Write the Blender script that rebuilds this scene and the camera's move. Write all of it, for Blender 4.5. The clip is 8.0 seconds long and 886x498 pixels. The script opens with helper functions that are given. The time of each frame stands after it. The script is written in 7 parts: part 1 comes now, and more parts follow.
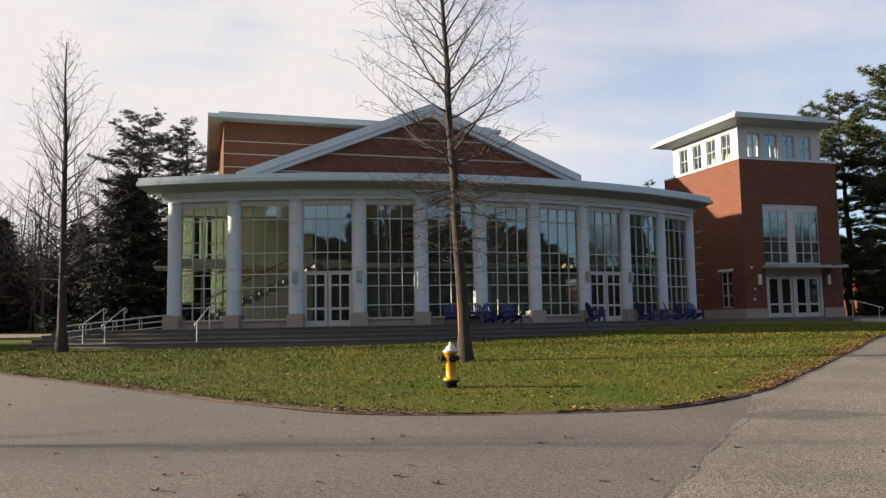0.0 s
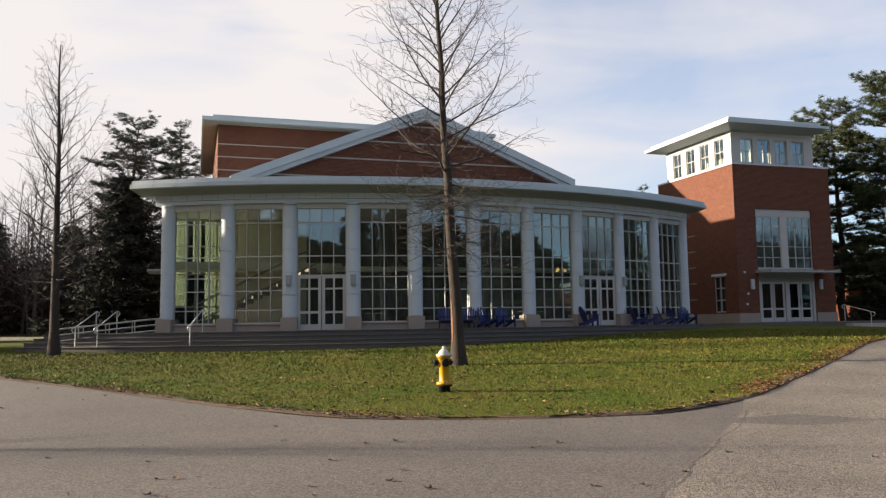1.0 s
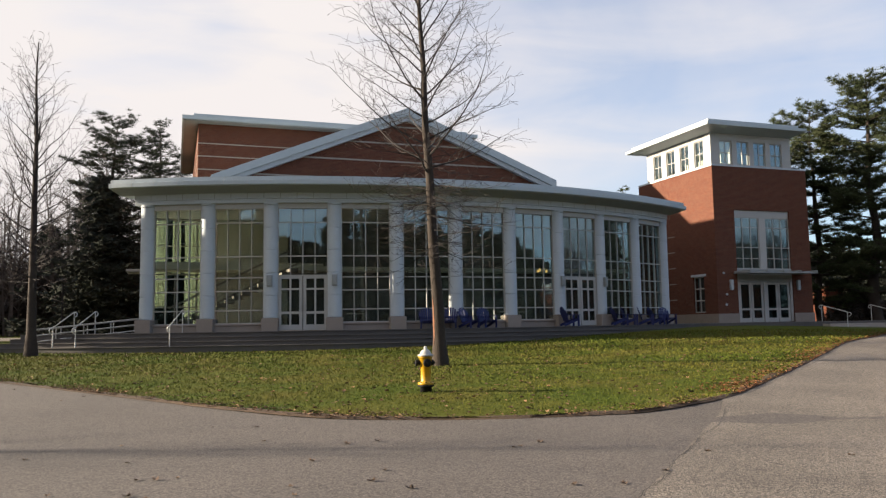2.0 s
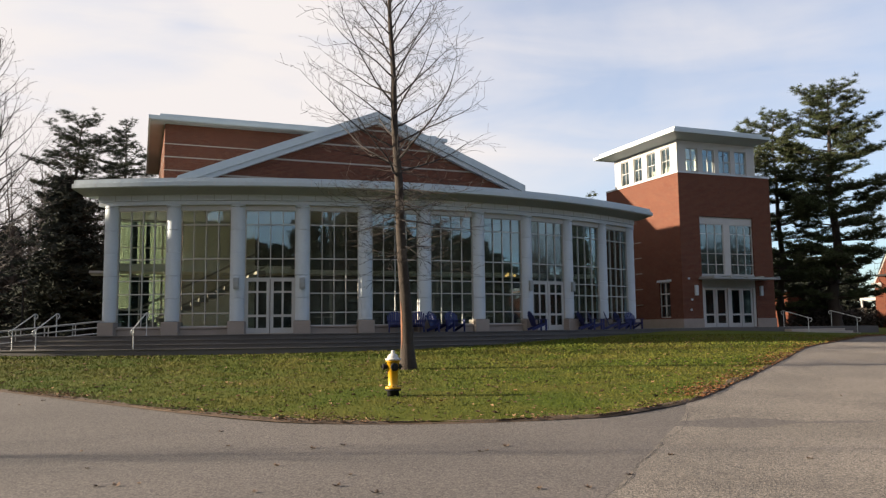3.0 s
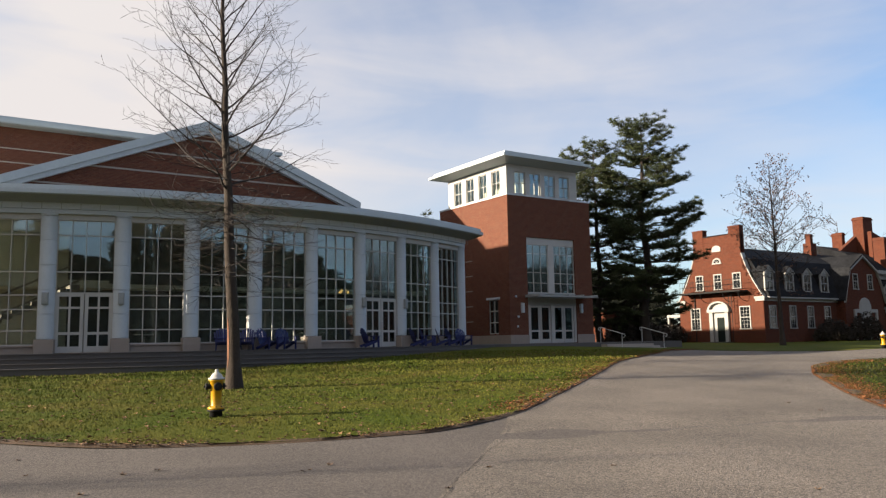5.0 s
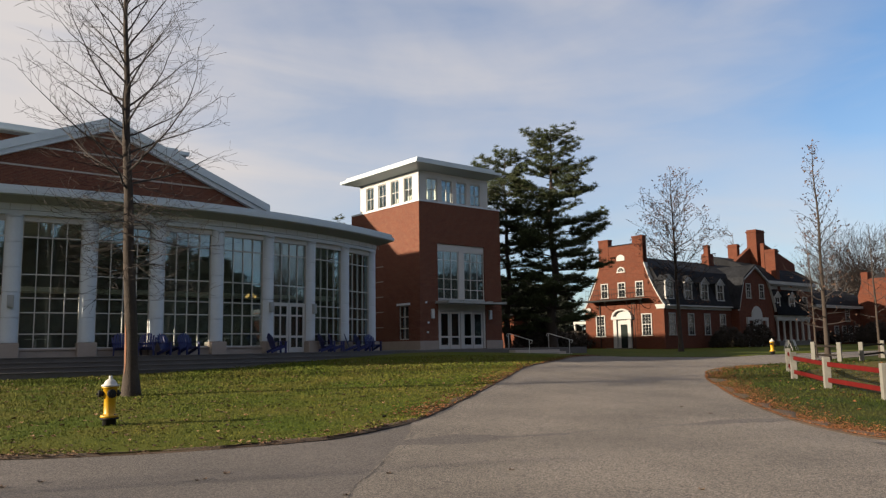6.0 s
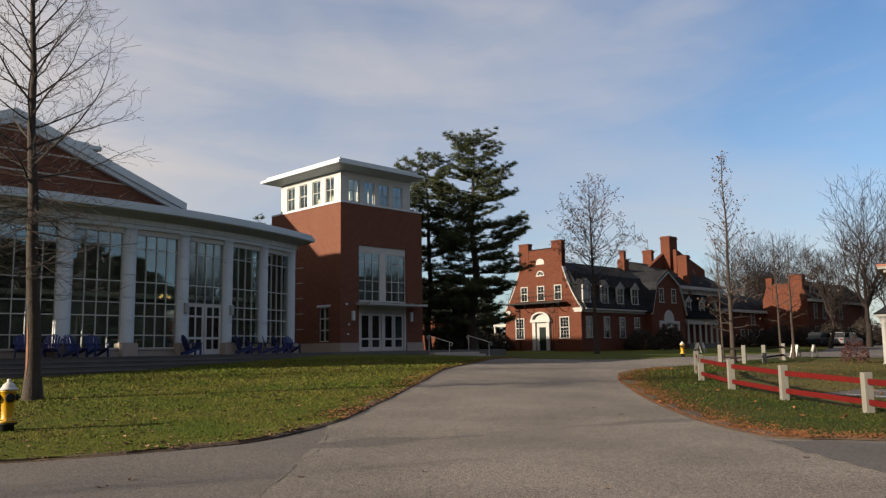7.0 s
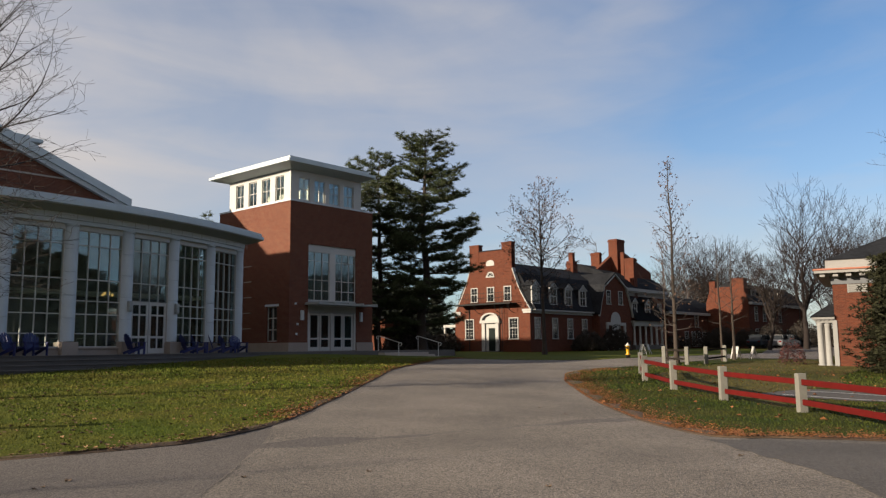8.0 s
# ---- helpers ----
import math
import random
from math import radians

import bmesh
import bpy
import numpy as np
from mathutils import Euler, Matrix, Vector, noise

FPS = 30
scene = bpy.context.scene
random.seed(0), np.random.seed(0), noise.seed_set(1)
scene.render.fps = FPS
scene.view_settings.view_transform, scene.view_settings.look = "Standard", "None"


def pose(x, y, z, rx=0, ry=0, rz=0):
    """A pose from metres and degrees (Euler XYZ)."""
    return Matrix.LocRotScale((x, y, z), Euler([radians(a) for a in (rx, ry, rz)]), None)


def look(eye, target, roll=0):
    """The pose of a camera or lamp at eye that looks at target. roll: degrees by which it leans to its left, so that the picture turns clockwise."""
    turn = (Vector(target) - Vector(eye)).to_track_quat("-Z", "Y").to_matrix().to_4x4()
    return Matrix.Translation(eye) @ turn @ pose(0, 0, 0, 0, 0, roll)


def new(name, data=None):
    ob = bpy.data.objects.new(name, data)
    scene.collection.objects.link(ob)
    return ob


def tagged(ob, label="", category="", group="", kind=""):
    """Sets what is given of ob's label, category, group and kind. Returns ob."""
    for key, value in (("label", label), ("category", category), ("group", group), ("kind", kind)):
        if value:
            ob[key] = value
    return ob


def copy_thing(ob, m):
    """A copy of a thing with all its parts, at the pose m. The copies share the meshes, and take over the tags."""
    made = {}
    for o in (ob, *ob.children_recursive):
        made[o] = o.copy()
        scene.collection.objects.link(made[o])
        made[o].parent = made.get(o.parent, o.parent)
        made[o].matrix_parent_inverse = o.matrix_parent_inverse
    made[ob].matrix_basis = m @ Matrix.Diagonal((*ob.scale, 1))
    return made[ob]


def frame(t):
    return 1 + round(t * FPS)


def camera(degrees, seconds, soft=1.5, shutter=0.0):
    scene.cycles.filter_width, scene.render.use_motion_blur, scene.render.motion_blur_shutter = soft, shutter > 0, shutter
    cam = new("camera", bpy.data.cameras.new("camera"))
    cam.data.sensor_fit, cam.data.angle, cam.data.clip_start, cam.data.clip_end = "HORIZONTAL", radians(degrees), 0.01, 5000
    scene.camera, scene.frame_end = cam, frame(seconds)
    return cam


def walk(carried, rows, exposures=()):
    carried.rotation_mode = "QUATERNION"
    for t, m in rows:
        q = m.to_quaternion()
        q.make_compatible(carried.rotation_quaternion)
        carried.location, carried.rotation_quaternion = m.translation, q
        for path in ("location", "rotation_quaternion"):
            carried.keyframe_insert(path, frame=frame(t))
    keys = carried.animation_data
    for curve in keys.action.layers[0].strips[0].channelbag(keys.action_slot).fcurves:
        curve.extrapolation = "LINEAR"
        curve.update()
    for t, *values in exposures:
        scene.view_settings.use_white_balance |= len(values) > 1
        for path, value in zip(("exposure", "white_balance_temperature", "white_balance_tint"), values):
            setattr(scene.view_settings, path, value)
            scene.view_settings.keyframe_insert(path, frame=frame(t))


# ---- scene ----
cam = camera(59.08, 8.0, soft=1.3)
PATH = [
    (0, pose(0.000, -0.000, 1.550, 95.300, 1.000, 0.100)),
    (0.5, pose(0.001, -0.022, 1.552, 95.545, 0.925, 0.034)),
    (1, pose(0.014, -0.025, 1.559, 95.564, 0.866, -0.336)),
    (1.5, pose(0.005, -0.032, 1.551, 95.557, 0.921, -1.146)),
    (3, pose(0.027, -0.043, 1.561, 95.815, 0.663, -3.976)),
    (3.5, pose(0.039, -0.068, 1.565, 96.053, 0.622, -6.787)),
    (4, pose(0.079, -0.097, 1.575, 96.308, 0.738, -9.630)),
    (4.5, pose(0.092, -0.103, 1.570, 96.601, 0.927, -12.724)),
    (6, pose(0.242, -0.191, 1.573, 97.153, 0.886, -22.376)),
    (6.5, pose(0.269, -0.200, 1.577, 97.247, 0.848, -25.378)),
    (7, pose(0.316, -0.249, 1.577, 97.223, 0.798, -28.057)),
    (7.5, pose(0.320, -0.291, 1.573, 97.198, 0.714, -30.207)),
    (8, pose(0.333, -0.330, 1.569, 97.211, 0.557, -31.677)),
]
walk(cam, PATH, exposures=[(0.0, 1.55), (0.6, 1.6), (3.0, 1.62), (4.5, 1.58), (6.0, 1.22), (8.0, 1.04)])

# ---- daylight ----
SUN_AZ, SUN_EL = -84.9, 17.0        # degrees clockwise from +y, and above the horizon
_az, _el = radians(SUN_AZ), radians(SUN_EL)
SUN_DIR = Vector((math.sin(_az) * math.cos(_el), math.cos(_az) * math.cos(_el), math.sin(_el)))
world = bpy.data.worlds.new("sky")
scene.world = world
world.use_nodes = True
wt = world.node_tree
wt.nodes.clear()


def wnode(kind, **kw):
    n = wt.nodes.new(kind)
    for k, v in kw.items():
        setattr(n, k, v)
    return n


w_out = wnode("ShaderNodeOutputWorld")
w_bg = wnode("ShaderNodeBackground")
w_sky = wnode("ShaderNodeTexSky", sky_type="NISHITA", sun_disc=False, sun_elevation=radians(SUN_EL),
              sun_rotation=radians(SUN_AZ), air_density=1.0, dust_density=0.6, ozone_density=2.0)
w_co = wnode("ShaderNodeTexCoord")
w_map = wnode("ShaderNodeMapping")
w_map.inputs["Scale"].default_value = (1.0, 1.0, 2.2)
w_noise = wnode("ShaderNodeTexNoise")
w_noise.inputs["Scale"].default_value = 1.5
w_noise.inputs["Detail"].default_value = 9.0
w_noise.inputs["Distortion"].default_value = 0.4
w_ramp = wnode("ShaderNodeValToRGB")
w_ramp.color_ramp.elements[0].position, w_ramp.color_ramp.elements[1].position = 0.42, 0.76
w_mul = wnode("ShaderNodeMath", operation="MULTIPLY")
w_mul.inputs[1].default_value = 0.66
w_mix = wnode("ShaderNodeMixRGB")
w_mix.inputs[2].default_value = (5.85, 5.5, 5.4, 1)
# thin veil that glows towards the sun
w_dot = wnode("ShaderNodeVectorMath", operation="DOT_PRODUCT")
w_dot.inputs[1].default_value = SUN_DIR
w_glow = wnode("ShaderNodeMapRange", interpolation_type="SMOOTHSTEP")
for key, v in (("From Min", -0.3), ("From Max", 0.85), ("To Min", 0.0), ("To Max", 0.85)):
    w_glow.inputs[key].default_value = v
w_add = wnode("ShaderNodeMath", operation="ADD", use_clamp=True)
wt.links.new(w_co.outputs["Generated"], w_dot.inputs[0])
wt.links.new(w_dot.outputs["Value"], w_glow.inputs["Value"])
wt.links.new(w_co.outputs["Generated"], w_map.inputs[0])
wt.links.new(w_map.outputs[0], w_noise.inputs[0])
wt.links.new(w_noise.outputs[0], w_ramp.inputs[0])
wt.links.new(w_ramp.outputs[0], w_mul.inputs[0])
# thin drawn-out streaks of high cloud
w_map2 = wnode("ShaderNodeMapping")
w_map2.inputs["Scale"].default_value = (0.9, 0.9, 5.0)
w_map2.inputs["Rotation"].default_value = (radians(9), radians(-7), 0)
w_wisp = wnode("ShaderNodeTexNoise")
w_wisp.inputs["Scale"].default_value, w_wisp.inputs["Detail"].default_value, w_wisp.inputs["Distortion"].default_value = 2.4, 8.0, 0.7
w_ramp2 = wnode("ShaderNodeValToRGB")
w_ramp2.color_ramp.elements[0].position, w_ramp2.color_ramp.elements[1].position = 0.47, 0.72
w_mul2 = wnode("ShaderNodeMath", operation="MULTIPLY_ADD")
w_mul2.inputs[1].default_value = 0.27
wt.links.new(w_co.outputs["Generated"], w_map2.inputs[0])
wt.links.new(w_map2.outputs[0], w_wisp.inputs[0])
wt.links.new(w_wisp.outputs[0], w_ramp2.inputs[0])
wt.links.new(w_ramp2.outputs[0], w_mul2.inputs[0])
wt.links.new(w_mul.outputs[0], w_mul2.inputs[2])
wt.links.new(w_mul2.outputs[0], w_add.inputs[0])
wt.links.new(w_glow.outputs[0], w_add.inputs[1])

w_sep = wnode("ShaderNodeSeparateXYZ")
w_haze = wnode("ShaderNodeMapRange", interpolation_type="SMOOTHSTEP")
for key, v in (("From Min", 0.0), ("From Max", 0.42), ("To Min", 0.26), ("To Max", 0.0)):
    w_haze.inputs[key].default_value = v
w_veil = wnode("ShaderNodeMath", operation="ADD", use_clamp=True)
wt.links.new(w_co.outputs["Generated"], w_sep.inputs[0])
wt.links.new(w_sep.outputs[2], w_haze.inputs["Value"])
wt.links.new(w_add.outputs[0], w_veil.inputs[0])
wt.links.new(w_haze.outputs[0], w_veil.inputs[1])
w_gain = wnode("ShaderNodeMixRGB", blend_type="MULTIPLY")
w_gain.inputs[0].default_value, w_gain.inputs[2].default_value = 1.0, (0.98, 1.2, 1.42, 1)
wt.links.new(w_sky.outputs[0], w_gain.inputs[1])
wt.links.new(w_gain.outputs[0], w_mix.inputs[1])
wt.links.new(w_veil.outputs[0], w_mix.inputs[0])
wt.links.new(w_mix.outputs[0], w_bg.inputs[0])
w_bg.inputs[1].default_value = 0.052
wt.links.new(w_bg.outputs[0], w_out.inputs[0])

sun_data = bpy.data.lights.new("sun", "SUN")
sun_data.energy, sun_data.angle, sun_data.color = 4.9, radians(0.6), (1.0, 0.85, 0.66)
sun = new("sun", sun_data)
sun.matrix_world = look(SUN_DIR * 100, (0, 0, 0))


# ---- materials ----
def mat(name, color, rough=0.8, metal=0.0, var=0.25, scale=3.0, fine=40.0, bump=0.2, dist=0.01, tint=None, spec=0.5, rnd=0.0, island=0.0, grain=0.25):
    """Principled surface whose colour varies at two scales, with a fine relief."""
    m = bpy.data.materials.new(name)
    m.use_nodes = True
    nt = m.node_tree
    b = nt.nodes["Principled BSDF"]
    b.inputs["Roughness"].default_value, b.inputs["Metallic"].default_value = rough, metal
    b.inputs["Specular IOR Level"].default_value = spec
    co = nt.nodes.new("ShaderNodeTexCoord")
    big, small = nt.nodes.new("ShaderNodeTexNoise"), nt.nodes.new("ShaderNodeTexNoise")
    big.inputs["Scale"].default_value, big.inputs["Detail"].default_value = scale, 5
    small.inputs["Scale"].default_value, small.inputs["Detail"].default_value = fine, 4
    for n in (big, small):
        nt.links.new(co.outputs["Object"], n.inputs["Vector"])
    tint = tint or tuple(c * (1 - var) for c in color)
    mix = nt.nodes.new("ShaderNodeMixRGB")
    mix.inputs[1].default_value, mix.inputs[2].default_value = (*color, 1), (*tint, 1)
    ramp = nt.nodes.new("ShaderNodeValToRGB")
    ramp.color_ramp.elements[0].position, ramp.color_ramp.elements[1].position = 0.35, 0.7
    nt.links.new(big.outputs[0], ramp.inputs[0])
    nt.links.new(ramp.outputs[0], mix.inputs[0])
    hsv = nt.nodes.new("ShaderNodeHueSaturation")
    mr = nt.nodes.new("ShaderNodeMapRange")
    mr.inputs["From Min"].default_value, mr.inputs["From Max"].default_value = 0.5 - grain, 0.5 + grain
    mr.clamp = False
    mr.inputs["To Min"].default_value, mr.inputs["To Max"].default_value = 1 - var * 0.8, 1 + var * 0.8
    nt.links.new(small.outputs[0], mr.inputs["Value"])
    value = mr.outputs[0]
    for amount, kind, sock in ((rnd, "ShaderNodeObjectInfo", "Random"), (island, "ShaderNodeNewGeometry", "Random Per Island")):
        if amount:
            inf, m2, mu = nt.nodes.new(kind), nt.nodes.new("ShaderNodeMapRange"), nt.nodes.new("ShaderNodeMath")
            m2.inputs["To Min"].default_value, m2.inputs["To Max"].default_value = 1 - amount, 1 + amount
            mu.operation = "MULTIPLY"
            nt.links.new(inf.outputs[sock], m2.inputs["Value"])
            nt.links.new(value, mu.inputs[0])
            nt.links.new(m2.outputs[0], mu.inputs[1])
            value = mu.outputs[0]
    nt.links.new(value, hsv.inputs["Value"])
    nt.links.new(mix.outputs[0], hsv.inputs["Color"])
    nt.links.new(hsv.outputs[0], b.inputs["Base Color"])
    if bump:
        bp = nt.nodes.new("ShaderNodeBump")
        bp.inputs["Strength"].default_value, bp.inputs["Distance"].default_value = bump, dist
        nt.links.new(small.outputs[0], bp.inputs["Height"])
        nt.links.new(bp.outputs[0], b.inputs["Normal"])
    return m


def brick_mat(name, c1, c2, mortar, var=0.2):
    """Brickwork at real size (0.2 x 0.067 m courses), laid by the horizontal run of the wall and its height."""
    m = mat(name, c1, 0.9, var=var, scale=0.5, fine=9.0, bump=0, spec=0.2)
    nt = m.node_tree
    b = nt.nodes["Principled BSDF"]
    geo = nt.nodes.new("ShaderNodeTexCoord")
    nrm = nt.nodes.new("ShaderNodeNewGeometry")
    sep, sepn = nt.nodes.new("ShaderNodeSeparateXYZ"), nt.nodes.new("ShaderNodeSeparateXYZ")
    tr = nt.nodes.new("ShaderNodeVectorTransform")
    tr.vector_type, tr.convert_from, tr.convert_to = "NORMAL", "WORLD", "OBJECT"
    nt.links.new(nrm.outputs["True Normal"], tr.inputs[0])
    nt.links.new(geo.outputs["Object"], sep.inputs[0])
    nt.links.new(tr.outputs[0], sepn.inputs[0])
    ab, gt, mx = nt.nodes.new("ShaderNodeMath"), nt.nodes.new("ShaderNodeMath"), nt.nodes.new("ShaderNodeMix")
    ab.operation, gt.operation = "ABSOLUTE", "GREATER_THAN"
    gt.inputs[1].default_value = 0.707
    nt.links.new(sepn.outputs[0], ab.inputs[0])
    nt.links.new(ab.outputs[0], gt.inputs[0])
    nt.links.new(gt.outputs[0], mx.inputs[0])
    nt.links.new(sep.outputs[0], mx.inputs[2])
    nt.links.new(sep.outputs[1], mx.inputs[3])
    com = nt.nodes.new("ShaderNodeCombineXYZ")
    nt.links.new(mx.outputs[0], com.inputs[0])
    nt.links.new(sep.outputs[2], com.inputs[1])
    br = nt.nodes.new("ShaderNodeTexBrick")
    br.inputs["Scale"].default_value = 1.0
    br.inputs["Brick Width"].default_value, br.inputs["Row Height"].default_value = 0.21, 0.07
    br.inputs["Mortar Size"].default_value, br.inputs["Mortar Smooth"].default_value = 0.006, 0.3
    br.inputs["Color1"].default_value, br.inputs["Color2"].default_value = (*c1, 1), (*c2, 1)
    br.inputs["Mortar"].default_value = (*mortar, 1)
    nt.links.new(com.outputs[0], br.inputs["Vector"])
    hsv = [n for n in nt.nodes if n.type == "HUE_SAT"][0]
    nt.links.new(br.outputs["Color"], hsv.inputs["Color"])
    bp = nt.nodes.new("ShaderNodeBump")
    bp.inputs["Strength"].default_value, bp.inputs["Distance"].default_value = 0.5, 0.006
    bp.invert = True
    nt.links.new(br.outputs["Fac"], bp.inputs["Height"])
    nt.links.new(bp.outputs[0], b.inputs["Normal"])
    return m


def glass_mat(name, tint, gloss=1.0):
    m = bpy.data.materials.new(name)
    m.use_nodes = True
    nt = m.node_tree
    nt.nodes.remove(nt.nodes["Principled BSDF"])
    out = nt.nodes["Material Output"]
    tr, gl, mx, fr = (nt.nodes.new("ShaderNode" + k) for k in ("BsdfTransparent", "BsdfGlossy", "MixShader", "LayerWeight"))
    tr.inputs[0].default_value = (*tint, 1)
    gl.inputs[0].default_value, gl.inputs["Roughness"].default_value = (gloss * 0.58, gloss * 0.82, gloss, 1), 0.005
    fr.inputs[0].default_value = 0.5
    pw, rg = nt.nodes.new("ShaderNodeMath"), nt.nodes.new("ShaderNodeMapRange")
    pw.operation = "POWER"
    pw.inputs[1].default_value = 5.0
    rg.inputs["To Min"].default_value, rg.inputs["To Max"].default_value = 0.125, 0.75
    nt.links.new(fr.outputs["Facing"], pw.inputs[0])
    nt.links.new(pw.outputs[0], rg.inputs["Value"])
    no, bp = nt.nodes.new("ShaderNodeTexNoise"), nt.nodes.new("ShaderNodeBump")
    no.inputs["Scale"].default_value, no.inputs["Detail"].default_value = 0.9, 1
    bp.inputs["Strength"].default_value, bp.inputs["Distance"].default_value = 0.12, 0.02
    co = nt.nodes.new("ShaderNodeTexCoord")
    nt.links.new(co.outputs["Object"], no.inputs["Vector"])
    nt.links.new(no.outputs[0], bp.inputs["Height"])
    nt.links.new(bp.outputs[0], gl.inputs["Normal"])
    nt.links.new(rg.outputs[0], mx.inputs[0])
    nt.links.new(tr.outputs[0], mx.inputs[1])
    nt.links.new(gl.outputs[0], mx.inputs[2])
    nt.links.new(mx.outputs[0], out.inputs[0])
    return m


M_ASPH = mat("worn_asphalt", (0.1, 0.085, 0.075), 0.9, var=0.24, scale=0.25, fine=75, bump=0.9, dist=0.012, grain=0.13)
M_ASPH2 = mat("coarse_asphalt", (0.155, 0.131, 0.108), 0.92, var=0.36, scale=0.4, fine=48, bump=1.0, dist=0.015, grain=0.12)
M_ASPH3 = mat("dark_asphalt", (0.072, 0.063, 0.057), 0.9, var=0.3, scale=0.4, fine=60, bump=0.8, dist=0.012, grain=0.13)


def aggregate(m, size, amount):
    """Stones of one size showing in a road surface."""
    nt = m.node_tree
    hsv = [n for n in nt.nodes if n.type == "HUE_SAT"][0]
    b = nt.nodes["Principled BSDF"]
    co = [n for n in nt.nodes if n.type == "TEX_COORD"][0]
    vo, mr, mu, se = (nt.nodes.new("ShaderNode" + k) for k in ("TexVoronoi", "MapRange", "MixRGB", "SeparateColor"))
    vo.inputs["Scale"].default_value = 1.0 / size
    nt.links.new(co.outputs["Object"], vo.inputs["Vector"])
    nt.links.new(vo.outputs["Color"], se.inputs[0])
    mr.inputs["To Min"].default_value, mr.inputs["To Max"].default_value = 1 - amount, 1 + amount
    nt.links.new(se.outputs[0], mr.inputs["Value"])
    mu.blend_type = "MULTIPLY"
    mu.inputs[0].default_value = 1.0
    nt.links.new(hsv.outputs[0], mu.inputs[1])
    nt.links.new(mr.outputs[0], mu.inputs[2])
    nt.links.new(mu.outputs[0], b.inputs["Base Color"])


aggregate(M_ASPH, 0.016, 0.65)
aggregate(M_ASPH2, 0.018, 0.65)
aggregate(M_ASPH3, 0.022, 0.45)
M_GRASS = mat("lawn_grass", (0.05, 0.07, 0.006), 0.95, var=0.3, scale=0.5, fine=16, bump=0.5, dist=0.03, tint=(0.083, 0.078, 0.012), spec=0.1)
M_GRASS2 = mat("dry_island_grass", (0.027, 0.04, 0.006), 0.95, var=0.4, scale=0.5, fine=22, bump=0.9, dist=0.05, tint=(0.055, 0.052, 0.012), spec=0.1)
M_LAND = mat("rough_grass", (0.07, 0.07, 0.02), 0.95, var=0.3, scale=0.2, fine=8, bump=0.6, dist=0.08, tint=(0.11, 0.085, 0.035), spec=0.1)
M_DIRT = mat("leaf_litter_soil", (0.075, 0.045, 0.024), 0.95, var=0.4, scale=2, fine=30, bump=0.8, dist=0.03)
M_BRICK = brick_mat("red_brick", (0.135, 0.047, 0.027), (0.09, 0.03, 0.019), (0.19, 0.12, 0.085))
M_BRICK2 = brick_mat("old_red_brick", (0.105, 0.029, 0.014), (0.066, 0.018, 0.01), (0.11, 0.06, 0.04))
M_STONE = mat("light_precast_stone", (0.5, 0.545, 0.58), 0.75, var=0.05, scale=0.8, fine=14, bump=0.1)
M_GRANITE = mat("beige_granite", (0.3, 0.25, 0.21), 0.8, var=0.12, scale=1.5, fine=30, bump=0.15)
M_WHITE = mat("white_paint", (0.43, 0.42, 0.395), 0.5, var=0.06, scale=1.2, fine=18, bump=0.05)
M_BAND = mat("beige_band_stone", (0.34, 0.3, 0.26), 0.8, var=0.12, scale=1.5, fine=20, bump=0.1)
M_SOFFIT = mat("grey_soffit_panel", (0.3, 0.315, 0.31), 0.7, var=0.1, scale=0.6, fine=12, bump=0.05)
M_METAL = mat("white_metal_roof", (0.42, 0.475, 0.5), 0.5, var=0.06, scale=0.8, fine=10, bump=0.05)
M_STEP = mat("grey_step_stone", (0.105, 0.095, 0.088), 0.85, var=0.15, scale=0.9, fine=25, bump=0.2)
M_SLATE = mat("dark_slate", (0.02, 0.021, 0.024), 0.9, var=0.45, scale=0.7, fine=5, bump=0.4, dist=0.02, spec=0.08)
M_COPPER = mat("red_copper_gutter", (0.34, 0.12, 0.07), 0.5, var=0.2, scale=2, fine=14, bump=0.05)
M_BARK = mat("grey_brown_bark", (0.045, 0.033, 0.025), 0.95, var=0.35, scale=2.0, fine=25, bump=0.8, dist=0.03)
M_OAK = mat("dark_oak_bark", (0.024, 0.018, 0.016), 0.9, var=0.25, scale=2.0, fine=15, bump=0, spec=0.2)
M_TWIG = mat("twig_bark", (0.026, 0.02, 0.018), 0.9, var=0.25, scale=2.0, fine=15, bump=0)
M_NEEDLE = mat("pine_needles", (0.046, 0.061, 0.027), 0.8, var=0.3, scale=0.8, fine=6, bump=0, tint=(0.062, 0.07, 0.032), island=0.35, spec=0.15)
# needles of the pines by the woods, with distance haze put into the colour
M_NEEDLE_HAZE = mat("hazed_pine_needles", (0.042, 0.05, 0.032), 0.85, var=0.3, scale=0.8, fine=6, bump=0, island=0.3, spec=0.1)
M_SPRUCE = mat("spruce_needles", (0.036, 0.041, 0.032), 0.9, var=0.3, scale=0.8, fine=6, bump=0, island=0.15, spec=0.08)
M_WOODS = mat("winter_wood_bark", (0.075, 0.056, 0.047), 0.9, var=0.25, scale=1, fine=6, bump=0, island=0.3)
M_LEAFY = mat("brown_clinging_leaf", (0.09, 0.045, 0.025), 0.8, var=0.3, scale=2, fine=9, bump=0, island=0.4)
M_GLASS = glass_mat("window_glass", (0.84, 0.88, 0.85), 0.95)
M_DGLASS = glass_mat("dark_door_glass", (0.68, 0.76, 0.76), 0.2)
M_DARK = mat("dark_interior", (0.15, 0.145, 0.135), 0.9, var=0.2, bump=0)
M_CREAM = mat("cream_plaster", (0.68, 0.67, 0.56), 0.85, var=0.1, scale=0.7, fine=10, bump=0.05)
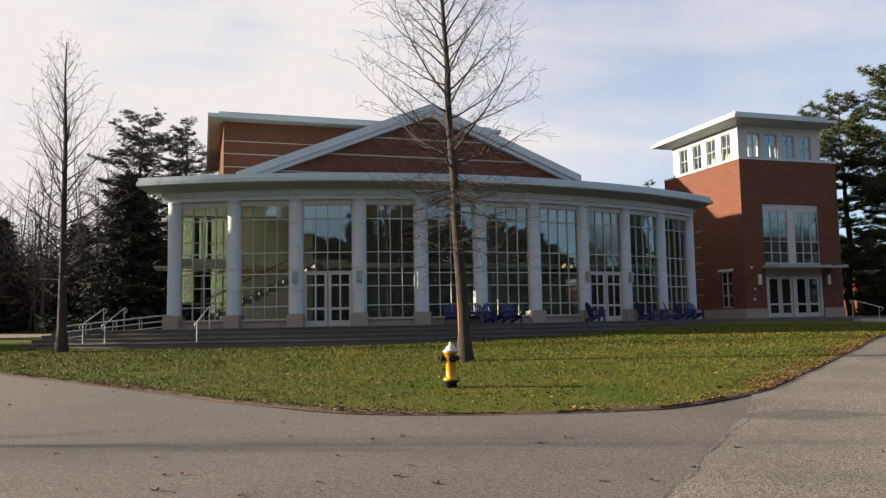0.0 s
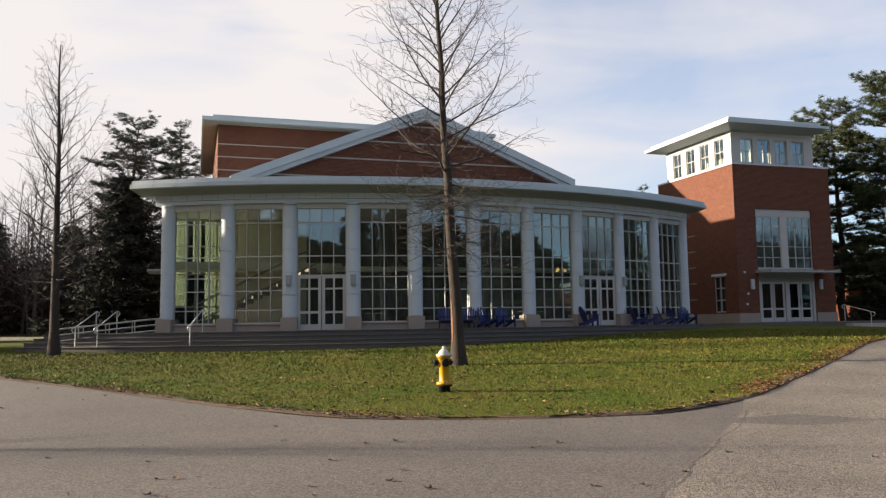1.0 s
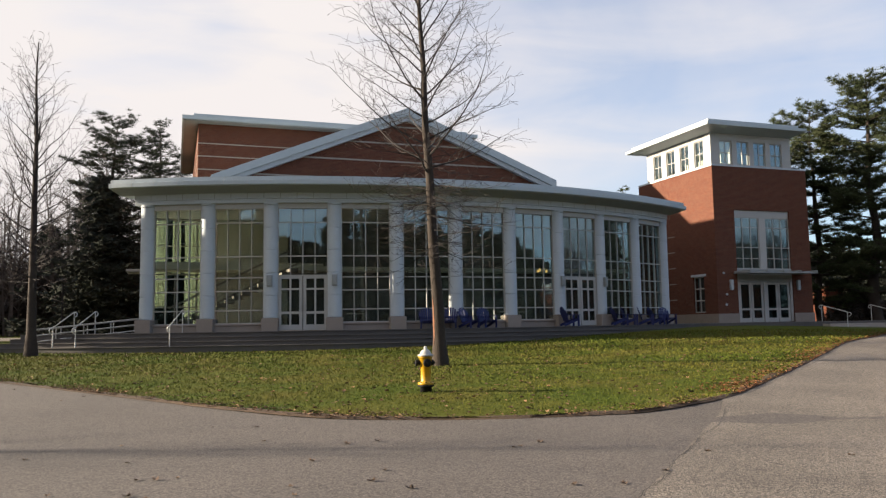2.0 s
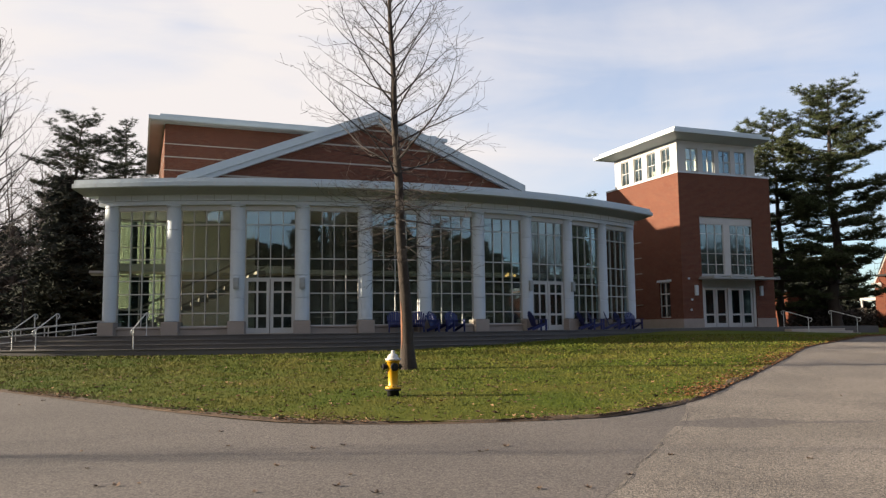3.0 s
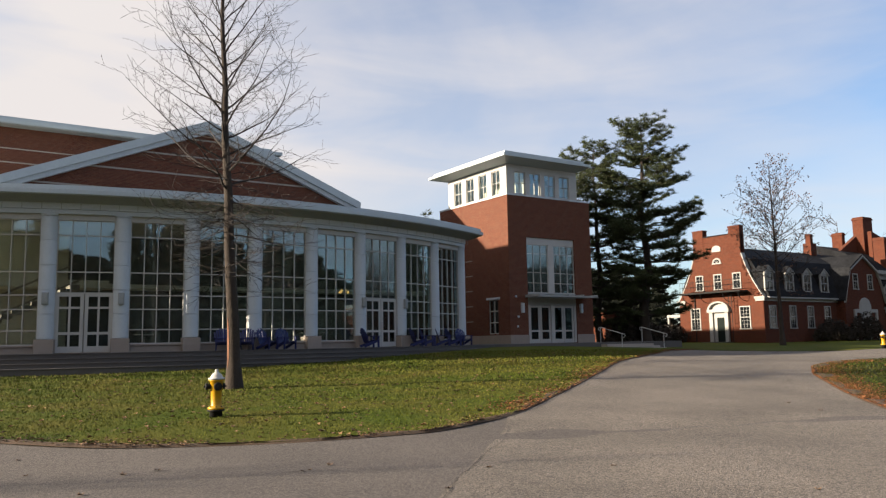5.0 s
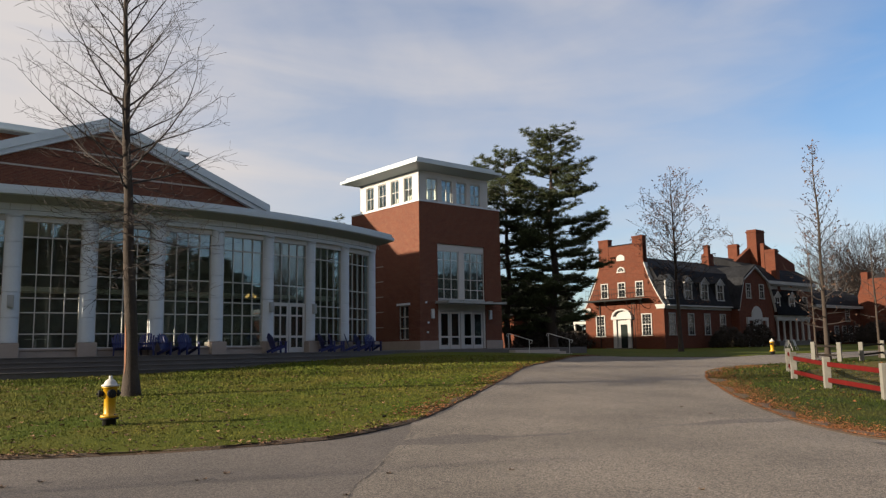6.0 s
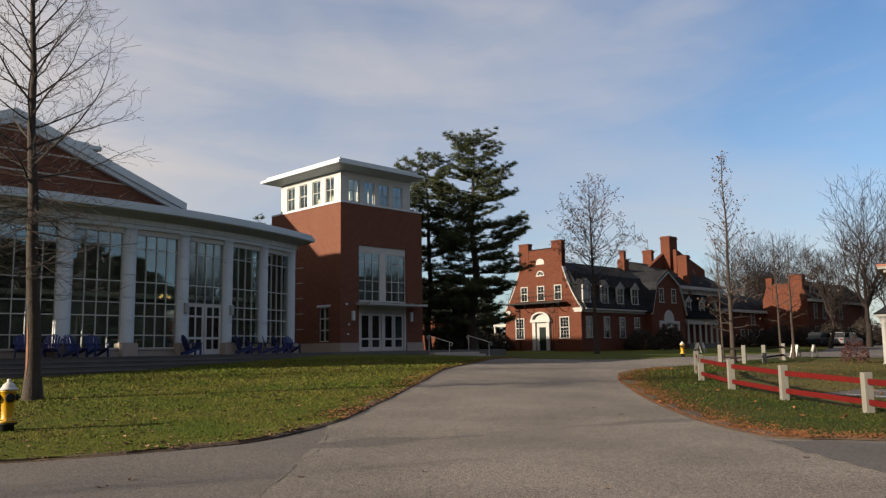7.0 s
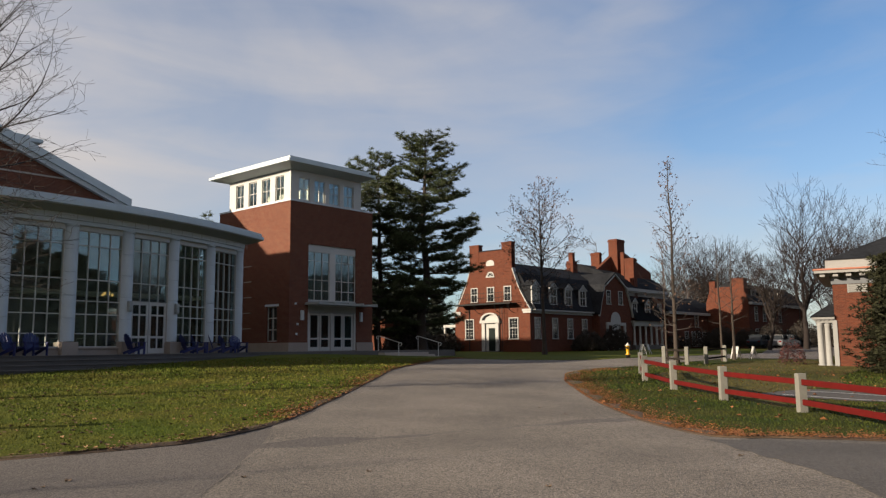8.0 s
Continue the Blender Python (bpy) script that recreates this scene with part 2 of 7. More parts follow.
M_STEEL = mat("galvanised_steel", (0.5, 0.5, 0.5), 0.35, 0.9, var=0.1, bump=0.05)
M_GALV = mat("dull_galvanised_tube", (0.5, 0.5, 0.48), 0.55, 0.2, var=0.1, bump=0.05)
M_YELLOW = mat("yellow_hydrant_paint", (0.5, 0.27, 0.006), 0.4, var=0.15, scale=6, fine=40, bump=0.1)
M_BLACK = mat("black_iron", (0.014, 0.014, 0.014), 0.7, var=0.2, bump=0.1, spec=0.2)
M_BLUE = mat("blue_plastic_lumber", (0.009, 0.014, 0.095), 0.5, var=0.15, scale=3, fine=30, bump=0.1)
M_RAIL = mat("red_rail_paint", (0.085, 0.005, 0.004), 0.85, var=0.2, scale=3, fine=30, bump=0.2, spec=0.12)
M_RAIL2 = mat("dark_weathered_rail", (0.02, 0.017, 0.015), 0.9, var=0.2, bump=0.1, spec=0.05)
M_POST = mat("weathered_white_post", (0.15, 0.145, 0.125), 0.85, var=0.15, scale=3, fine=30, bump=0.3)


# ---- mesh helpers ----
def link_mesh(name, bm, material, parent=None, label="", smooth=False):
    me = bpy.data.meshes.new(name)
    bm.to_mesh(me)
    bm.free()
    for m in (material if isinstance(material, (list, tuple)) else [material]):
        me.materials.append(m)
    if smooth:
        me.shade_smooth()
    ob = new(name, me)
    if parent is not None:
        ob.parent = parent
    if label:
        ob["label"] = label
    return ob


def part(name, bm, material, parent, label="", smooth=False):
    return link_mesh(name, bm, material, parent, label, smooth)


def thing(name, m, label, category, group="", kind=""):
    ob = new(name)
    ob.matrix_world = m
    ob.empty_display_size = 0.3
    return tagged(ob, label, category, group, kind)


def box(bm, x0, x1, y0, y1, z0, z1, m=None, bevel=0.0):
    vs = [bm.verts.new(p) for p in ((x0, y0, z0), (x1, y0, z0), (x1, y1, z0), (x0, y1, z0), (x0, y0, z1), (x1, y0, z1), (x1, y1, z1), (x0, y1, z1))]
    fs = [bm.faces.new([vs[i] for i in f]) for f in ((3, 2, 1, 0), (4, 5, 6, 7), (0, 1, 5, 4), (1, 2, 6, 5), (2, 3, 7, 6), (3, 0, 4, 7))]
    if bevel:
        r = bmesh.ops.bevel(bm, geom=list({e for f in fs for e in f.edges}), offset=bevel, segments=1, affect="EDGES")
        vs = list({v for f in r["faces"] for v in f.verts} | {v for v in vs if v.is_valid})
    if m is not None:
        bmesh.ops.transform(bm, matrix=m, verts=vs)
    return vs


def boxed(*a, **k):
    bm = bmesh.new()
    box(bm, *a, **k)
    return bm


def lathe(bm, profile, seg=16, m=None):
    """Surface of revolution about z from (radius, z) pairs, closed at the ends."""
    rings = []
    for r, z in profile:
        rings.append([bm.verts.new((r * math.cos(2 * math.pi * i / seg), r * math.sin(2 * math.pi * i / seg), z)) for i in range(seg)])
    for a, b in zip(rings, rings[1:]):
        for i in range(seg):
            bm.faces.new((a[i], a[(i + 1) % seg], b[(i + 1) % seg], b[i]))
    bm.faces.new(rings[0][::-1])
    bm.faces.new(rings[-1])
    vs = [v for r in rings for v in r]
    if m is not None:
        bmesh.ops.transform(bm, matrix=m, verts=vs)
    return vs


def sweep(bm, section, path, closed=True):
    """Sweep a closed (out, up) section along points with outward directions: path of (x, y, ox, oy)."""
    rings = [[bm.verts.new((x + ox * o, y + oy * o, u)) for o, u in section] for x, y, ox, oy in path]
    n = len(section)
    for a, b in zip(rings, rings[1:]):
        for i in range(n):
            bm.faces.new((a[i], b[i], b[(i + 1) % n], a[(i + 1) % n]))
    bm.faces.new(rings[0])
    bm.faces.new(rings[-1][::-1])
    bmesh.ops.recalc_face_normals(bm, faces=bm.faces)


def tubes(paths, sides=5):
    """Tapered tubes: each path a list of (Vector, radius). Returns a mesh datablock's raw lists."""
    vs, fs = [], []
    for pts in paths:
        k = sides if pts[0][1] > 0.02 else 3
        base = len(vs)
        for i, (p, r) in enumerate(pts):
            d = (pts[min(i + 1, len(pts) - 1)][0] - pts[max(i - 1, 0)][0])
            d = d.normalized() if d.length > 1e-6 else Vector((0, 0, 1))
            a = d.cross(Vector((0.31, 0.95, 0.05)))
            a = a.normalized() if a.length > 1e-4 else Vector((1, 0, 0))
            b = d.cross(a)
            for j in range(k):
                t = 2 * math.pi * j / k
                vs.append(p + (a * math.cos(t) + b * math.sin(t)) * r)
        for i in range(len(pts) - 1):
            for j in range(k):
                o = base + i * k
                fs.append((o + j, o + (j + 1) % k, o + k + (j + 1) % k, o + k + j))
    return vs, fs


def raw_part(name, vs, fs, material, parent=None, label="", smooth=False):
    me = bpy.data.meshes.new(name)
    me.from_pydata(vs, [], fs)
    me.materials.append(material)
    if smooth:
        me.shade_smooth()
    ob = new(name, me)
    if parent is not None:
        ob.parent = parent
    if label:
        ob["label"] = label
    return ob


# ---- the lie of the land ----
def ground_z(x, y):
    b = float(np.interp(y, [-1e4, 12.3, 14, 35, 58, 75, 1e4], [0, 0, 0.1, 0.76, 1.2, 1.35, 1.4]))
    if y > 0:
        b += 0.26 * math.exp(-((x - 17) ** 2 + (y - 46) ** 2) / 81.0) + 0.3 * math.exp(-((x - 14) ** 2 + (y - 35) ** 2) / 110.0)
    return b


def drape(name, outline, step, lift, material, label, category, kind="structure", edge=0.0):
    """A sheet over the ground inside an outline, triangulated over a grid of the given step."""
    from mathutils import geometry
    pts = []
    for (x0, y0), (x1, y1) in zip(outline, outline[1:] + outline[:1]):
        n = max(1, int(math.hypot(x1 - x0, y1 - y0) / step))
        pts += [(x0 + (x1 - x0) * i / n, y0 + (y1 - y0) * i / n) for i in range(n)]
    nb = len(pts)
    xs, ys = [p[0] for p in pts], [p[1] for p in pts]
    x = min(xs) + step / 2
    while x < max(xs):
        y = min(ys) + step / 2
        while y < max(ys):
            pts.append((x + random.uniform(-0.2, 0.2) * step, y + random.uniform(-0.2, 0.2) * step))
            y += step
        x += step
    v, e, f, *_ = geometry.delaunay_2d_cdt([Vector(p) for p in pts], [(i, (i + 1) % nb) for i in range(nb)], [list(range(nb))], 1, 1e-4)
    if edge:
        on_edge = {}
        for t in f:
            for i, j in zip(t, t[1:] + t[:1]):
                on_edge[(min(i, j), max(i, j))] = on_edge.get((min(i, j), max(i, j)), 0) + 1
        rim = [k for k, n in on_edge.items() if n == 1]
    verts = [(p.x, p.y, ground_z(p.x, p.y) + lift + 0.012 * noise.noise(Vector((p.x * 0.6, p.y * 0.6, 3)))) for p in v]
    tris = [t if (v[t[1]] - v[t[0]]).cross(v[t[2]] - v[t[0]]) > 0 else t[::-1] for t in f]
    if edge:
        low = {}
        for i in {i for k in rim for i in k}:
            low[i] = len(verts)
            x, y, z = verts[i]
            verts.append((x, y, z - edge))
        tris += [(i, j, low[j], low[i]) for i, j in rim]
    ob = raw_part(name, verts, tris, material, None, label, True)
    return tagged(ob, label, category, "", kind)


def smooth_line(pts, n=6):
    """Catmull-Rom through points."""
    out = []
    for i in range(len(pts) - 1):
        p0, p1, p2, p3 = (Vector(pts[max(0, min(len(pts) - 1, i + k))]) for k in (-1, 0, 1, 2))
        for j in range(n):
            t = j / n
            q = 0.5 * (2 * p1 + (p2 - p0) * t + (2 * p0 - 5 * p1 + 4 * p2 - p3) * t * t + (3 * p1 - p0 - 3 * p2 + p3) * t ** 3)
            out.append(tuple(q))
    return out + [tuple(pts[-1])]


LAWN_EDGE = smooth_line([(-60, 52), (-30, 34), (-20, 27.5), (-12.2, 21.6), (-7.5, 17.8), (-5.0, 15.7), (-3.5, 14.5), (-1.8, 13.45), (0.0, 13.0), (1.5, 12.95),
                         (3.0, 13.15), (3.9, 13.4), (5.3, 14.4), (6.1, 15.2), (7.3, 16.8), (9.1, 19.3), (11.4, 22.5), (13.2, 25.0), (15.6, 28.2), (18.8, 31.4), (23.5, 36.5), (29, 41)])
ISLAND = smooth_line([(60, 40), (40, 32.5), (28.5, 28.0), (24.4, 26.3), (21.6, 24.4), (20.0, 22.7), (18.5, 20.9), (16.85, 18.5), (15.2, 16.1), (14.0, 14.1), (13.2, 12.5), (12.3, 10.7), (11.8, 9.4), (11.9, 8.8), (12.4, 8.45), (13.0, 7.7), (14.2, 6.3), (20, 1.0), (40, -6)])

xs = sorted(set([-4000, -1500, -600, -300, -150] + list(range(-100, 161, 4)) + [200, 300, 600, 1500, 4000]))
ys = sorted(set([-4000, -1500, -600, -300, -150] + list(range(-60, 161, 4)) + [200, 300, 600, 1500, 4000]))
verts = [(x, y, ground_z(x, y) - 0.06) for y in ys for x in xs]
faces = [(j * len(xs) + i, j * len(xs) + i + 1, (j + 1) * len(xs) + i + 1, (j + 1) * len(xs) + i) for j in range(len(ys) - 1) for i in range(len(xs) - 1)]
tagged(raw_part("ground", verts, faces, M_LAND, None, "", True), "rough winter grass stretching to the distance", "ground", "", "structure")

drape("road", [(-70, -40), (70, -40), (70, 44), (40, 40), (33, 38.5), (27, 46), (-70, 60)], 1.5, -0.03, M_ASPH, "worn grey-brown asphalt drive", "road")
drape("road_apron", [(1.3, 5.5), (2.0, 7.2), (3.0, 9.2), (4.1, 11.4), (5.15, 13.4), (6.2, 16), (9.0, 20.3), (15, 31.5), (19, 36), (27, 42), (36, 40), (45, 40), (38, 30), (18, 18), (9.0, 4.0), (6, 0), (0, 0)], 0.8, -0.02, M_ASPH2,
              "coarse light grey asphalt lane", "road")


def ragged(pts, amp, seed, step=0.25):
    """Outline with a broken, uneven edge."""
    r3 = random.Random(seed)
    out = []
    for a, b in zip(pts, pts[1:] + pts[:1]):
        k = max(1, int(math.dist(a, b) / step))
        for i in range(k):
            u = i / k
            w = noise.noise(Vector((a[0] + (b[0] - a[0]) * u, a[1] + (b[1] - a[1]) * u, seed)) * 1.3) * amp * 1.6 + r3.uniform(-amp, amp) * 0.4
            out.append((a[0] + (b[0] - a[0]) * u + w, a[1] + (b[1] - a[1]) * u + w * 0.6))
    return out


drape("road_patch", ragged([(11.3, 9.0), (9.5, 5.6), (8.6, 4.4), (7, 0), (30, -6), (24, 2), (13.6, 6.2), (12, 8)], 0.16, 3), 0.8, -0.012, M_ASPH3, "dark newer asphalt patch", "road")
drape("lawn", [tuple(p) for p in LAWN_EDGE] + [(28, 60), (28, 66), (-60, 66)], 0.7, 0.0, M_GRASS, "mown green lawn with fallen leaves", "lawn", edge=0.035)
island = drape("lawn_island", [tuple(p) for p in ISLAND] + [(60, -6)], 0.7, 0.0, M_GRASS2, "grass island behind a rail fence", "lawn", edge=0.07)
drape("lawn_verge", smooth_line([(24.5, 41.5), (26.5, 37.5), (30.8, 35.8), (33.3, 35.6), (37.4, 37.3), (48, 40), (70, 46)], 4) + [(70, 80), (28, 80)], 1.5, 0.0, M_GRASS, "grass verge before the brick houses", "lawn", edge=0.07)

# ---- the hall: local frame with x along its front and y to its back ----
HALL = pose(-6.89, 62.69, 0, 0, 0, 17.2)
R_COL, STEP_A, Z_FLOOR = 28.85, 5.396, 1.42


def arc(r, a0, a1, n):
    return [(r * math.sin(radians(a0 + (a1 - a0) * i / n)), -r * math.cos(radians(a0 + (a1 - a0) * i / n)),
             math.sin(radians(a0 + (a1 - a0) * i / n)), -math.cos(radians(a0 + (a1 - a0) * i / n))) for i in range(n + 1)]


pavilion = thing("glass_pavilion", HALL, "curved white stone pavilion with tall gridded windows between columns", "building")
A_END = 5 * STEP_A
# columns of stone drums on granite pedestals
bm = bmesh.new()
prof = []
zs = [1.98, 2.95, 3.92, 4.9, 5.87, 6.86]
for z0, z1 in zip(zs, zs[1:]):
    prof += [(0.282, z0), (0.284, z0 + 0.012), (0.316, z0 + 0.02), (0.316, z1 - 0.02), (0.284, z1 - 0.012), (0.282, z1)]
prof += [(0.34, 6.862), (0.34, 6.95)]
lathe(bm, prof, 20)
for e in bm.edges:
    if abs(e.verts[0].co.z - e.verts[1].co.z) < 1e-6:
        e.smooth = False
col_me = link_mesh("column", bm, M_STONE, pavilion, "", True)
bm = boxed(-0.36, 0.36, -0.4, 0.3, 1.40, 1.97, bevel=0.02)
ped_me = link_mesh("pedestal", bm, M_GRANITE, col_me, "beige granite pedestal")
cols = [col_me]
for k in range(1, 11):
    c = new("column", col_me.data)
    c.parent = pavilion
    p = new("pedestal", ped_me.data)
    p.parent = c
    p["label"] = "beige granite pedestal"
    cols.append(c)
for k, c in enumerate(cols):
    a = (k - 5) * STEP_A
    c.matrix_local = pose(R_COL * math.sin(radians(a)), -R_COL * math.cos(radians(a)), 0, 0, 0, a)

# entablature, eave and roof
for name, sec, material, label in (
        ("architrave", [(-0.4, 6.95), (0.26, 6.95), (0.26, 7.1), (0.24, 7.105), (0.24, 7.12), (0.31, 7.13), (0.31, 7.36), (0.36, 7.37), (0.36, 7.38), (-0.4, 7.38)], M_STONE, ""),
        ("eave", [(-0.4, 7.38), (0.36, 7.384), (1.24, 7.56), (1.3, 7.58), (1.3, 7.76), (1.16, 7.79), (1.16, 7.94), (0.95, 7.97), (-0.4, 8.0)], M_METAL, "white metal eave with a stepped edge"),
        ("soffit", [(0.37, 7.37), (1.2, 7.535), (1.2, 7.55), (0.37, 7.385)], M_SOFFIT, "grey soffit panels"),
        ("sill_wall", [(-0.25, 1.38), (0.14, 1.38), (0.14, 1.66), (0.2, 1.68), (0.2, 1.74), (-0.25, 1.74)], M_GRANITE, "beige granite sill wall")):
    bm = bmesh.new()
    ends = {"eave": 2.2, "soffit": 2.1, "architrave": 1.0, "sill_wall": 0.0}[name]
    if name == "sill_wall":
        for k in range(10):
            if k in (2, 7):
                continue
            sub = bmesh.new()
            sweep(sub, sec, arc(R_COL, (k - 5) * STEP_A, (k - 4) * STEP_A, 4))
            part("sill_wall", sub, material, pavilion, label)
        bm.free()
        continue
    sweep(bm, sec, arc(R_COL, -A_END - ends, A_END + 0.45 * ends, 72))
    part(name, bm, material, pavilion, label)
# joints of the frieze blocks and seams of the eave
bm = bmesh.new()
for i in range(41):
    a = -A_END - 0.9 + i * (2 * A_END + 1.8) / 40
    m = pose(R_COL * math.sin(radians(a)), -R_COL * math.cos(radians(a)), 0, 0, 0, a)
    box(bm, -0.012, 0.012, -0.314, -0.3, 7.13, 7.36, m)
part("frieze_joints", bm, M_SOFFIT, pavilion, "dark joints between frieze blocks")["kind"] = "stuff"
bm = bmesh.new()
for i in range(31):
    a = -A_END - 2.1 + i * (2 * A_END + 2.9) / 30
    m = pose(R_COL * math.sin(radians(a)), -R_COL * math.cos(radians(a)), 0, 0, 0, a)
    box(bm, -0.012, 0.012, -1.304, -1.29, 7.59, 7.755, m)
    box(bm, -0.012, 0.012, -1.164, -1.15, 7.795, 7.935, m)
part("eave_seams", bm, M_STEEL, pavilion, "thin seams of the metal eave")["kind"] = "stuff"
bm = bmesh.new()
pth = arc(R_COL - 0.3, -A_END - 2.0, A_END + 2.0, 48)
top = [bm.verts.new((x, y, 7.98)) for x, y, *_ in pth]
back = [bm.verts.new((x, -20.9, 8.6)) for x, y, *_ in pth]
for i in range(len(top) - 1):
    bm.faces.new((top[i], top[i + 1], back[i + 1], back[i]))
bmesh.ops.solidify(bm, geom=bm.faces[:], thickness=0.2)
part("roof", bm, M_METAL, pavilion, "low white metal roof")


def window_bay(k, door):
    """One bay of white mullions with its panes, between two columns."""
    a = (k - 4.5) * STEP_A
    w = new("window", None)
    w.parent = pavilion
    w.matrix_local = pose((R_COL - 0.02) * math.sin(radians(a)), -(R_COL - 0.02) * math.cos(radians(a)), 0, 0, 0, a)
    hw = 1.04
    rows = [1.76, 2.32, 3.15, 3.72, 4.64, 6.11, 6.72]
    if door:
        rows = [3.80, 4.64, 6.11, 6.72]
    bm = bmesh.new()
    box(bm, -hw - 0.12, -hw, -0.1, 0.06, rows[0] - (0 if not door else 2.36), 6.95)
    box(bm, hw, hw + 0.12, -0.1, 0.06, rows[0] - (0 if not door else 2.36), 6.95)
    box(bm, -hw, hw, -0.1, 0.06, 6.72, 6.95)
    for z in rows[:-1]:
        box(bm, -hw, hw, -0.05, 0.05, z - 0.022, z + 0.022)
    for i in range(1, 4):
        x = -hw + 2 * hw * i / 4
        box(bm, x - 0.016, x + 0.016, -0.052, 0.052, rows[0], 6.72)
    part("window_frame", bm, M_WHITE, w, "white window mullions")
    for z0, z1 in zip(rows, rows[1:]):
        for i in range(4):
            x0, x1 = -hw + 2 * hw * i / 4, -hw + 2 * hw * (i + 1) / 4
            key = (round(z1 - z0, 2), round(x1 - x0, 2))
            if key not in PANES:
                PANES[key] = boxed(-key[1] / 2 + 0.02, key[1] / 2 - 0.02, -0.006, 0.006, -key[0] / 2 + 0.025, key[0] / 2 - 0.025)
                me = bpy.data.meshes.new("pane")
                PANES[key].to_mesh(me)
                PANES[key].free()
                me.materials.append(M_GLASS)
                PANES[key] = me
            p = new("pane", PANES[key])
            p.parent = w
            p.visible_shadow = False
            p.matrix_local = pose((x0 + x1) / 2, 0, (z0 + z1) / 2, random.uniform(-0.25, 0.25), 0, random.uniform(-0.25, 0.25))
    if door:
        double_door(w, hw, 1.44, 3.78)
    return w


def double_door(parent, hw, z0, z1, bar=True):
    """A pair of glazed white door leaves in a frame, standing under a window or in a wall."""
    for s in (-1, 1):
        bm = bmesh.new()
        x0, x1 = (0.02, hw) if s > 0 else (-hw, -0.02)
        h = z1 - z0
        cuts = [z0 + 0.24, z0 + 0.3 * h, z0 + 0.345 * h, z0 + 0.74 * h, z0 + 0.775 * h, z1 - 0.12]
        st = 0.13
        xm = (x0 + x1) / 2
        for a, b in ((x0, x0 + st), (x1 - st, x1)):
            box(bm, a, b, -0.03, 0.03, z0, z1)
        if bar:
            box(bm, xm - 0.04, xm + 0.04, -0.028, 0.028, z0 + 0.2, z1 - 0.1)
        for a, b in ((z0, cuts[0]), (cuts[1], cuts[2]), (cuts[3], cuts[4]), (cuts[5], z1)):
            if not bar and a == cuts[3]:
                continue
            box(bm, x0 + st, x1 - st, -0.029, 0.029, a, b)
        leaf = part("door_leaf", bm, M_WHITE, parent, "white glazed door leaf")
        g = part("door_glass", boxed(x0 + st, x1 - st, -0.005, 0.005, cuts[0], cuts[5]), M_DGLASS, leaf)
        g.visible_shadow = False
        bm = bmesh.new()
        hx = 0.09 * s
        box(bm, hx - 0.012, hx + 0.012, -0.09, -0.065, z0 + 0.85, z0 + 1.2, bevel=0.004)
        box(bm, hx - 0.01, hx + 0.01, -0.09, -0.02, z0 + 0.87, z0 + 0.89)
        box(bm, hx - 0.01, hx + 0.01, -0.09, -0.02, z0 + 1.16, z0 + 1.18)
        part("handle", bm, M_STEEL, leaf, "steel pull handle")


PANES = {}
for k in range(10):
    window_bay(k, k in (2, 7))

# inside of the pavilion
M_DIMWALL = mat("dim_foyer_wall", (0.21, 0.2, 0.185), 0.6, var=0.2, scale=2, fine=20, bump=0.05)
M_FLOOR = mat("brown_tile_floor", (0.3, 0.24, 0.19), 0.45, var=0.2, scale=1, fine=10, bump=0.05)
M_CEIL = mat("grey_ceiling", (0.6, 0.6, 0.57), 0.9, var=0.05, bump=0)
bm = bmesh.new()
pth = arc(R_COL - 0.26, -A_END + 0.3, A_END - 0.3, 40)
for z in (1.425, 7.0):
    a_ = [bm.verts.new((x, y, z)) for x, y, *_ in pth]
    b_ = [bm.verts.new((x, -21.45, z)) for x, y, *_ in pth]
    for i in range(len(a_) - 1):
        bm.faces.new((a_[i], a_[i + 1], b_[i + 1], b_[i]))
    if z < 2:
        part("foyer_floor", bm, M_FLOOR, pavilion, "brown tiled foyer floor")
        bm = bmesh.new()
    else:
        part("foyer_ceiling", bm, M_CEIL, pavilion, "grey foyer ceiling")
# lit and dim parts of the foyer put into the wall colour: cream, then darker
part("foyer_wall", boxed(-9.95, -6.5, -21.5, -21.36, 1.43, 7.0), M_CREAM, pavilion, "cream foyer wall behind the bright bays")
part("foyer_wall", boxed(-6.5, 12.9, -21.5, -21.36, 1.43, 7.0), M_DIMWALL, pavilion, "foyer wall coloured darker behind the dim bays")
# glazed back bay with sunlit blinds, open to the side yard behind the pavilion
M_BLIND = bpy.data.materials.new("pale_fabric_blind")
M_BLIND.use_nodes = True
_n = M_BLIND.node_tree
_d, _t, _m = (_n.nodes.new("ShaderNode" + k) for k in ("BsdfDiffuse", "BsdfTranslucent", "MixShader"))
_w, _r = _n.nodes.new("ShaderNodeTexNoise"), _n.nodes.new("ShaderNodeMixRGB")
_w.inputs["Scale"].default_value = 2.5
_r.inputs[1].default_value, _r.inputs[2].default_value = (0.72, 0.76, 0.62, 1), (0.84, 0.87, 0.76, 1)
_n.links.new(_w.outputs[0], _r.inputs[0])
_n.links.new(_r.outputs[0], _d.inputs[0])
_n.links.new(_r.outputs[0], _t.inputs[0])
_m.inputs[0].default_value = 0.6
_n.links.new(_d.outputs[0], _m.inputs[1])
_n.links.new(_t.outputs[0], _m.inputs[2])
_n.links.new(_m.outputs[0], _n.nodes["Material Output"].inputs[0])
bm = bmesh.new()
for x in (-12.95, -12.0, -11.0, -10.02):
    box(bm, x, x + 0.07, -21.5, -21.38, 1.43, 7.0)
for z in (1.43, 2.6, 4.2, 5.6, 6.9):
    box(bm, -12.88, -9.95, -21.48, -21.4, z, z + 0.07)
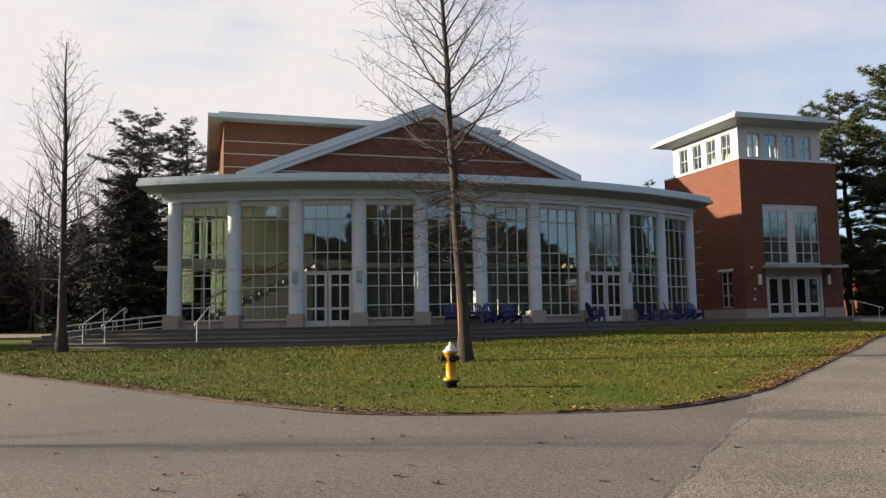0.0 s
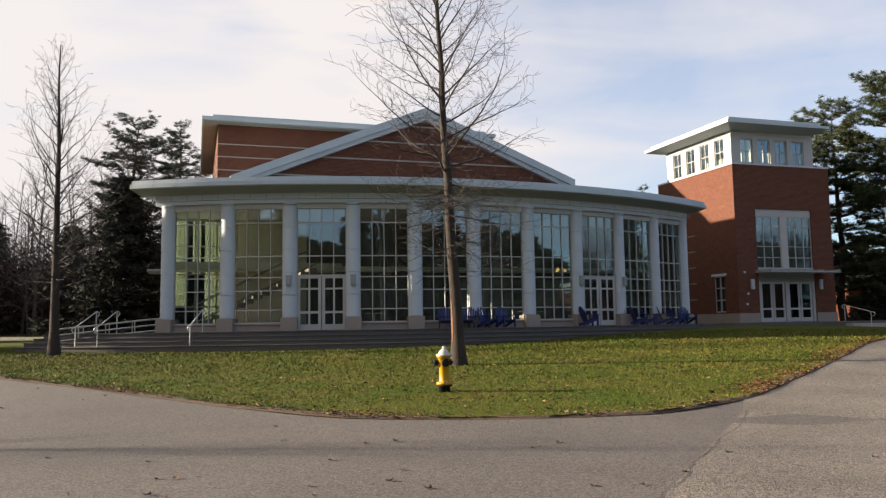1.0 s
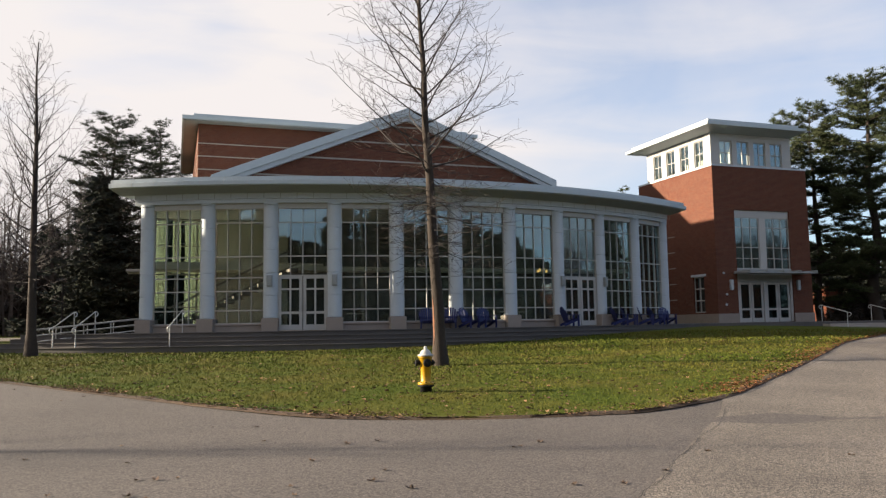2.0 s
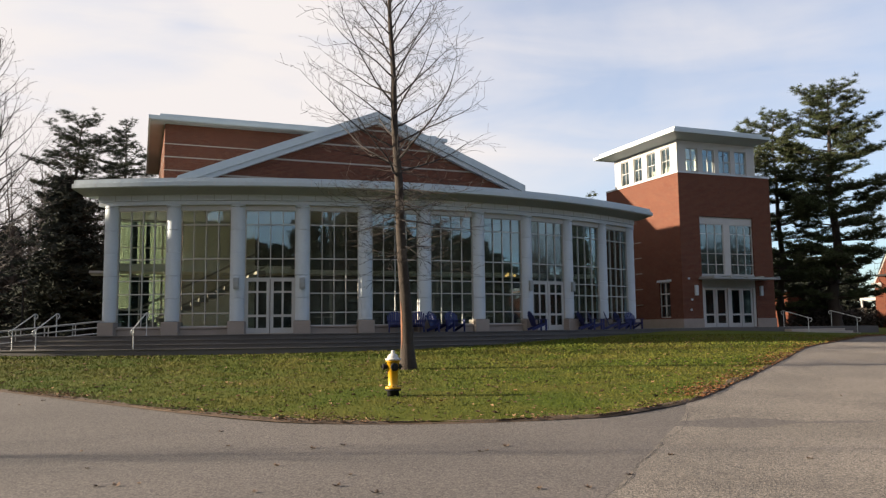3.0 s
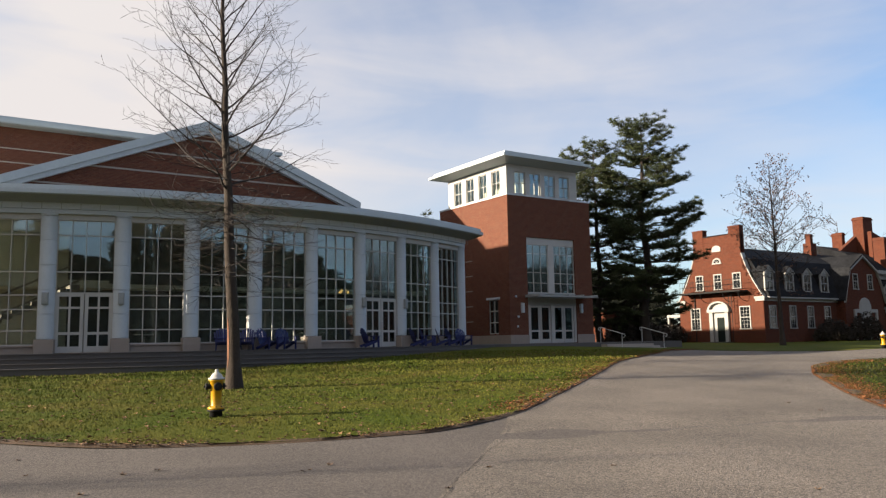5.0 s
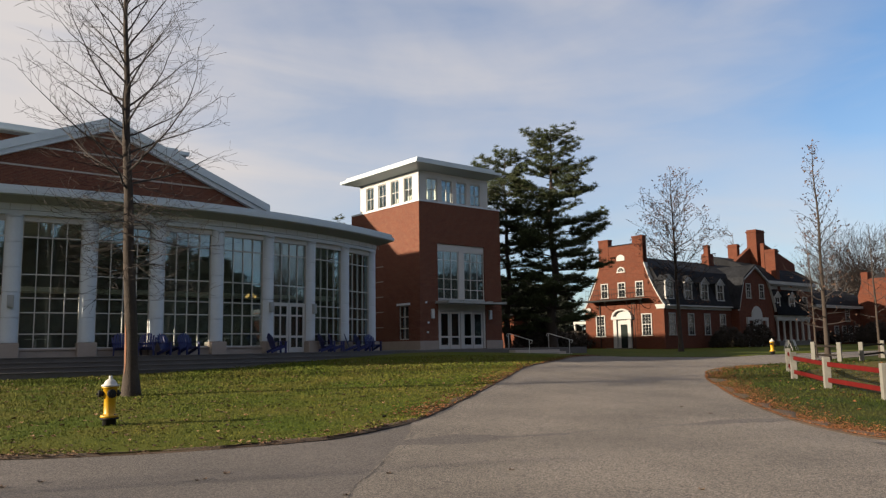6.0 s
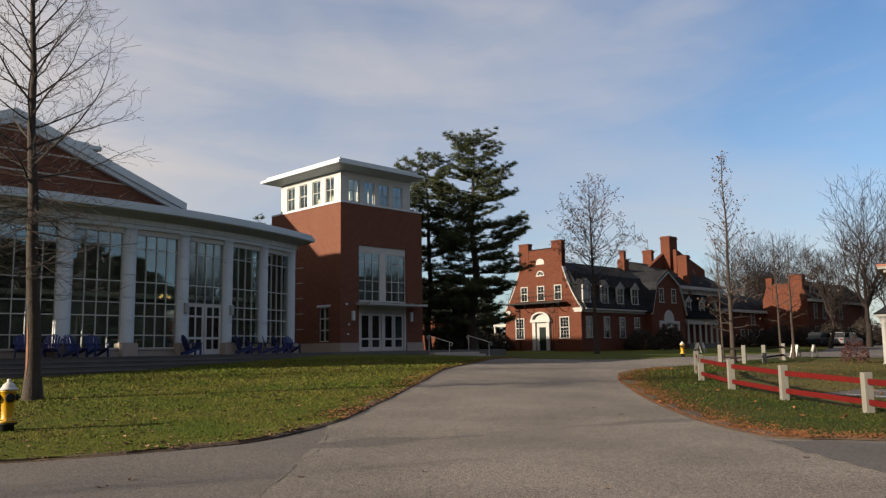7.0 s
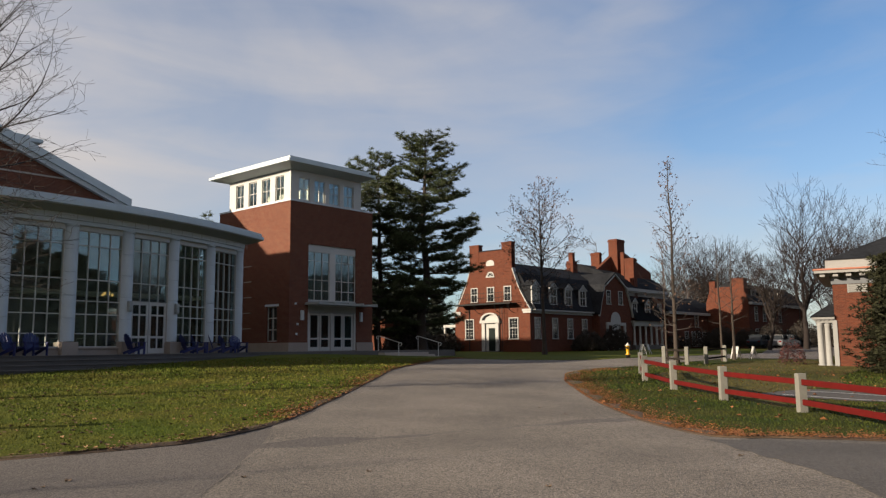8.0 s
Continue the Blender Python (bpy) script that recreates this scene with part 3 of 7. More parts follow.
back_frame = part("back_window", bm, M_WHITE, pavilion, "white framed window behind the foyer")
g = part("pane", boxed(-12.93, -9.97, -21.455, -21.445, 1.5, 6.9), M_GLASS, back_frame)
g.visible_shadow = False
for x, w, z0, z1 in ((-12.92, 0.7, 2.7, 6.9), (-12.1, 0.45, 4.3, 6.9), (-11.52, 0.9, 1.5, 6.9), (-10.55, 0.5, 1.5, 6.9)):
    bm = bmesh.new()
    n = int(w / 0.1)
    for i in range(n):
        box(bm, x + 0.1 * i, x + 0.1 * i + 0.094, -21.3 + 0.015 * (i % 2), -21.296 + 0.015 * (i % 2), z0, z1)
    part("blind", bm, M_BLIND, pavilion, "pale sunlit vertical blind")
bm = bmesh.new()
for i in range(5):
    box(bm, -9.9 + i * 0.82, -9.76 + i * 0.82, -21.36, -21.2, 1.43, 7.0)
for z in (2.4, 4.3, 4.75, 6.2):
    box(bm, -9.9, -6.5, -21.34, -21.24, z, z + 0.1)
part("wall_panelling", bm, M_WHITE, pavilion, "pale pilasters on the foyer wall")
M_FDOOR = mat("brown_foyer_door", (0.06, 0.042, 0.03), 0.5, var=0.2, scale=3, fine=25, bump=0.05)
for x in (-5.9, -3.4, 0.2, 3.5, 6.2, 9.0):
    part("foyer_door", boxed(x, x + 1.8, -21.36, -21.3, 1.43, 3.7, bevel=0.02), M_FDOOR, pavilion, "brown wooden foyer doors")
bm = bmesh.new()
box(bm, -12.9, -5.0, -23.4, -21.4, 4.35, 4.7)
box(bm, -5.0, 12.8, -22.6, -21.4, 4.4, 4.62)
part("mezzanine", bm, M_CREAM, pavilion, "cream mezzanine slab")
bm = bmesh.new()
for i in range(16):
    box(bm, -12.3 + i * 0.36, -11.9 + i * 0.36, -25.2, -24.0, 1.43 + i * 0.18, 1.63 + i * 0.18)
for y in (-25.25, -23.98):
    m = pose(-12.2, y, 2.5) @ pose(0, 0, 0, 0, -26.6, 0)
    box(bm, 0, 6.2, -0.03, 0.03, -0.03, 0.03, m)
    box(bm, 0, 6.2, -0.02, 0.02, -0.75, -0.68, m)
part("stair", bm, M_BAND, pavilion, "pale foyer stair with handrails")
# glazed end wall towards the woods, solid end wall by the tower
bm = bmesh.new()
for y0 in (-25.6, -24.2, -22.8):
    box(bm, -13.12, -12.98, y0 - 0.08, y0 + 0.08, 1.43, 7.0)
for y0 in (-24.9, -23.5, -22.1):
    box(bm, -13.08, -13.02, y0 - 0.025, y0 + 0.025, 1.43, 7.0)
for z in (1.55, 2.32, 3.15, 3.72, 4.64, 6.11, 6.9):
    box(bm, -13.09, -13.01, -25.6, -21.3, z - 0.03, z + 0.03)
end_frame = part("end_window", bm, M_WHITE, pavilion, "white gridded end window")
g = part("pane", boxed(-13.055, -13.045, -25.6, -21.3, 1.45, 6.95), M_GLASS, end_frame)
g.visible_shadow = False
part("end_wall", boxed(12.95, 13.2, -25.6, -21.3, 0.8, 7.0), M_BRICK, pavilion, "red brick end wall")
part("end_wall_box", boxed(-13.35, -13.13, -25.5, -25.3, 2.9, 3.35, bevel=0.02), M_STONE, pavilion, "small pale wall box")
part("end_canopy", boxed(-14.0, -13.1, -25.2, -23.6, 4.1, 4.22, bevel=0.02), M_BAND, pavilion, "beige metal side canopy")
# wall lamps on the columns by the doors
for k in (2, 3, 7, 8):
    a = (k - 5) * STEP_A
    bm = bmesh.new()
    box(bm, -0.12, 0.12, -0.44, -0.34, 3.32, 3.8, bevel=0.012)
    box(bm, -0.09, 0.09, -0.47, -0.43, 3.38, 3.74, bevel=0.01)
    box(bm, -0.03, 0.03, -0.36, -0.3, 3.5, 3.62)
    lamp = part("wall_lamp", bm, M_SOFFIT, pavilion, "pale rectangular wall lamp")
    lamp.matrix_local = pose(R_COL * math.sin(radians(a)), -R_COL * math.cos(radians(a)), 0, 0, 0, a)

# terrace and steps: curved, four risers
terrace = tagged(new("terrace"), "grey stone terrace with curved steps", "terrace", "", "structure")
terrace.matrix_world = HALL
for i in range(4):
    bm = bmesh.new()
    top_z = Z_FLOOR - 0.175 * i
    sweep(bm, [(-1.5, top_z - 0.6), (1.6 + 0.36 * i, top_z - 0.6), (1.6 + 0.36 * i, top_z - 0.04), (1.64 + 0.36 * i, top_z - 0.035), (1.64 + 0.36 * i, top_z), (-1.5, top_z)],
          arc(R_COL, -A_END - 9.6 - i * 0.3, A_END + 3, 60))
    part("step", bm, M_STEP, terrace)
bm = boxed(11.5, 30.5, -26.6, -23.0, 0.9, 1.44, bevel=0.02)
part("paving", bm, M_STEP, terrace, "grey stone paving before the tower")
# steps down from the paving at its far end, between two handrails
for i in range(3):
    part("step", boxed(23.0, 27.1, -26.62 - 0.55 * (i + 1), -26.62 - 0.55 * i + 0.02, 0.8, 1.44 - 0.13 * (i + 1), bevel=0.015), M_BAND, terrace)


def handrail(m, label, run, drop, posts, group=""):
    """Tube rail that comes down over steps, curled at both ends, on posts."""
    h = thing("handrail", m, label, "handrail", group)
    pts = [(-0.06, 0.72), (-0.16, 0.78), (-0.18, 0.86), (-0.1, 0.92), (0, 0.93)] + [(run * k / 4, 0.93 - drop * k / 4) for k in range(1, 5)] + [(run + 0.12, 0.92 - drop), (run + 0.17, 0.84 - drop), (run + 0.1, 0.74 - drop), (run, 0.72 - drop)]
    vs, fs = tubes([[(Vector((x, 0, z)), 0.024) for x, z in pts]], 8)
    raw_part("rail", vs, fs, M_GALV, h, "", True)
    for x in posts:
        bm = bmesh.new()
        lathe(bm, [(0.022, -drop * x / run - 0.05), (0.022, 0.92 - drop * x / run)], 8, pose(x, 0, 0))
        part("post", bm, M_GALV, h)
    return h


def local_arc(a, r, z):
    return HALL @ pose(r * math.sin(radians(a)), -r * math.cos(radians(a)), z, 0, 0, a - 90)


for a in (-A_END + 4.3, -A_END - 3.0, -A_END - 4.9):
    handrail(local_arc(a, R_COL + 1.35, Z_FLOOR), "steel tube handrail over the terrace steps", 1.3, 0.68, (0.0, 1.25), "terrace handrails")
for x in (23.2, 26.9):
    handrail(HALL @ pose(x, -26.4, 1.44, 0, 0, -90), "steel tube handrail beside the paving steps", 1.9, 0.45, (0.0, 1.8), "paving handrails")

# ramp with its railing beyond the pavilion
ramp_rail = thing("ramp_railing", HALL @ pose(-13.4, -25.4, 0), "pale steel railing along a ramp", "railing")
for y0 in (-0.5, 1.0):
    for zz in (2.05, 1.8, 1.55):
        vs, fs = tubes([[(Vector((0.1, y0, zz)), 0.024), (Vector((-4.3, y0, zz - 0.45)), 0.024)]], 6)
        raw_part("rail", vs, fs, M_STEEL, ramp_rail)
    for k in range(5):
        x = -0.05 - k * 1.05
        bm = bmesh.new()
        lathe(bm, [(0.024, 0.5), (0.024, 2.05 + 0.104 * x)], 6, pose(x, y0, 0))
        part("post", bm, M_STEEL, ramp_rail)

# auditorium with its gable and the taller block behind
hall = thing("auditorium", HALL, "red brick auditorium with pale bands and a white gabled roof", "building")
GW, GE, GZ, GR, GY = 9.95, 8.5, 9.4, 13.46, -21.3      # half width, width towards the tower, eave, ridge, front
slope = (GR - GZ) / GW
bm = bmesh.new()
f = [bm.verts.new(p) for p in ((-GW, GY, 0), (GE, GY, 0), (GE, GY, GR - 0.25 - GE * slope), (0, GY, GR - 0.25), (-GW, GY, GR - 0.25 - GW * slope))]
bm.faces.new(f)
r = bmesh.ops.extrude_face_region(bm, geom=bm.faces[:])
bmesh.ops.translate(bm, vec=(0, 19.5, 0), verts=[v for v in r["geom"] if isinstance(v, bmesh.types.BMVert)])
bmesh.ops.recalc_face_normals(bm, faces=bm.faces)
part("wall", bm, M_BRICK, hall, "dark red brick gable wall")
for s in (-1, 1):
    for name, zt, zb, y0, out, material in (("roof", 0.0, 0.42, -0.45, 0.4, M_METAL), ("rake_board", -0.16, 0.66, -0.3, 0.34, M_STONE)):
        bm = bmesh.new()
        w_ = GW if s < 0 else GE
        p = [(s * (w_ + out), GR - (w_ + out) * slope + zt), (0, GR + zt), (0, GR - zb), (s * (w_ + out), GR - (w_ + out) * slope - zb)]
        v0 = [bm.verts.new((x, GY + y0, z)) for x, z in p]
        v1 = [bm.verts.new((x, GY + (19.5 if name == "roof" else 0.02), z)) for x, z in p]
        bm.faces.new(v0)
        bm.faces.new(v1[::-1])
        for i in range(4):
            bm.faces.new((v0[i], v1[i], v1[(i + 1) % 4], v0[(i + 1) % 4]))
        bmesh.ops.recalc_face_normals(bm, faces=bm.faces)
        part(name, bm, material, hall, "white raking roof edge")
for z in (9.47, 10.5, 11.5, 12.45):
    hw = GW - (z - GZ) / slope - 0.9 if z > GZ + 0.1 else GW - 0.1
    part("stone_band", boxed(-hw, min(hw, GE - 0.1), GY - 0.03, GY + 0.05, z - 0.04, z + 0.04), M_BAND, hall, "pale stone band")
FW, FE, FY, FZ = 10.75, 6.68, -12.35, 14.2
part("wall", boxed(-FW, FE, FY, FY + 16, 0, FZ), M_BRICK, hall, "tall dark red brick wall")
for z in (11.35, 12.18, 12.98):
    part("stone_band", boxed(-FW - 0.03, FE + 0.03, FY - 0.03, FY + 16.0, z - 0.033, z + 0.033), M_BAND, hall, "pale stone band")
bm = bmesh.new()
box(bm, -11.71, 7.43, -13.2, 4.5, 14.26, 14.48)
box(bm, -11.05, 6.9, -12.6, 3.9, 14.48, 14.76)
part("roof", bm, M_METAL, hall, "flat white overhanging roof")
part("soffit", boxed(-11.58, 7.3, -13.1, 4.4, 14.2, 14.258), M_SOFFIT, hall, "grey soffit panels")

# tower
tower = thing("entrance_tower", HALL @ pose(17.93, -24.07, 0), "red brick tower with white clerestory and wide flat roof", "building")
TW, TD, TZ = 6.95, 7.7, 10.72
# side wall with one window opening at w 1.2..2.2
part("wall", boxed(0, 0.35, 0.35, 1.18, 0.5, TZ), M_BRICK, tower, "sunlit red brick side wall")
part("wall", boxed(0, 0.35, 2.22, TD, 0.5, TZ), M_BRICK, tower, "sunlit red brick side wall")
part("wall", boxed(0, 0.35, 1.18, 2.22, 0.5, 2.06), M_BRICK, tower, "sunlit red brick side wall")
part("wall", boxed(0, 0.35, 1.18, 2.22, 4.22, TZ), M_BRICK, tower, "sunlit red brick side wall")
part("wall", boxed(0, 1.45, 0, 0.35, 0.5, TZ), M_BRICK, tower, "red brick front wall")
part("wall", boxed(5.5, TW, 0, 0.35, 0.5, TZ), M_BRICK, tower, "red brick front wall")
part("wall", boxed(1.45, 5.5, 0, 0.35, 8.13, TZ), M_BRICK, tower, "red brick front wall")
part("wall", boxed(TW - 0.35, TW, 0.35, TD, 0.5, TZ), M_BRICK, tower, "red brick rear wall")
part("wall", boxed(0.35, TW - 0.35, TD - 0.35, TD, 0.5, TZ), M_BRICK, tower, "red brick rear wall")
part("plinth", boxed(-0.04, 1.45, -0.05, 0.0, 0.5, 1.98), M_GRANITE, tower, "pale stone plinth")
part("plinth", boxed(5.5, TW + 0.04, -0.05, 0.0, 0.5, 1.98), M_GRANITE, tower, "pale stone plinth")
part("plinth", boxed(-0.05, 0.0, 0.0, 5.0, 0.5, 1.98), M_GRANITE, tower, "pale stone plinth")
bm = bmesh.new()
box(bm, -0.03, TW + 0.03, -0.03, 0.32, TZ, TZ + 0.1)
box(bm, -0.03, 0.32, 0.32, TD, TZ, TZ + 0.1)
box(bm, 0.32, TW, 0.32, TD, TZ - 0.2, TZ + 0.06)
part("coping", bm, M_STONE, tower, "pale stone coping")
for z in (2.9, 3.9, 4.9, 5.9, 6.9):
    part("stone_band", boxed(-0.02, 0.02, 3.9, 5.0, z - 0.03, z + 0.03), M_GRANITE, tower, "pale stone band")
part("window_head", boxed(1.45, 5.5, 0.1, 0.2, 7.7, 8.13), M_WHITE, tower, "white window head panel")
for a, b in ((1.45, 3.27), (3.73, 5.5)):
    zr = [4.62, 5.24, 5.9, 7.1, 7.7]
    bm = bmesh.new()
    box(bm, a, b, 0.12, 0.2, 4.6, 4.65)
    box(bm, a, b, 0.12, 0.2, 7.65, 7.7)
    box(bm, a, a + 0.05, 0.12, 0.2, 4.65, 7.65)
    box(bm, b - 0.05, b, 0.12, 0.2, 4.65, 7.65)
    win = part("window", bm, M_WHITE, tower, "tall white gridded window")
    for z in zr[1:-1]:
        part("glazing_bar", boxed(a + 0.05, b - 0.05, 0.12, 0.2, z - 0.02, z + 0.02), M_WHITE, win)
    for i in (1, 2):
        x = a + (b - a) * i / 3
        part("glazing_bar", boxed(x - 0.02, x + 0.02, 0.118, 0.202, 4.65, 7.65), M_WHITE, win)
    for z_0, z_1 in zip(zr, zr[1:]):
        for i in range(3):
            xa, xb = a + (b - a) * i / 3, a + (b - a) * (i + 1) / 3
            g = part("pane", boxed(xa + 0.02, xb - 0.02, 0.15, 0.16, z_0 + 0.02, z_1 - 0.02), M_GLASS, win)
            g.visible_shadow = False
part("window_post", boxed(3.27, 3.73, 0.08, 0.24, 4.6, 7.7), M_WHITE, tower, "broad white window post")
# added inner box; its teal-grey stands in for reflections in the panes
M_TEALWALL = mat("reflection_teal_wall", (0.2, 0.24, 0.245), 0.85, var=0.12, scale=0.8, fine=10, bump=0.05)
part("inner_wall", boxed(0.36, TW - 0.36, 2.3, 2.4, 0.9, 8.6), M_TEALWALL, tower, "added teal-grey wall behind the entrance glass")
part("inner_wall", boxed(1.0, 1.08, 0.36, 2.3, 0.9, 8.6), M_TEALWALL, tower)
part("inner_wall", boxed(5.9, 5.98, 0.36, 2.3, 0.9, 8.6), M_TEALWALL, tower)
part("inner_ceiling", boxed(1.08, 5.9, 0.36, 2.3, 8.5, 8.6), M_TEALWALL, tower)
# doors under the canopy
part("transom", boxed(1.45, 5.5, 0.05, 0.25, 3.82, 4.6), M_SOFFIT, tower, "grey panel over the doors")
for a, b in ((1.45, 1.6), (3.36, 3.56), (5.32, 5.5)):
    part("door_post", boxed(a, b, 0.05, 0.25, 1.46, 3.82), M_WHITE, tower)
for cx in (2.48, 4.44):
    dd = new("door", None)
    dd.parent = tower
    dd.matrix_local = pose(cx, 0.14, 0)
    double_door(dd, 0.86, 1.46, 3.8, False)
bm = bmesh.new()
box(bm, 1.2, 6.2, -1.25, 0.0, 4.3, 4.36)
for x in (1.25, 2.45, 3.65, 4.85, 6.05):
    box(bm, x, x + 0.07, -1.35, 0.0, 4.36, 4.46)
canopy = part("canopy", bm, M_SOFFIT, tower, "thin metal entrance canopy")
part("canopy_edge", boxed(1.18, 6.22, -1.28, -1.25, 4.28, 4.38), M_SOFFIT, canopy)
for x in (0.95, 5.85):
    bm = boxed(x - 0.1, x + 0.1, -0.16, 0.0, 3.35, 3.95, bevel=0.015)
    part("wall_lamp", bm, M_STONE, tower, "pale rectangular wall lamp")
for x, z in ((0.45, 4.35), (0.62, 3.1), (0.55, 2.5)):
    part("wall_fixture", boxed(x - 0.06, x + 0.06, -0.1, 0.0, z - 0.06, z + 0.06, bevel=0.02), M_STONE, tower)
# side window
bm = bmesh.new()
for y in (1.18, 1.7, 2.22):
    box(bm, 0.08, 0.16, y - 0.035, y + 0.035, 2.06, 4.22)
for z in (2.09, 2.78, 3.5, 4.19):
    box(bm, 0.082, 0.158, 1.18, 2.22, z - 0.035, z + 0.035)
win = part("window", bm, M_WHITE, tower, "white gridded side window")
g = part("pane", boxed(0.115, 0.125, 1.2, 2.2, 2.08, 4.2), M_GLASS, win)
g.visible_shadow = False
part("lintel", boxed(-0.03, 0.05, 1.0, 2.4, 4.22, 4.36), M_STONE, tower, "pale stone lintel")
# clerestory: white walls with four windows a side
CX, CY, CZ0, CZ1 = 5.9, 6.6, TZ + 0.1, 12.75
for side, length in (("front", CX), ("side", CY)):
    ww = 0.88
    lead = 0.66 if side == "front" else 0.72
    gap = (length - 2 * lead - 4 * ww) / 3
    spans = [(lead + i * (ww + gap), lead + i * (ww + gap) + ww) for i in range(4)]
    z0, z1 = CZ0 + 0.03, CZ0 + (1.47 if side == "front" else 1.62)

    def put(bm, a, b, d0, d1, za, zb):
        if side == "front":
            box(bm, a, b, d0, d1, za, zb)
        else:
            box(bm, d0, d1, a, b, za, zb)
    s0 = 0.0 if side == "front" else 0.25
    pieces = [(s0, spans[0][0], CZ0, CZ1), (spans[3][1], length, CZ0, CZ1)] + [(q[1], w[0], CZ0, CZ1) for q, w in zip(spans, spans[1:])]
    pieces += [(q[0], q[1], z1, CZ1) for q in spans]
    for q0, q1, za, zb in pieces:
        bm = bmesh.new()
        put(bm, q0, q1, 0.02, 0.25, za, zb)
        part("clerestory_panel", bm, M_WHITE, tower, "white painted clerestory panel")
    bm = bmesh.new()
    put(bm, s0, length, -0.01, 0.02, CZ1 - 0.2, CZ1 - 0.15)
    part("moulding", bm, M_WHITE, tower)
    for a, b in spans:
        bm = bmesh.new()
        xm, zm = (a + b) / 2, z0 + 0.5 * (z1 - z0)
        for c in (a + 0.025, b - 0.025):
            put(bm, c - 0.025, c + 0.025, 0.09, 0.16, z0, z1)
        for z in (z0 + 0.025, z1 - 0.025):
            put(bm, a + 0.05, b - 0.05, 0.09, 0.16, z - 0.025, z + 0.025)
        win = part("window", bm, M_WHITE, tower, "small white four-pane window")
        bm = bmesh.new()
        put(bm, xm - 0.02, xm + 0.02, 0.092, 0.158, z0 + 0.05, z1 - 0.05)
        part("glazing_bar", bm, M_WHITE, win)
        bm = bmesh.new()
        put(bm, a + 0.05, b - 0.05, 0.094, 0.156, zm - 0.02, zm + 0.02)
        part("glazing_bar", bm, M_WHITE, win)
        for xa, xb in ((a, xm), (xm, b)):
            for za, zb in ((z0, zm), (zm, z1)):
                bm = bmesh.new()
                put(bm, xa + 0.03, xb - 0.03, 0.12, 0.13, za + 0.03, zb - 0.03)
                g = part("pane", bm, M_GLASS, win)
                g.visible_shadow = False
bm = bmesh.new()
box(bm, CX - 0.2, CX, 0.25, CY, CZ0, CZ1)
box(bm, 0.25, CX - 0.2, CY - 0.2, CY, CZ0, CZ1)
part("clerestory_wall", bm, M_WHITE, tower, "white painted clerestory wall")
# roof with sloping soffit
bm = bmesh.new()
lo = [bm.verts.new(p) for p in ((0, 0, 12.7), (CX, 0, 12.7), (CX, CY, 12.7), (0, CY, 12.7))]
RX0, RX1, RY0, RY1 = -1.0, CX + 0.3, -1.1, CY + 1.0
rings = [lo]
for x0, x1, y0, y1, z in ((RX0, RX1, RY0, RY1, 12.9), (RX0, RX1, RY0, RY1, 13.07), (RX0 + 0.16, RX1 - 0.5, RY0 + 0.14, RY1 - 0.5, 13.09), (RX0 + 0.16, RX1 - 0.5, RY0 + 0.14, RY1 - 0.5, 13.24)):
    rings.append([bm.verts.new(p) for p in ((x0, y0, z), (x1, y0, z), (x1, y1, z), (x0, y1, z))])
for a, b in zip(rings, rings[1:]):
    for i in range(4):
        bm.faces.new((a[i], a[(i + 1) % 4], b[(i + 1) % 4], b[i]))
bm.faces.new(rings[-1])
bm.faces.new(lo[::-1])
part("roof", bm, M_METAL, tower, "wide flat white roof with a deep soffit")
part("inner_floor", boxed(0.35, TW - 0.35, 0.35, TD - 0.35, 4.3, 4.5), M_SOFFIT, tower, "grey upper floor")
part("inner_wall", boxed(0.4, TW - 0.4, 2.4, 2.6, 1.45, 4.3), M_DARK, tower, "dark wall added inside the tower")
part("inner_wall", boxed(0.36, 1.4, 0.95, 1.1, 1.45, 4.3), M_DARK, tower, "dark wall added inside the tower")
part("inner_wall", boxed(TW - 0.5, TW - 0.36, 0.36, 5.4, 1.45, 10.4), M_DARK, tower, "dark wall added inside the tower")
# unseen wall added right behind the side window to keep the sun out
part("inner_wall", boxed(0.5, 0.58, 0.37, 2.38, 1.46, 4.28), M_DARK, tower, "dark wall added inside the tower")
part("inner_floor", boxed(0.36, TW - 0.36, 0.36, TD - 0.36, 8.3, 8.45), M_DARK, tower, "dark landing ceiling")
# pale inner walls added as reflectors so the panes do not go black
part("inner_wall", boxed(2.06, CX - 0.25, 2.6, 6.1, CZ0, 12.6), M_CREAM, tower, "cream block added behind the clerestory")
part("inner_wall", boxed(0.4, TW - 0.4, 3.4, 3.6, 4.5, 8.3), M_CREAM, tower, "cream wall added behind the tall windows")
part("inner_wall", boxed(1.9, 2.05, 0.6, 6.1, CZ0, 12.6), M_CREAM, tower, "cream wall added to brighten the clerestory panes")
part("inner_floor", boxed(0.35, TW - 0.35, 0.35, TD - 0.35, 1.3, 1.45), M_FLOOR, tower, "brown floor")

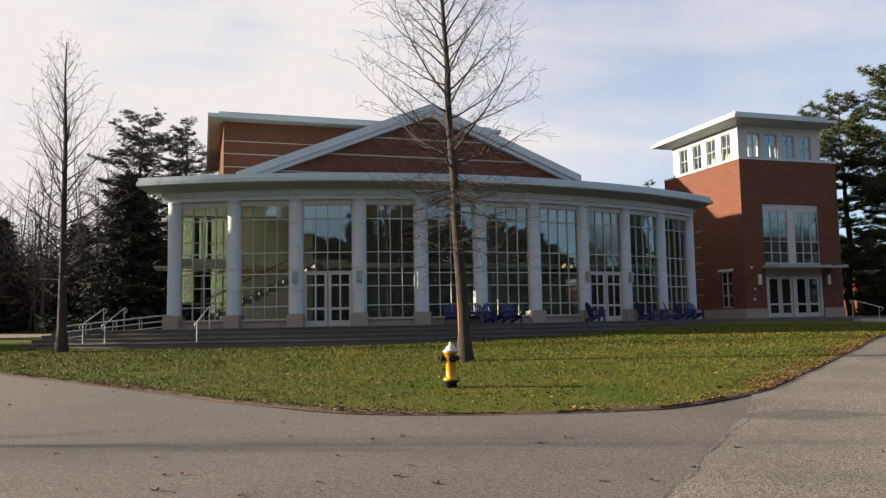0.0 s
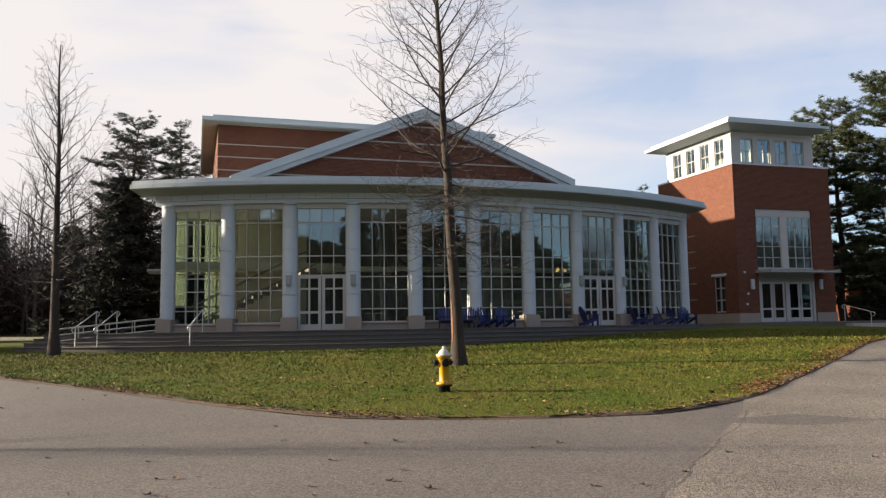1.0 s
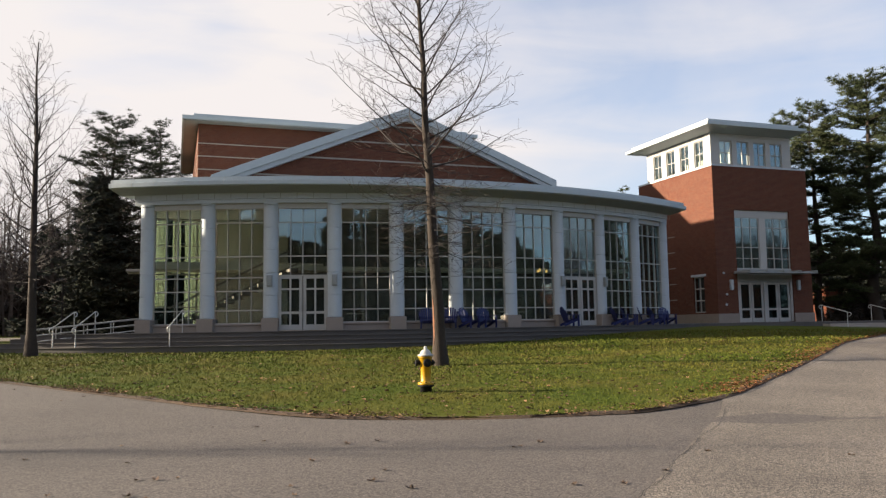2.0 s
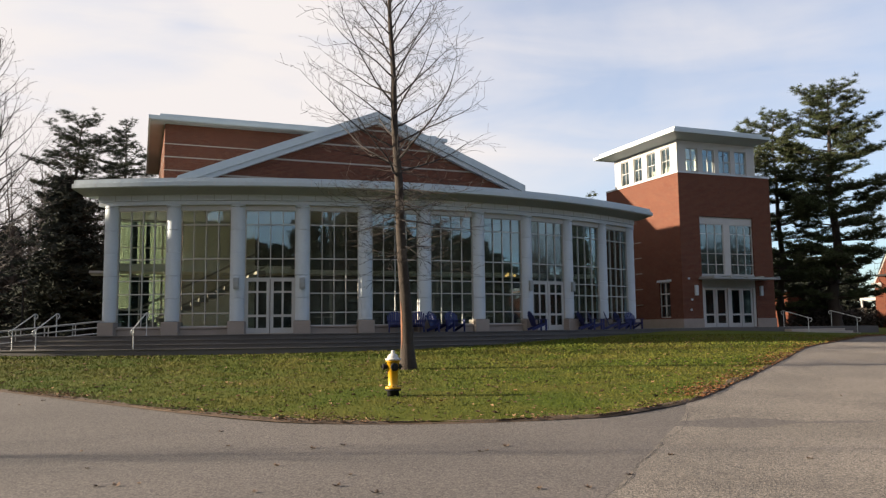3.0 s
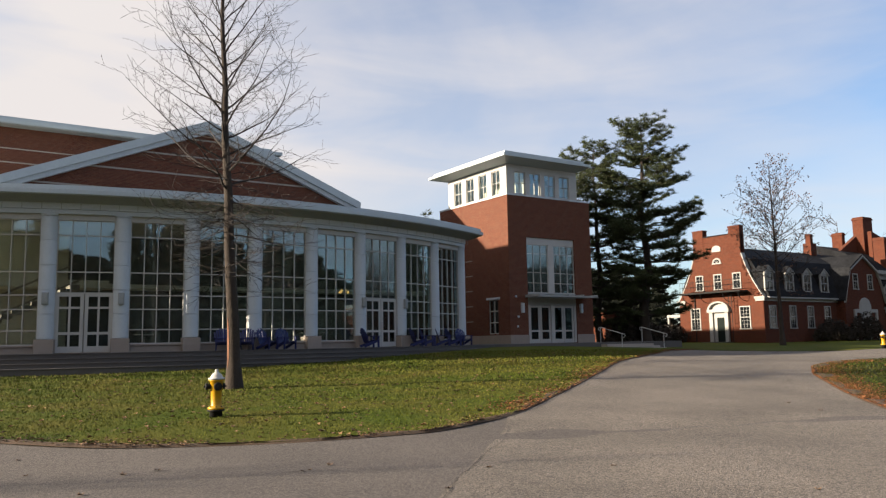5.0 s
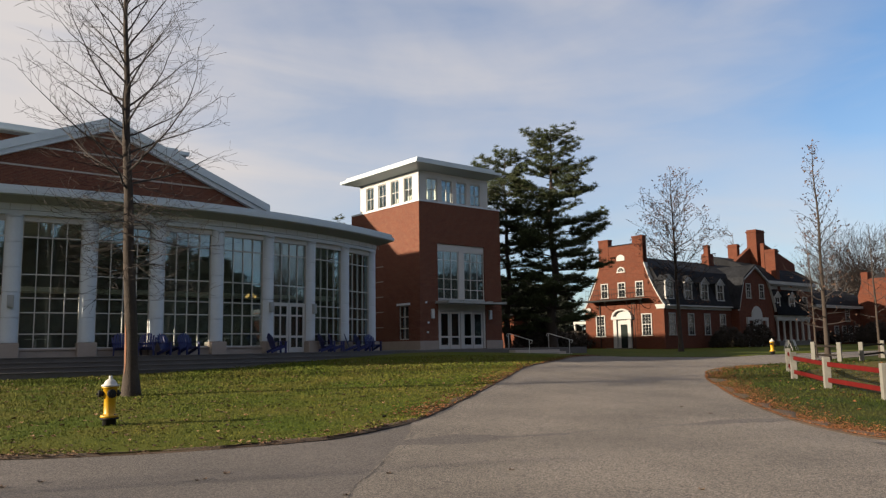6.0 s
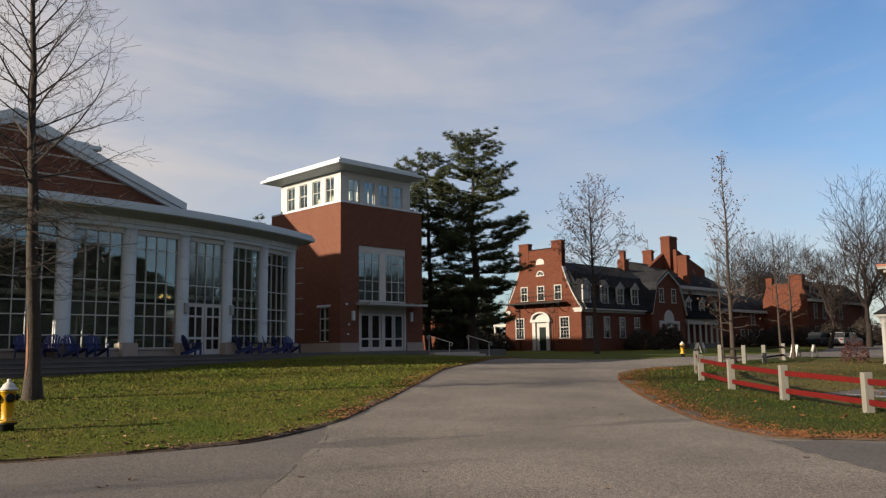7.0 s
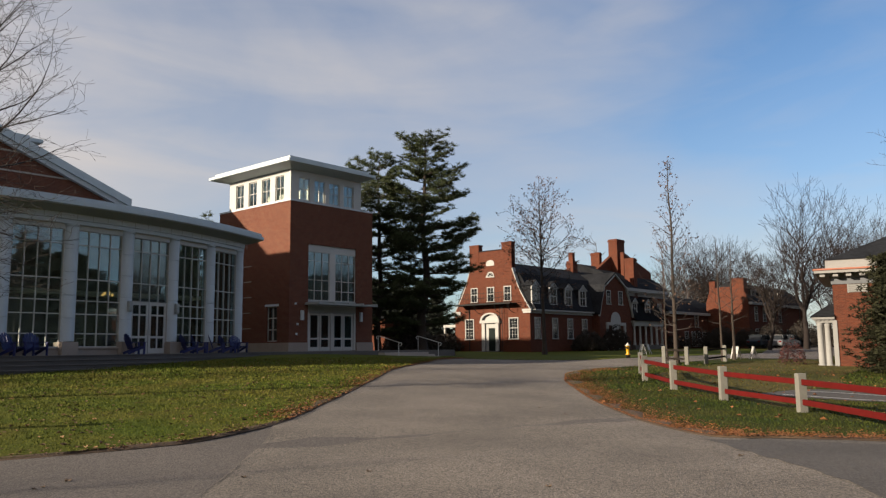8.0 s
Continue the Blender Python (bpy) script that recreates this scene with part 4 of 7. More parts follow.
# ---- trees ----
def bare_tree(name, m, height, spread, trunk_r, lean=(0, 0), first=0.28, limbs=46, seed=1, label="", twig=1.0, up=0.9, group="", leaves=0, skirt=0, fine=0.0042):
    rng = random.Random(seed)
    t = thing(name, m, label or "leafless young tree with ascending branches", "tree", group)
    n = 14
    trunk = []
    for i in range(n + 1):
        u = i / n
        wob = Vector((noise.noise(Vector((u * 4, seed, 0))), noise.noise(Vector((u * 4, seed, 9))), 0)) * 0.12 * u
        r = trunk_r * (1.35 - 0.35 * min(1, u / 0.04)) * (1 - 0.93 * u ** 0.85) + 0.006
        trunk.append((Vector((lean[0] * u, lean[1] * u, u * height)) + wob, r))
    vs, fs = tubes([trunk], 12)
    raw_part("trunk", vs, fs, M_BARK, t, "", True)

    def at(u):
        i = min(n - 1, int(u * n))
        a, b = trunk[i], trunk[i + 1]
        k = u * n - i
        return a[0].lerp(b[0], k), a[1] * (1 - k) + b[1] * k

    paths = []

    def grow(p, d, length, r, level):
        k = max(3, int(length / (0.3 if level < 2 else 0.2)))
        pts = [(p.copy(), r)]
        q = p.copy()
        dd = d.copy()
        for i in range(k):
            u = (i + 1) / k
            dd = (dd + Vector((rng.gauss(0, 0.11), rng.gauss(0, 0.11), rng.gauss(0, 0.06) + (0.045 if level < 2 else 0.03) * up))).normalized()
            q = q + dd * (length / k)
            pts.append((q.copy(), max(fine, r * (1 - 0.9 * u))))
            if level < 3 and u > 0.15 and rng.random() < (0.95 if level == 1 else 0.85 * twig):
                side = dd.cross(Vector((rng.gauss(0, 1), rng.gauss(0, 1), rng.gauss(0, 1)))).normalized()
                nd = (dd * rng.uniform(0.5, 1.0) + side * rng.uniform(0.5, 0.95)).normalized()
                grow(q, nd, length * rng.uniform(0.22, 0.45) * (1.1 - 0.5 * u), max(0.004, r * (1 - 0.9 * u) * 0.6), level + 1)
        paths.append(pts)

    for i in range(limbs):
        u = first + (0.985 - first) * ((i + 0.5) / limbs) ** 0.92
        p, r = at(u)
        az = i * 2.4 + rng.uniform(-0.5, 0.5)
        v = (u - first) / (1 - first)
        low = max(0.0, 1 - v / 0.2)
        shape = (0.2 + 0.95 * (1 - v) ** 0.8) * (1 - 0.55 * low)
        el = 0.34 + 0.65 * v - 0.5 * low + rng.uniform(-0.14, 0.16)
        d = Vector((math.cos(az) * math.cos(el), math.sin(az) * math.cos(el), math.sin(el)))
        grow(p, d, spread * shape * rng.uniform(0.75, 1.12), min(r * 0.4, 0.032), 1)
    for i in range(skirt):
        p, r = at(rng.uniform(first - 0.02, first + 0.2))
        az, el = rng.uniform(0, 6.283), rng.uniform(-0.5, 0.3)
        grow(p, Vector((math.cos(az) * math.cos(el), math.sin(az) * math.cos(el), math.sin(el))), rng.uniform(1.0, 2.6), 0.014, 1)
    vs, fs = tubes(paths, 4)
    raw_part("crown", vs, fs, M_TWIG, t, "fine bare branches and twigs")
    if leaves:
        lv, lf = [], []
        for _ in range(leaves):
            q = rng.choice(paths)[-1][0] + Vector((rng.gauss(0, 0.1), rng.gauss(0, 0.1), rng.gauss(0, 0.1)))
            for _k in range(2):
                d = Vector((rng.gauss(0, 1), rng.gauss(0, 1), rng.gauss(-0.5, 1))).normalized() * 0.11
                w = d.cross(Vector((rng.gauss(0, 1), rng.gauss(0, 1), rng.gauss(0, 1)))).normalized() * 0.05
                i = len(lv)
                lv += [q - w, q + w, q + d]
                lf.append((i, i + 1, i + 2))
        raw_part("dead_leaves", lv, lf, M_LEAFY, t, "few clinging brown leaves")["kind"] = "stuff"
    return t


def spreading_tree(m, height, reach, trunk_r, lean, first, limbs, seed, label, fine=0.0045):
    """Young oak: a straight leader, limbs that sweep out and up, the lowest ones drooping and full of twigs."""
    r5 = random.Random(seed)
    t = thing("lawn_tree", m, label, "tree")
    n = 18
    trunk = []
    for i in range(n + 1):
        u = i / n
        wob = Vector((noise.noise(Vector((u * 5, seed, 0))), noise.noise(Vector((u * 5, seed, 9))), 0)) * 0.13 * min(1, 3 * u)
        r = trunk_r * (1 + 0.45 * max(0, 1 - u / 0.035) ** 2) * (1 - 0.94 * u ** 0.95) + 0.006
        trunk.append((Vector((lean[0] * u, lean[1] * u, u * height - (0.1 if i == 0 else 0))) + wob, r))
    vs, fs = tubes([trunk], 14)
    stem = raw_part("trunk", vs, fs, M_BARK, t, "", True)
    thick, thin = [], []

    def at(u):
        i = min(n - 1, int(u * n))
        k = u * n - i
        return trunk[i][0].lerp(trunk[i + 1][0], k), trunk[i][1] * (1 - k) + trunk[i + 1][1] * k

    def grow(p, d, length, r, level, sag):
        step = (0.3, 0.16, 0.12)[level]
        k = max(3, int(length / step))
        pts = [(p.copy(), r)]
        q, dd, sign = p.copy(), d.copy(), r5.choice((-1, 1))
        for i in range(k):
            u = (i + 1) / k
            bend = 0.028 if sag >= 0 else (-0.09 if u < 0.6 else 0.12)
            wig = (0.085, 0.13, 0.16)[level]
            dd = (dd + Vector((r5.gauss(0, wig), r5.gauss(0, wig), r5.gauss(0, wig * 0.7) + (bend if level == 0 else 0.02)))).normalized()
            q = q + dd * (length / k)
            pts.append((q.copy(), max(fine, r * (1 - 0.92 * u ** 0.8))))
            if level < 2 and u > (0.12 if level == 0 else 0.1) and r5.random() < (0.98 if level == 0 else 0.8):
                sign = -sign
                side = dd.cross(Vector((r5.gauss(0, 0.5), r5.gauss(0, 0.5), 1))).normalized() * sign
                nd = (dd * r5.uniform(0.55, 0.95) + side * r5.uniform(0.55, 0.9) + Vector((0, 0, r5.uniform(-0.12, 0.3)))).normalized()
                ln = (length * (1 - 0.75 * u) * r5.uniform(0.22, 0.52) + 0.25) if level == 0 else r5.uniform(0.16, 0.6)
                grow(q, nd, ln, max(fine, pts[-1][1] * 0.55), level + 1, sag)
        (thick if level == 0 else thin).append(pts)

    for i in range(limbs):
        u = first + (0.985 - first) * ((i + 0.5) / limbs) ** 0.95
        p, r = at(u)
        v = (u - first) / (1 - first)
        az = i * 2.39996 + r5.uniform(-0.35, 0.35)
        if v < 0.13:
            el, ln, sag = r5.uniform(-0.25, 0.15), reach * r5.uniform(0.4, 0.62), -1
        else:
            el, sag = 0.16 + 0.95 * v ** 0.8 + r5.uniform(-0.14, 0.14), 1
            ln = reach * (1.1 * (1 - v) ** 0.72 + 0.08) * r5.uniform(0.72, 1.1)
        d = Vector((math.cos(az) * math.cos(el), math.sin(az) * math.cos(el), math.sin(el)))
        grow(p, d, ln, min(r * 0.45, 0.012 + 0.0068 * ln), 0, sag)
    for i in range(limbs):
        p, r = at(r5.uniform(first - 0.07, first + 0.18))
        az, el = r5.uniform(0, 6.283), r5.uniform(-0.35, 0.3)
        grow(p, Vector((math.cos(az) * math.cos(el), math.sin(az) * math.cos(el), math.sin(el))), r5.uniform(0.9, 2.6), 0.016, 0, -1)
    vs, fs = tubes(thick, 5)
    raw_part("branchwork", vs, fs, M_TWIG, t, "dark sweeping limbs")["kind"] = "stuff"
    vs, fs = tubes(thin, 3)
    raw_part("crown", vs, fs, M_TWIG, t, "fine bare twigs")["kind"] = "stuff"
    # strip of bare wood where the bark has split
    bm = bmesh.new()
    ring = []
    for i in range(13):
        z = 0.55 + 1.45 * i / 12
        p, r = at(z / height)
        w = 0.2 * math.sin(math.pi * (i + 0.4) / 12.8) + 0.03 * noise.noise(Vector((z * 5, 0, 4)))
        ring.append([bm.verts.new((p.x + (r + 0.006) * math.cos(a), p.y + (r + 0.006) * math.sin(a), z)) for a in (3.75 - w, 3.75, 3.75 + w)])
    for a, b in zip(ring, ring[1:]):
        for k in range(2):
            bm.faces.new((a[k], a[k + 1], b[k + 1], b[k]))
    part("bark_scar", bm, mat("bare_red_wood", (0.2, 0.075, 0.03), 0.8, var=0.3, scale=4, fine=30, bump=0.3), stem, "reddish strip of bare wood")
    return t


def white_pine(m, height, reach, trunk_r, bare, gap, seed, label, lean=(0.0, 0.0), needle=0.25, tuft=20, material=None, group="", ragged_=0.35):
    """Pine with whorls of level limbs, each ending in flat plates of needle tufts with gaps between."""
    r6 = random.Random(seed)
    t = thing("white_pine", m, label, "tree", group)
    n = 12
    tr = [(Vector((lean[0] * (i / n) ** 2 + 0.3 * noise.noise(Vector((i * 0.35, seed, 1))), lean[1] * (i / n) + 0.3 * noise.noise(Vector((i * 0.35, seed, 5))), height * i / n - (0.2 if i == 0 else 0))),
           trunk_r * (1 - 0.94 * i / n)) for i in range(n + 1)]
    limbs, nv, nf = [], [], []

    def tufts(p, size):
        for _ in range(tuft):
            az, el = r6.uniform(0, 6.283), r6.uniform(-0.25, 1.35)
            d = Vector((math.cos(az) * math.cos(el), math.sin(az) * math.cos(el), math.sin(el) * 0.8))
            c = p + d * size * 0.1
            e = p + d * size * r6.uniform(0.75, 1.15)
            w = d.cross(Vector((r6.gauss(0, 1), r6.gauss(0, 1), r6.gauss(0, 1)))).normalized() * size * 0.05
            i = len(nv)
            nv.extend((c - w, c + w, e))
            nf.append((i, i + 1, i + 2))

    z = bare * height
    k0 = 0.0
    while z < height * 0.985:
        v = (z / height - bare) / (1 - bare)
        full = reach * min(1.0, 0.3 + 2.8 * (1 - v)) * (0.86 + 0.14 * math.sin(9 * v + seed))
        nb = 6 if v < 0.8 else 5
        k0 += 0.7
        for b in range(nb):
            az = k0 + 6.283 * b / nb + r6.uniform(-0.4, 0.4)
            ln = full * r6.uniform(1 - 2 * ragged_, 1.12)
            if ln < 0.35:
                ln = 0.35
            el = 0.1 + 0.45 * v ** 2.2 + r6.uniform(-0.16, 0.16)
            i = min(n - 1, int(z / height * n))
            p = tr[i][0].lerp(tr[i + 1][0], z / height * n - i)
            d = Vector((math.cos(az) * math.cos(el), math.sin(az) * math.cos(el), math.sin(el)))
            pts = [(p.copy(), 0.02 + trunk_r * 0.16 * (1 - v))]
            k = max(3, int(ln / 0.38))
            sg = 1
            for j in range(k):
                f = (j + 1) / k
                d = (d + Vector((r6.gauss(0, 0.08), r6.gauss(0, 0.08), (-0.05 if f < 0.5 else 0.07) + r6.gauss(0, 0.03)))).normalized()
                p = p + d * (ln / k)
                pts.append((p.copy(), max(0.008, pts[0][1] * (1 - 0.85 * f))))
                if f * ln > 0.4 and f > 0.3:
                    tufts(p + Vector((0, 0, 0.04)), needle)
                    for sg in (-1, 1):
                        side = d.cross(Vector((0, 0, 1))).normalized() * sg
                        bd = (d * 0.75 + side * r6.uniform(0.6, 1.0) + Vector((0, 0, r6.uniform(-0.05, 0.22)))).normalized()
                        bl = (0.28 + 0.3 * ln * (1 - f) + 0.12 * ln) * r6.uniform(0.5, 1.1)
                        m_ = max(1, int(bl / 0.2))
                        for q in range(1, m_ + 1):
                            tufts(p + bd * (bl * q / m_) + Vector((r6.gauss(0, 0.09), r6.gauss(0, 0.09), r6.gauss(0.05, 0.1))), needle * r6.uniform(0.75, 1.15))
                        if bl > 0.5:
                            limbs.append([(p.copy(), 0.014), (p + bd * bl, 0.006)])
            limbs.append(pts)
        z += gap * r6.uniform(0.75, 1.25) * (1 - 0.35 * v)
    vs, fs = tubes([tr], 10)
    raw_part("trunk", vs, fs, M_BARK, t, "", True)
    vs, fs = tubes(limbs, 4)
    raw_part("branchwork", vs, fs, M_BARK, t, "dark bark limbs")["kind"] = "stuff"
    raw_part("crown", nv, nf, material or M_NEEDLE, t, "dark green needle tufts in level plates")["kind"] = "stuff"
    return t


def shade_tree(m, height, trunk_r, seed, label):
    """Broad bare crown that forks again and again from a short trunk."""
    r4 = random.Random(seed)
    t = thing("shade_tree", m, label, "tree", "distant shade trees")
    thick, thin = [], []

    def fork(p, d, length, r, level):
        pts = [(p.copy(), r)]
        q, dd = p.copy(), d.copy()
        k = 4 if level < 3 else 3
        for i in range(k):
            dd = (dd + Vector((r4.gauss(0, 0.13), r4.gauss(0, 0.13), r4.gauss(0.07, 0.07)))).normalized()
            q = q + dd * (length / k)
            pts.append((q.copy(), max(0.013, r * (1 - 0.42 * (i + 1) / k))))
            if level >= 1 and i < k - 1 and level < 7 and r4.random() < 0.85:
                side = dd.cross(Vector((r4.gauss(0, 1), r4.gauss(0, 1), r4.gauss(0, 1)))).normalized()
                fork(q, (dd * 0.7 + side * r4.uniform(0.5, 1.0)).normalized(), length * r4.uniform(0.4, 0.65), max(0.009, r * 0.4), level + 2)
        (thick if level < 2 else thin).append(pts)
        if level >= 7:
            return
        a0 = r4.uniform(0, 6.283)
        n2 = (5 if level == 0 else 2)
        for i in range(n2):
            az = a0 + 6.283 * i / n2 + r4.uniform(-0.4, 0.4)
            side = dd.orthogonal().normalized()
            side.rotate(Matrix.Rotation(az, 3, dd))
            spread = r4.uniform(0.32, 0.6) if level == 0 else r4.uniform(0.28, 0.6)
            fork(q, (dd + side * spread).normalized(), length * r4.uniform(0.68, 0.88), max(0.009, r * 0.58 * r4.uniform(0.85, 1.1)), level + 1)

    fork(Vector((0, 0, -0.2)), Vector((0, 0, 1)), height * 0.25, trunk_r, 0)
    vs, fs = tubes(thick, 8)
    raw_part("trunk", vs, fs, M_OAK, t, "dark grey-brown bark", True)
    vs, fs = tubes(thin, 3)
    raw_part("crown", vs, fs, M_OAK, t, "dense bare branches and twigs")
    return t


def conifer(name, m, height, spread, trunk_r, bare=0.2, whorls=26, seed=2, label="", tuft=0.42, dens=1.0, droop=0.0, material=None, cone=False, category="tree"):
    rng = random.Random(seed)
    t = thing(name, m, label, category)
    n = 10
    tr = [(Vector((0.25 * noise.noise(Vector((i * 0.4, seed, 1))), 0.25 * noise.noise(Vector((i * 0.4, seed, 5))), height * i / n)), trunk_r * (1 - 0.93 * i / n)) for i in range(n + 1)]
    limbs = []
    nv, nf = [], []

    def needles(p, size, k, flat=0.5):
        for _ in range(k):
            az, el = rng.uniform(0, 6.283), rng.uniform(-0.5, 0.9) * (0.6 + flat)
            d = Vector((math.cos(az) * math.cos(el), math.sin(az) * math.cos(el), math.sin(el) * (1 - 0.4 * flat)))
            c = p + d * size * rng.uniform(0.05, 0.5)
            e = p + d * size * rng.uniform(0.8, 1.25)
            w = d.cross(Vector((rng.gauss(0, 1), rng.gauss(0, 1), rng.gauss(0, 1)))).normalized() * size * 0.13
            i = len(nv)
            nv.extend((c - w, c + w, e))
            nf.append((i, i + 1, i + 2))

    for wv in range(whorls):
        u = bare + (0.985 - bare) * (wv + (rng.uniform(0.1, 0.9) if cone else rng.uniform(0.35, 0.65))) / whorls
        z = u * height
        v = (u - bare) / (1 - bare)
        if cone:
            reach = spread * (1.02 - v) ** 0.85
        else:
            reach = spread * (0.72 + 0.42 * math.sin(math.pi * min(1, v * 0.9 + 0.2))) * (1 - 0.8 * v ** 1.7)
        for b in range(rng.randint(4, 6) if not cone else 7):
            az = rng.uniform(0, 6.283)
            L = reach * rng.uniform(0.45, 1.12)
            el = -droop + 0.15 + 0.5 * v ** 2 + rng.uniform(-0.15, 0.15)
            p = Vector((0, 0, z))
            p.xy = tr[min(n, int(u * n))][0].xy
            d = Vector((math.cos(az) * math.cos(el), math.sin(az) * math.cos(el), math.sin(el)))
            pts = [(p.copy(), trunk_r * 0.25 * (1 - 0.7 * v) + 0.012)]
            k = max(3, int(L / 0.45))
            for i in range(k):
                d = (d + Vector((rng.gauss(0, 0.1), rng.gauss(0, 0.1), 0.03 + rng.gauss(0, 0.05)))).normalized()
                p = p + d * (L / k)
                pts.append((p.copy(), pts[0][1] * (1 - 0.85 * (i + 1) / k)))
                f = (i + 1) / k
                if not cone and f > 0.3:
                    for _c in range(1 if rng.random() < 0.55 else 2):
                        hub = p + Vector((rng.gauss(0, 0.36), rng.gauss(0, 0.36), rng.gauss(0.06, 0.06)))
                        for _ in range(max(1, int(dens * 2.5))):
                            needles(hub + Vector((rng.gauss(0, 0.3), rng.gauss(0, 0.3), rng.gauss(0, 0.05))), tuft * rng.uniform(0.6, 1.1), 13, 0.75)
                elif cone and f > 0.12:
                    for _ in range(max(1, int(dens * 2))):
                        off = Vector((rng.gauss(0, 0.4), rng.gauss(0, 0.4), rng.gauss(0.06, 0.12 if cone else 0.07))) * (0.6 + 0.9 * f) * (0.9 if not cone else 0.5 + 0.25 * L)
                        needles(p + off, tuft * rng.uniform(0.7, 1.25), 15, 0.5)
            limbs.append(pts)
    vs, fs = tubes([tr], 9)
    raw_part("trunk", vs, fs, M_BARK, t, "", True)
    vs, fs = tubes(limbs, 4)
    raw_part("branchwork", vs, fs, M_BARK, t, "dark bark limbs")["kind"] = "stuff"
    raw_part("crown", nv, nf, material or M_NEEDLE, t, "dark green needle clumps")
    return t


def on_ground(x, y, lift=0.0, rz=0.0):
    return pose(x, y, ground_z(x, y) + lift, 0, 0, rz)


# ---- things on the lawn and the terrace ----
def fire_hydrant(m, label):
    h = thing("fire_hydrant", m, label, "fire hydrant", "fire hydrants")
    bm = bmesh.new()
    lathe(bm, [(0.13, -0.05), (0.12, 0.1), (0.17, 0.11), (0.17, 0.145)], 20)
    part("base_flange", bm, M_BLACK, h, "black iron base flange", True)
    bm = bmesh.new()
    lathe(bm, [(0.165, 0.147), (0.165, 0.19), (0.115, 0.205), (0.105, 0.23), (0.105, 0.5), (0.125, 0.53), (0.125, 0.7), (0.155, 0.71), (0.155, 0.735)], 20)
    part("barrel", bm, M_YELLOW, h, "yellow painted barrel", True)
    bm = bmesh.new()
    lathe(bm, [(0.165, 0.737), (0.165, 0.768), (0.125, 0.775), (0.118, 0.8), (0.09, 0.845), (0.055, 0.872), (0.036, 0.88), (0.034, 0.93), (0.024, 0.94)], 20)
    part("bonnet", bm, M_WHITE, h, "white painted bonnet", True)
    for rz, r, reach in ((12, 0.085, 0.19), (-82, 0.066, 0.22), (100, 0.062, 0.17)):
        bm = bmesh.new()
        mm = pose(0, 0, 0.6, 0, 0, rz) @ pose(0, 0, 0, 90, 0, 0)
        lathe(bm, [(r * 0.8, 0.08), (r * 0.8, reach - 0.06), (r, reach - 0.055), (r, reach - 0.01), (r * 0.8, reach), (0.02, reach + 0.002), (0.02, reach + 0.03)], 12, mm)
        part("nozzle_cap", bm, M_BLACK, h, "black nozzle cap")
    bm = bmesh.new()
    for i in range(8):
        a = i * math.pi / 4
        lathe(bm, [(0.014, 0.19), (0.014, 0.21)], 6, pose(0.143 * math.cos(a), 0.143 * math.sin(a), 0))
    part("bolts", bm, M_BLACK, h)["kind"] = "stuff"
    return h


hydrant = fire_hydrant(on_ground(0.12, 16.5, 0.0), "yellow fire hydrant with white bonnet on the lawn")
far_hydrant = copy_thing(hydrant, on_ground(37.4, 36.9, 0.06, 20))
tagged(far_hydrant, "yellow fire hydrant with white bonnet across the drive")


def garden_chair(m, label):
    c = thing("garden_chair", m, label, "chair", "blue chairs on the terrace")
    c.scale = (0.92, 0.92, 0.92)
    bm = bmesh.new()
    for i in range(6):
        y = -0.3 + i * 0.095
        box(bm, -0.27, 0.27, y, y + 0.08, 0.36 - i * 0.024, 0.382 - i * 0.024)
    part("seat", bm, M_BLUE, c)
    for i in range(7):
        x = (i - 3) * 0.088
        top = 1.0 - 0.022 * (i - 3) ** 2
        bm = bmesh.new()
        m2 = pose(0, 0.24, 0.24) @ pose(0, 0, 0, -20, 0, 0) @ pose(x, 0, 0, 0, (i - 3) * 2.2, 0)
        vs = box(bm, -0.038, 0.038, -0.01, 0.012, 0, top - 0.2, m2)
        part("back_slat", bm, M_BLUE, c)
    for s in (-1, 1):
        part("armrest", boxed(s * 0.36 - 0.07, s * 0.36 + 0.07, -0.36, 0.36, 0.56, 0.585, bevel=0.01), M_BLUE, c)
        part("front_leg", boxed(s * 0.31 - 0.02, s * 0.31 + 0.02, -0.34, -0.24, 0, 0.56), M_BLUE, c)
        bm = bmesh.new()
        box(bm, s * 0.28 - 0.02, s * 0.28 + 0.02, -0.05, 0.8, -0.06, 0.06, pose(0, -0.28, 0.34, -21, 0, 0))
        part("rear_leg", bm, M_BLUE, c)
    bm = bmesh.new()
    box(bm, -0.36, 0.36, 0.3, 0.335, 0.5, 0.56)
    part("back_rail", bm, M_BLUE, c)
    return c


def chair_pose(k, r, turn):
    a = (k - 5) * STEP_A
    return HALL @ pose((R_COL + r) * math.sin(radians(a)), -(R_COL + r) * math.cos(radians(a)), Z_FLOOR + 0.002, 0, 0, a + turn)


chair = garden_chair(chair_pose(4.42, 0.85, -10), "blue slatted garden chair on the terrace")
for k, r, turn in ((4.78, 0.85, -25), (5.12, 0.85, 30), (5.42, 0.85, 10), (7.02, 0.8, 75), (8.18, 0.8, 60), (8.45, 0.8, 50), (8.9, 0.85, 40), (9.25, 0.8, 55), (9.6, 0.85, -20)):
    copy_thing(chair, chair_pose(k, r, turn))

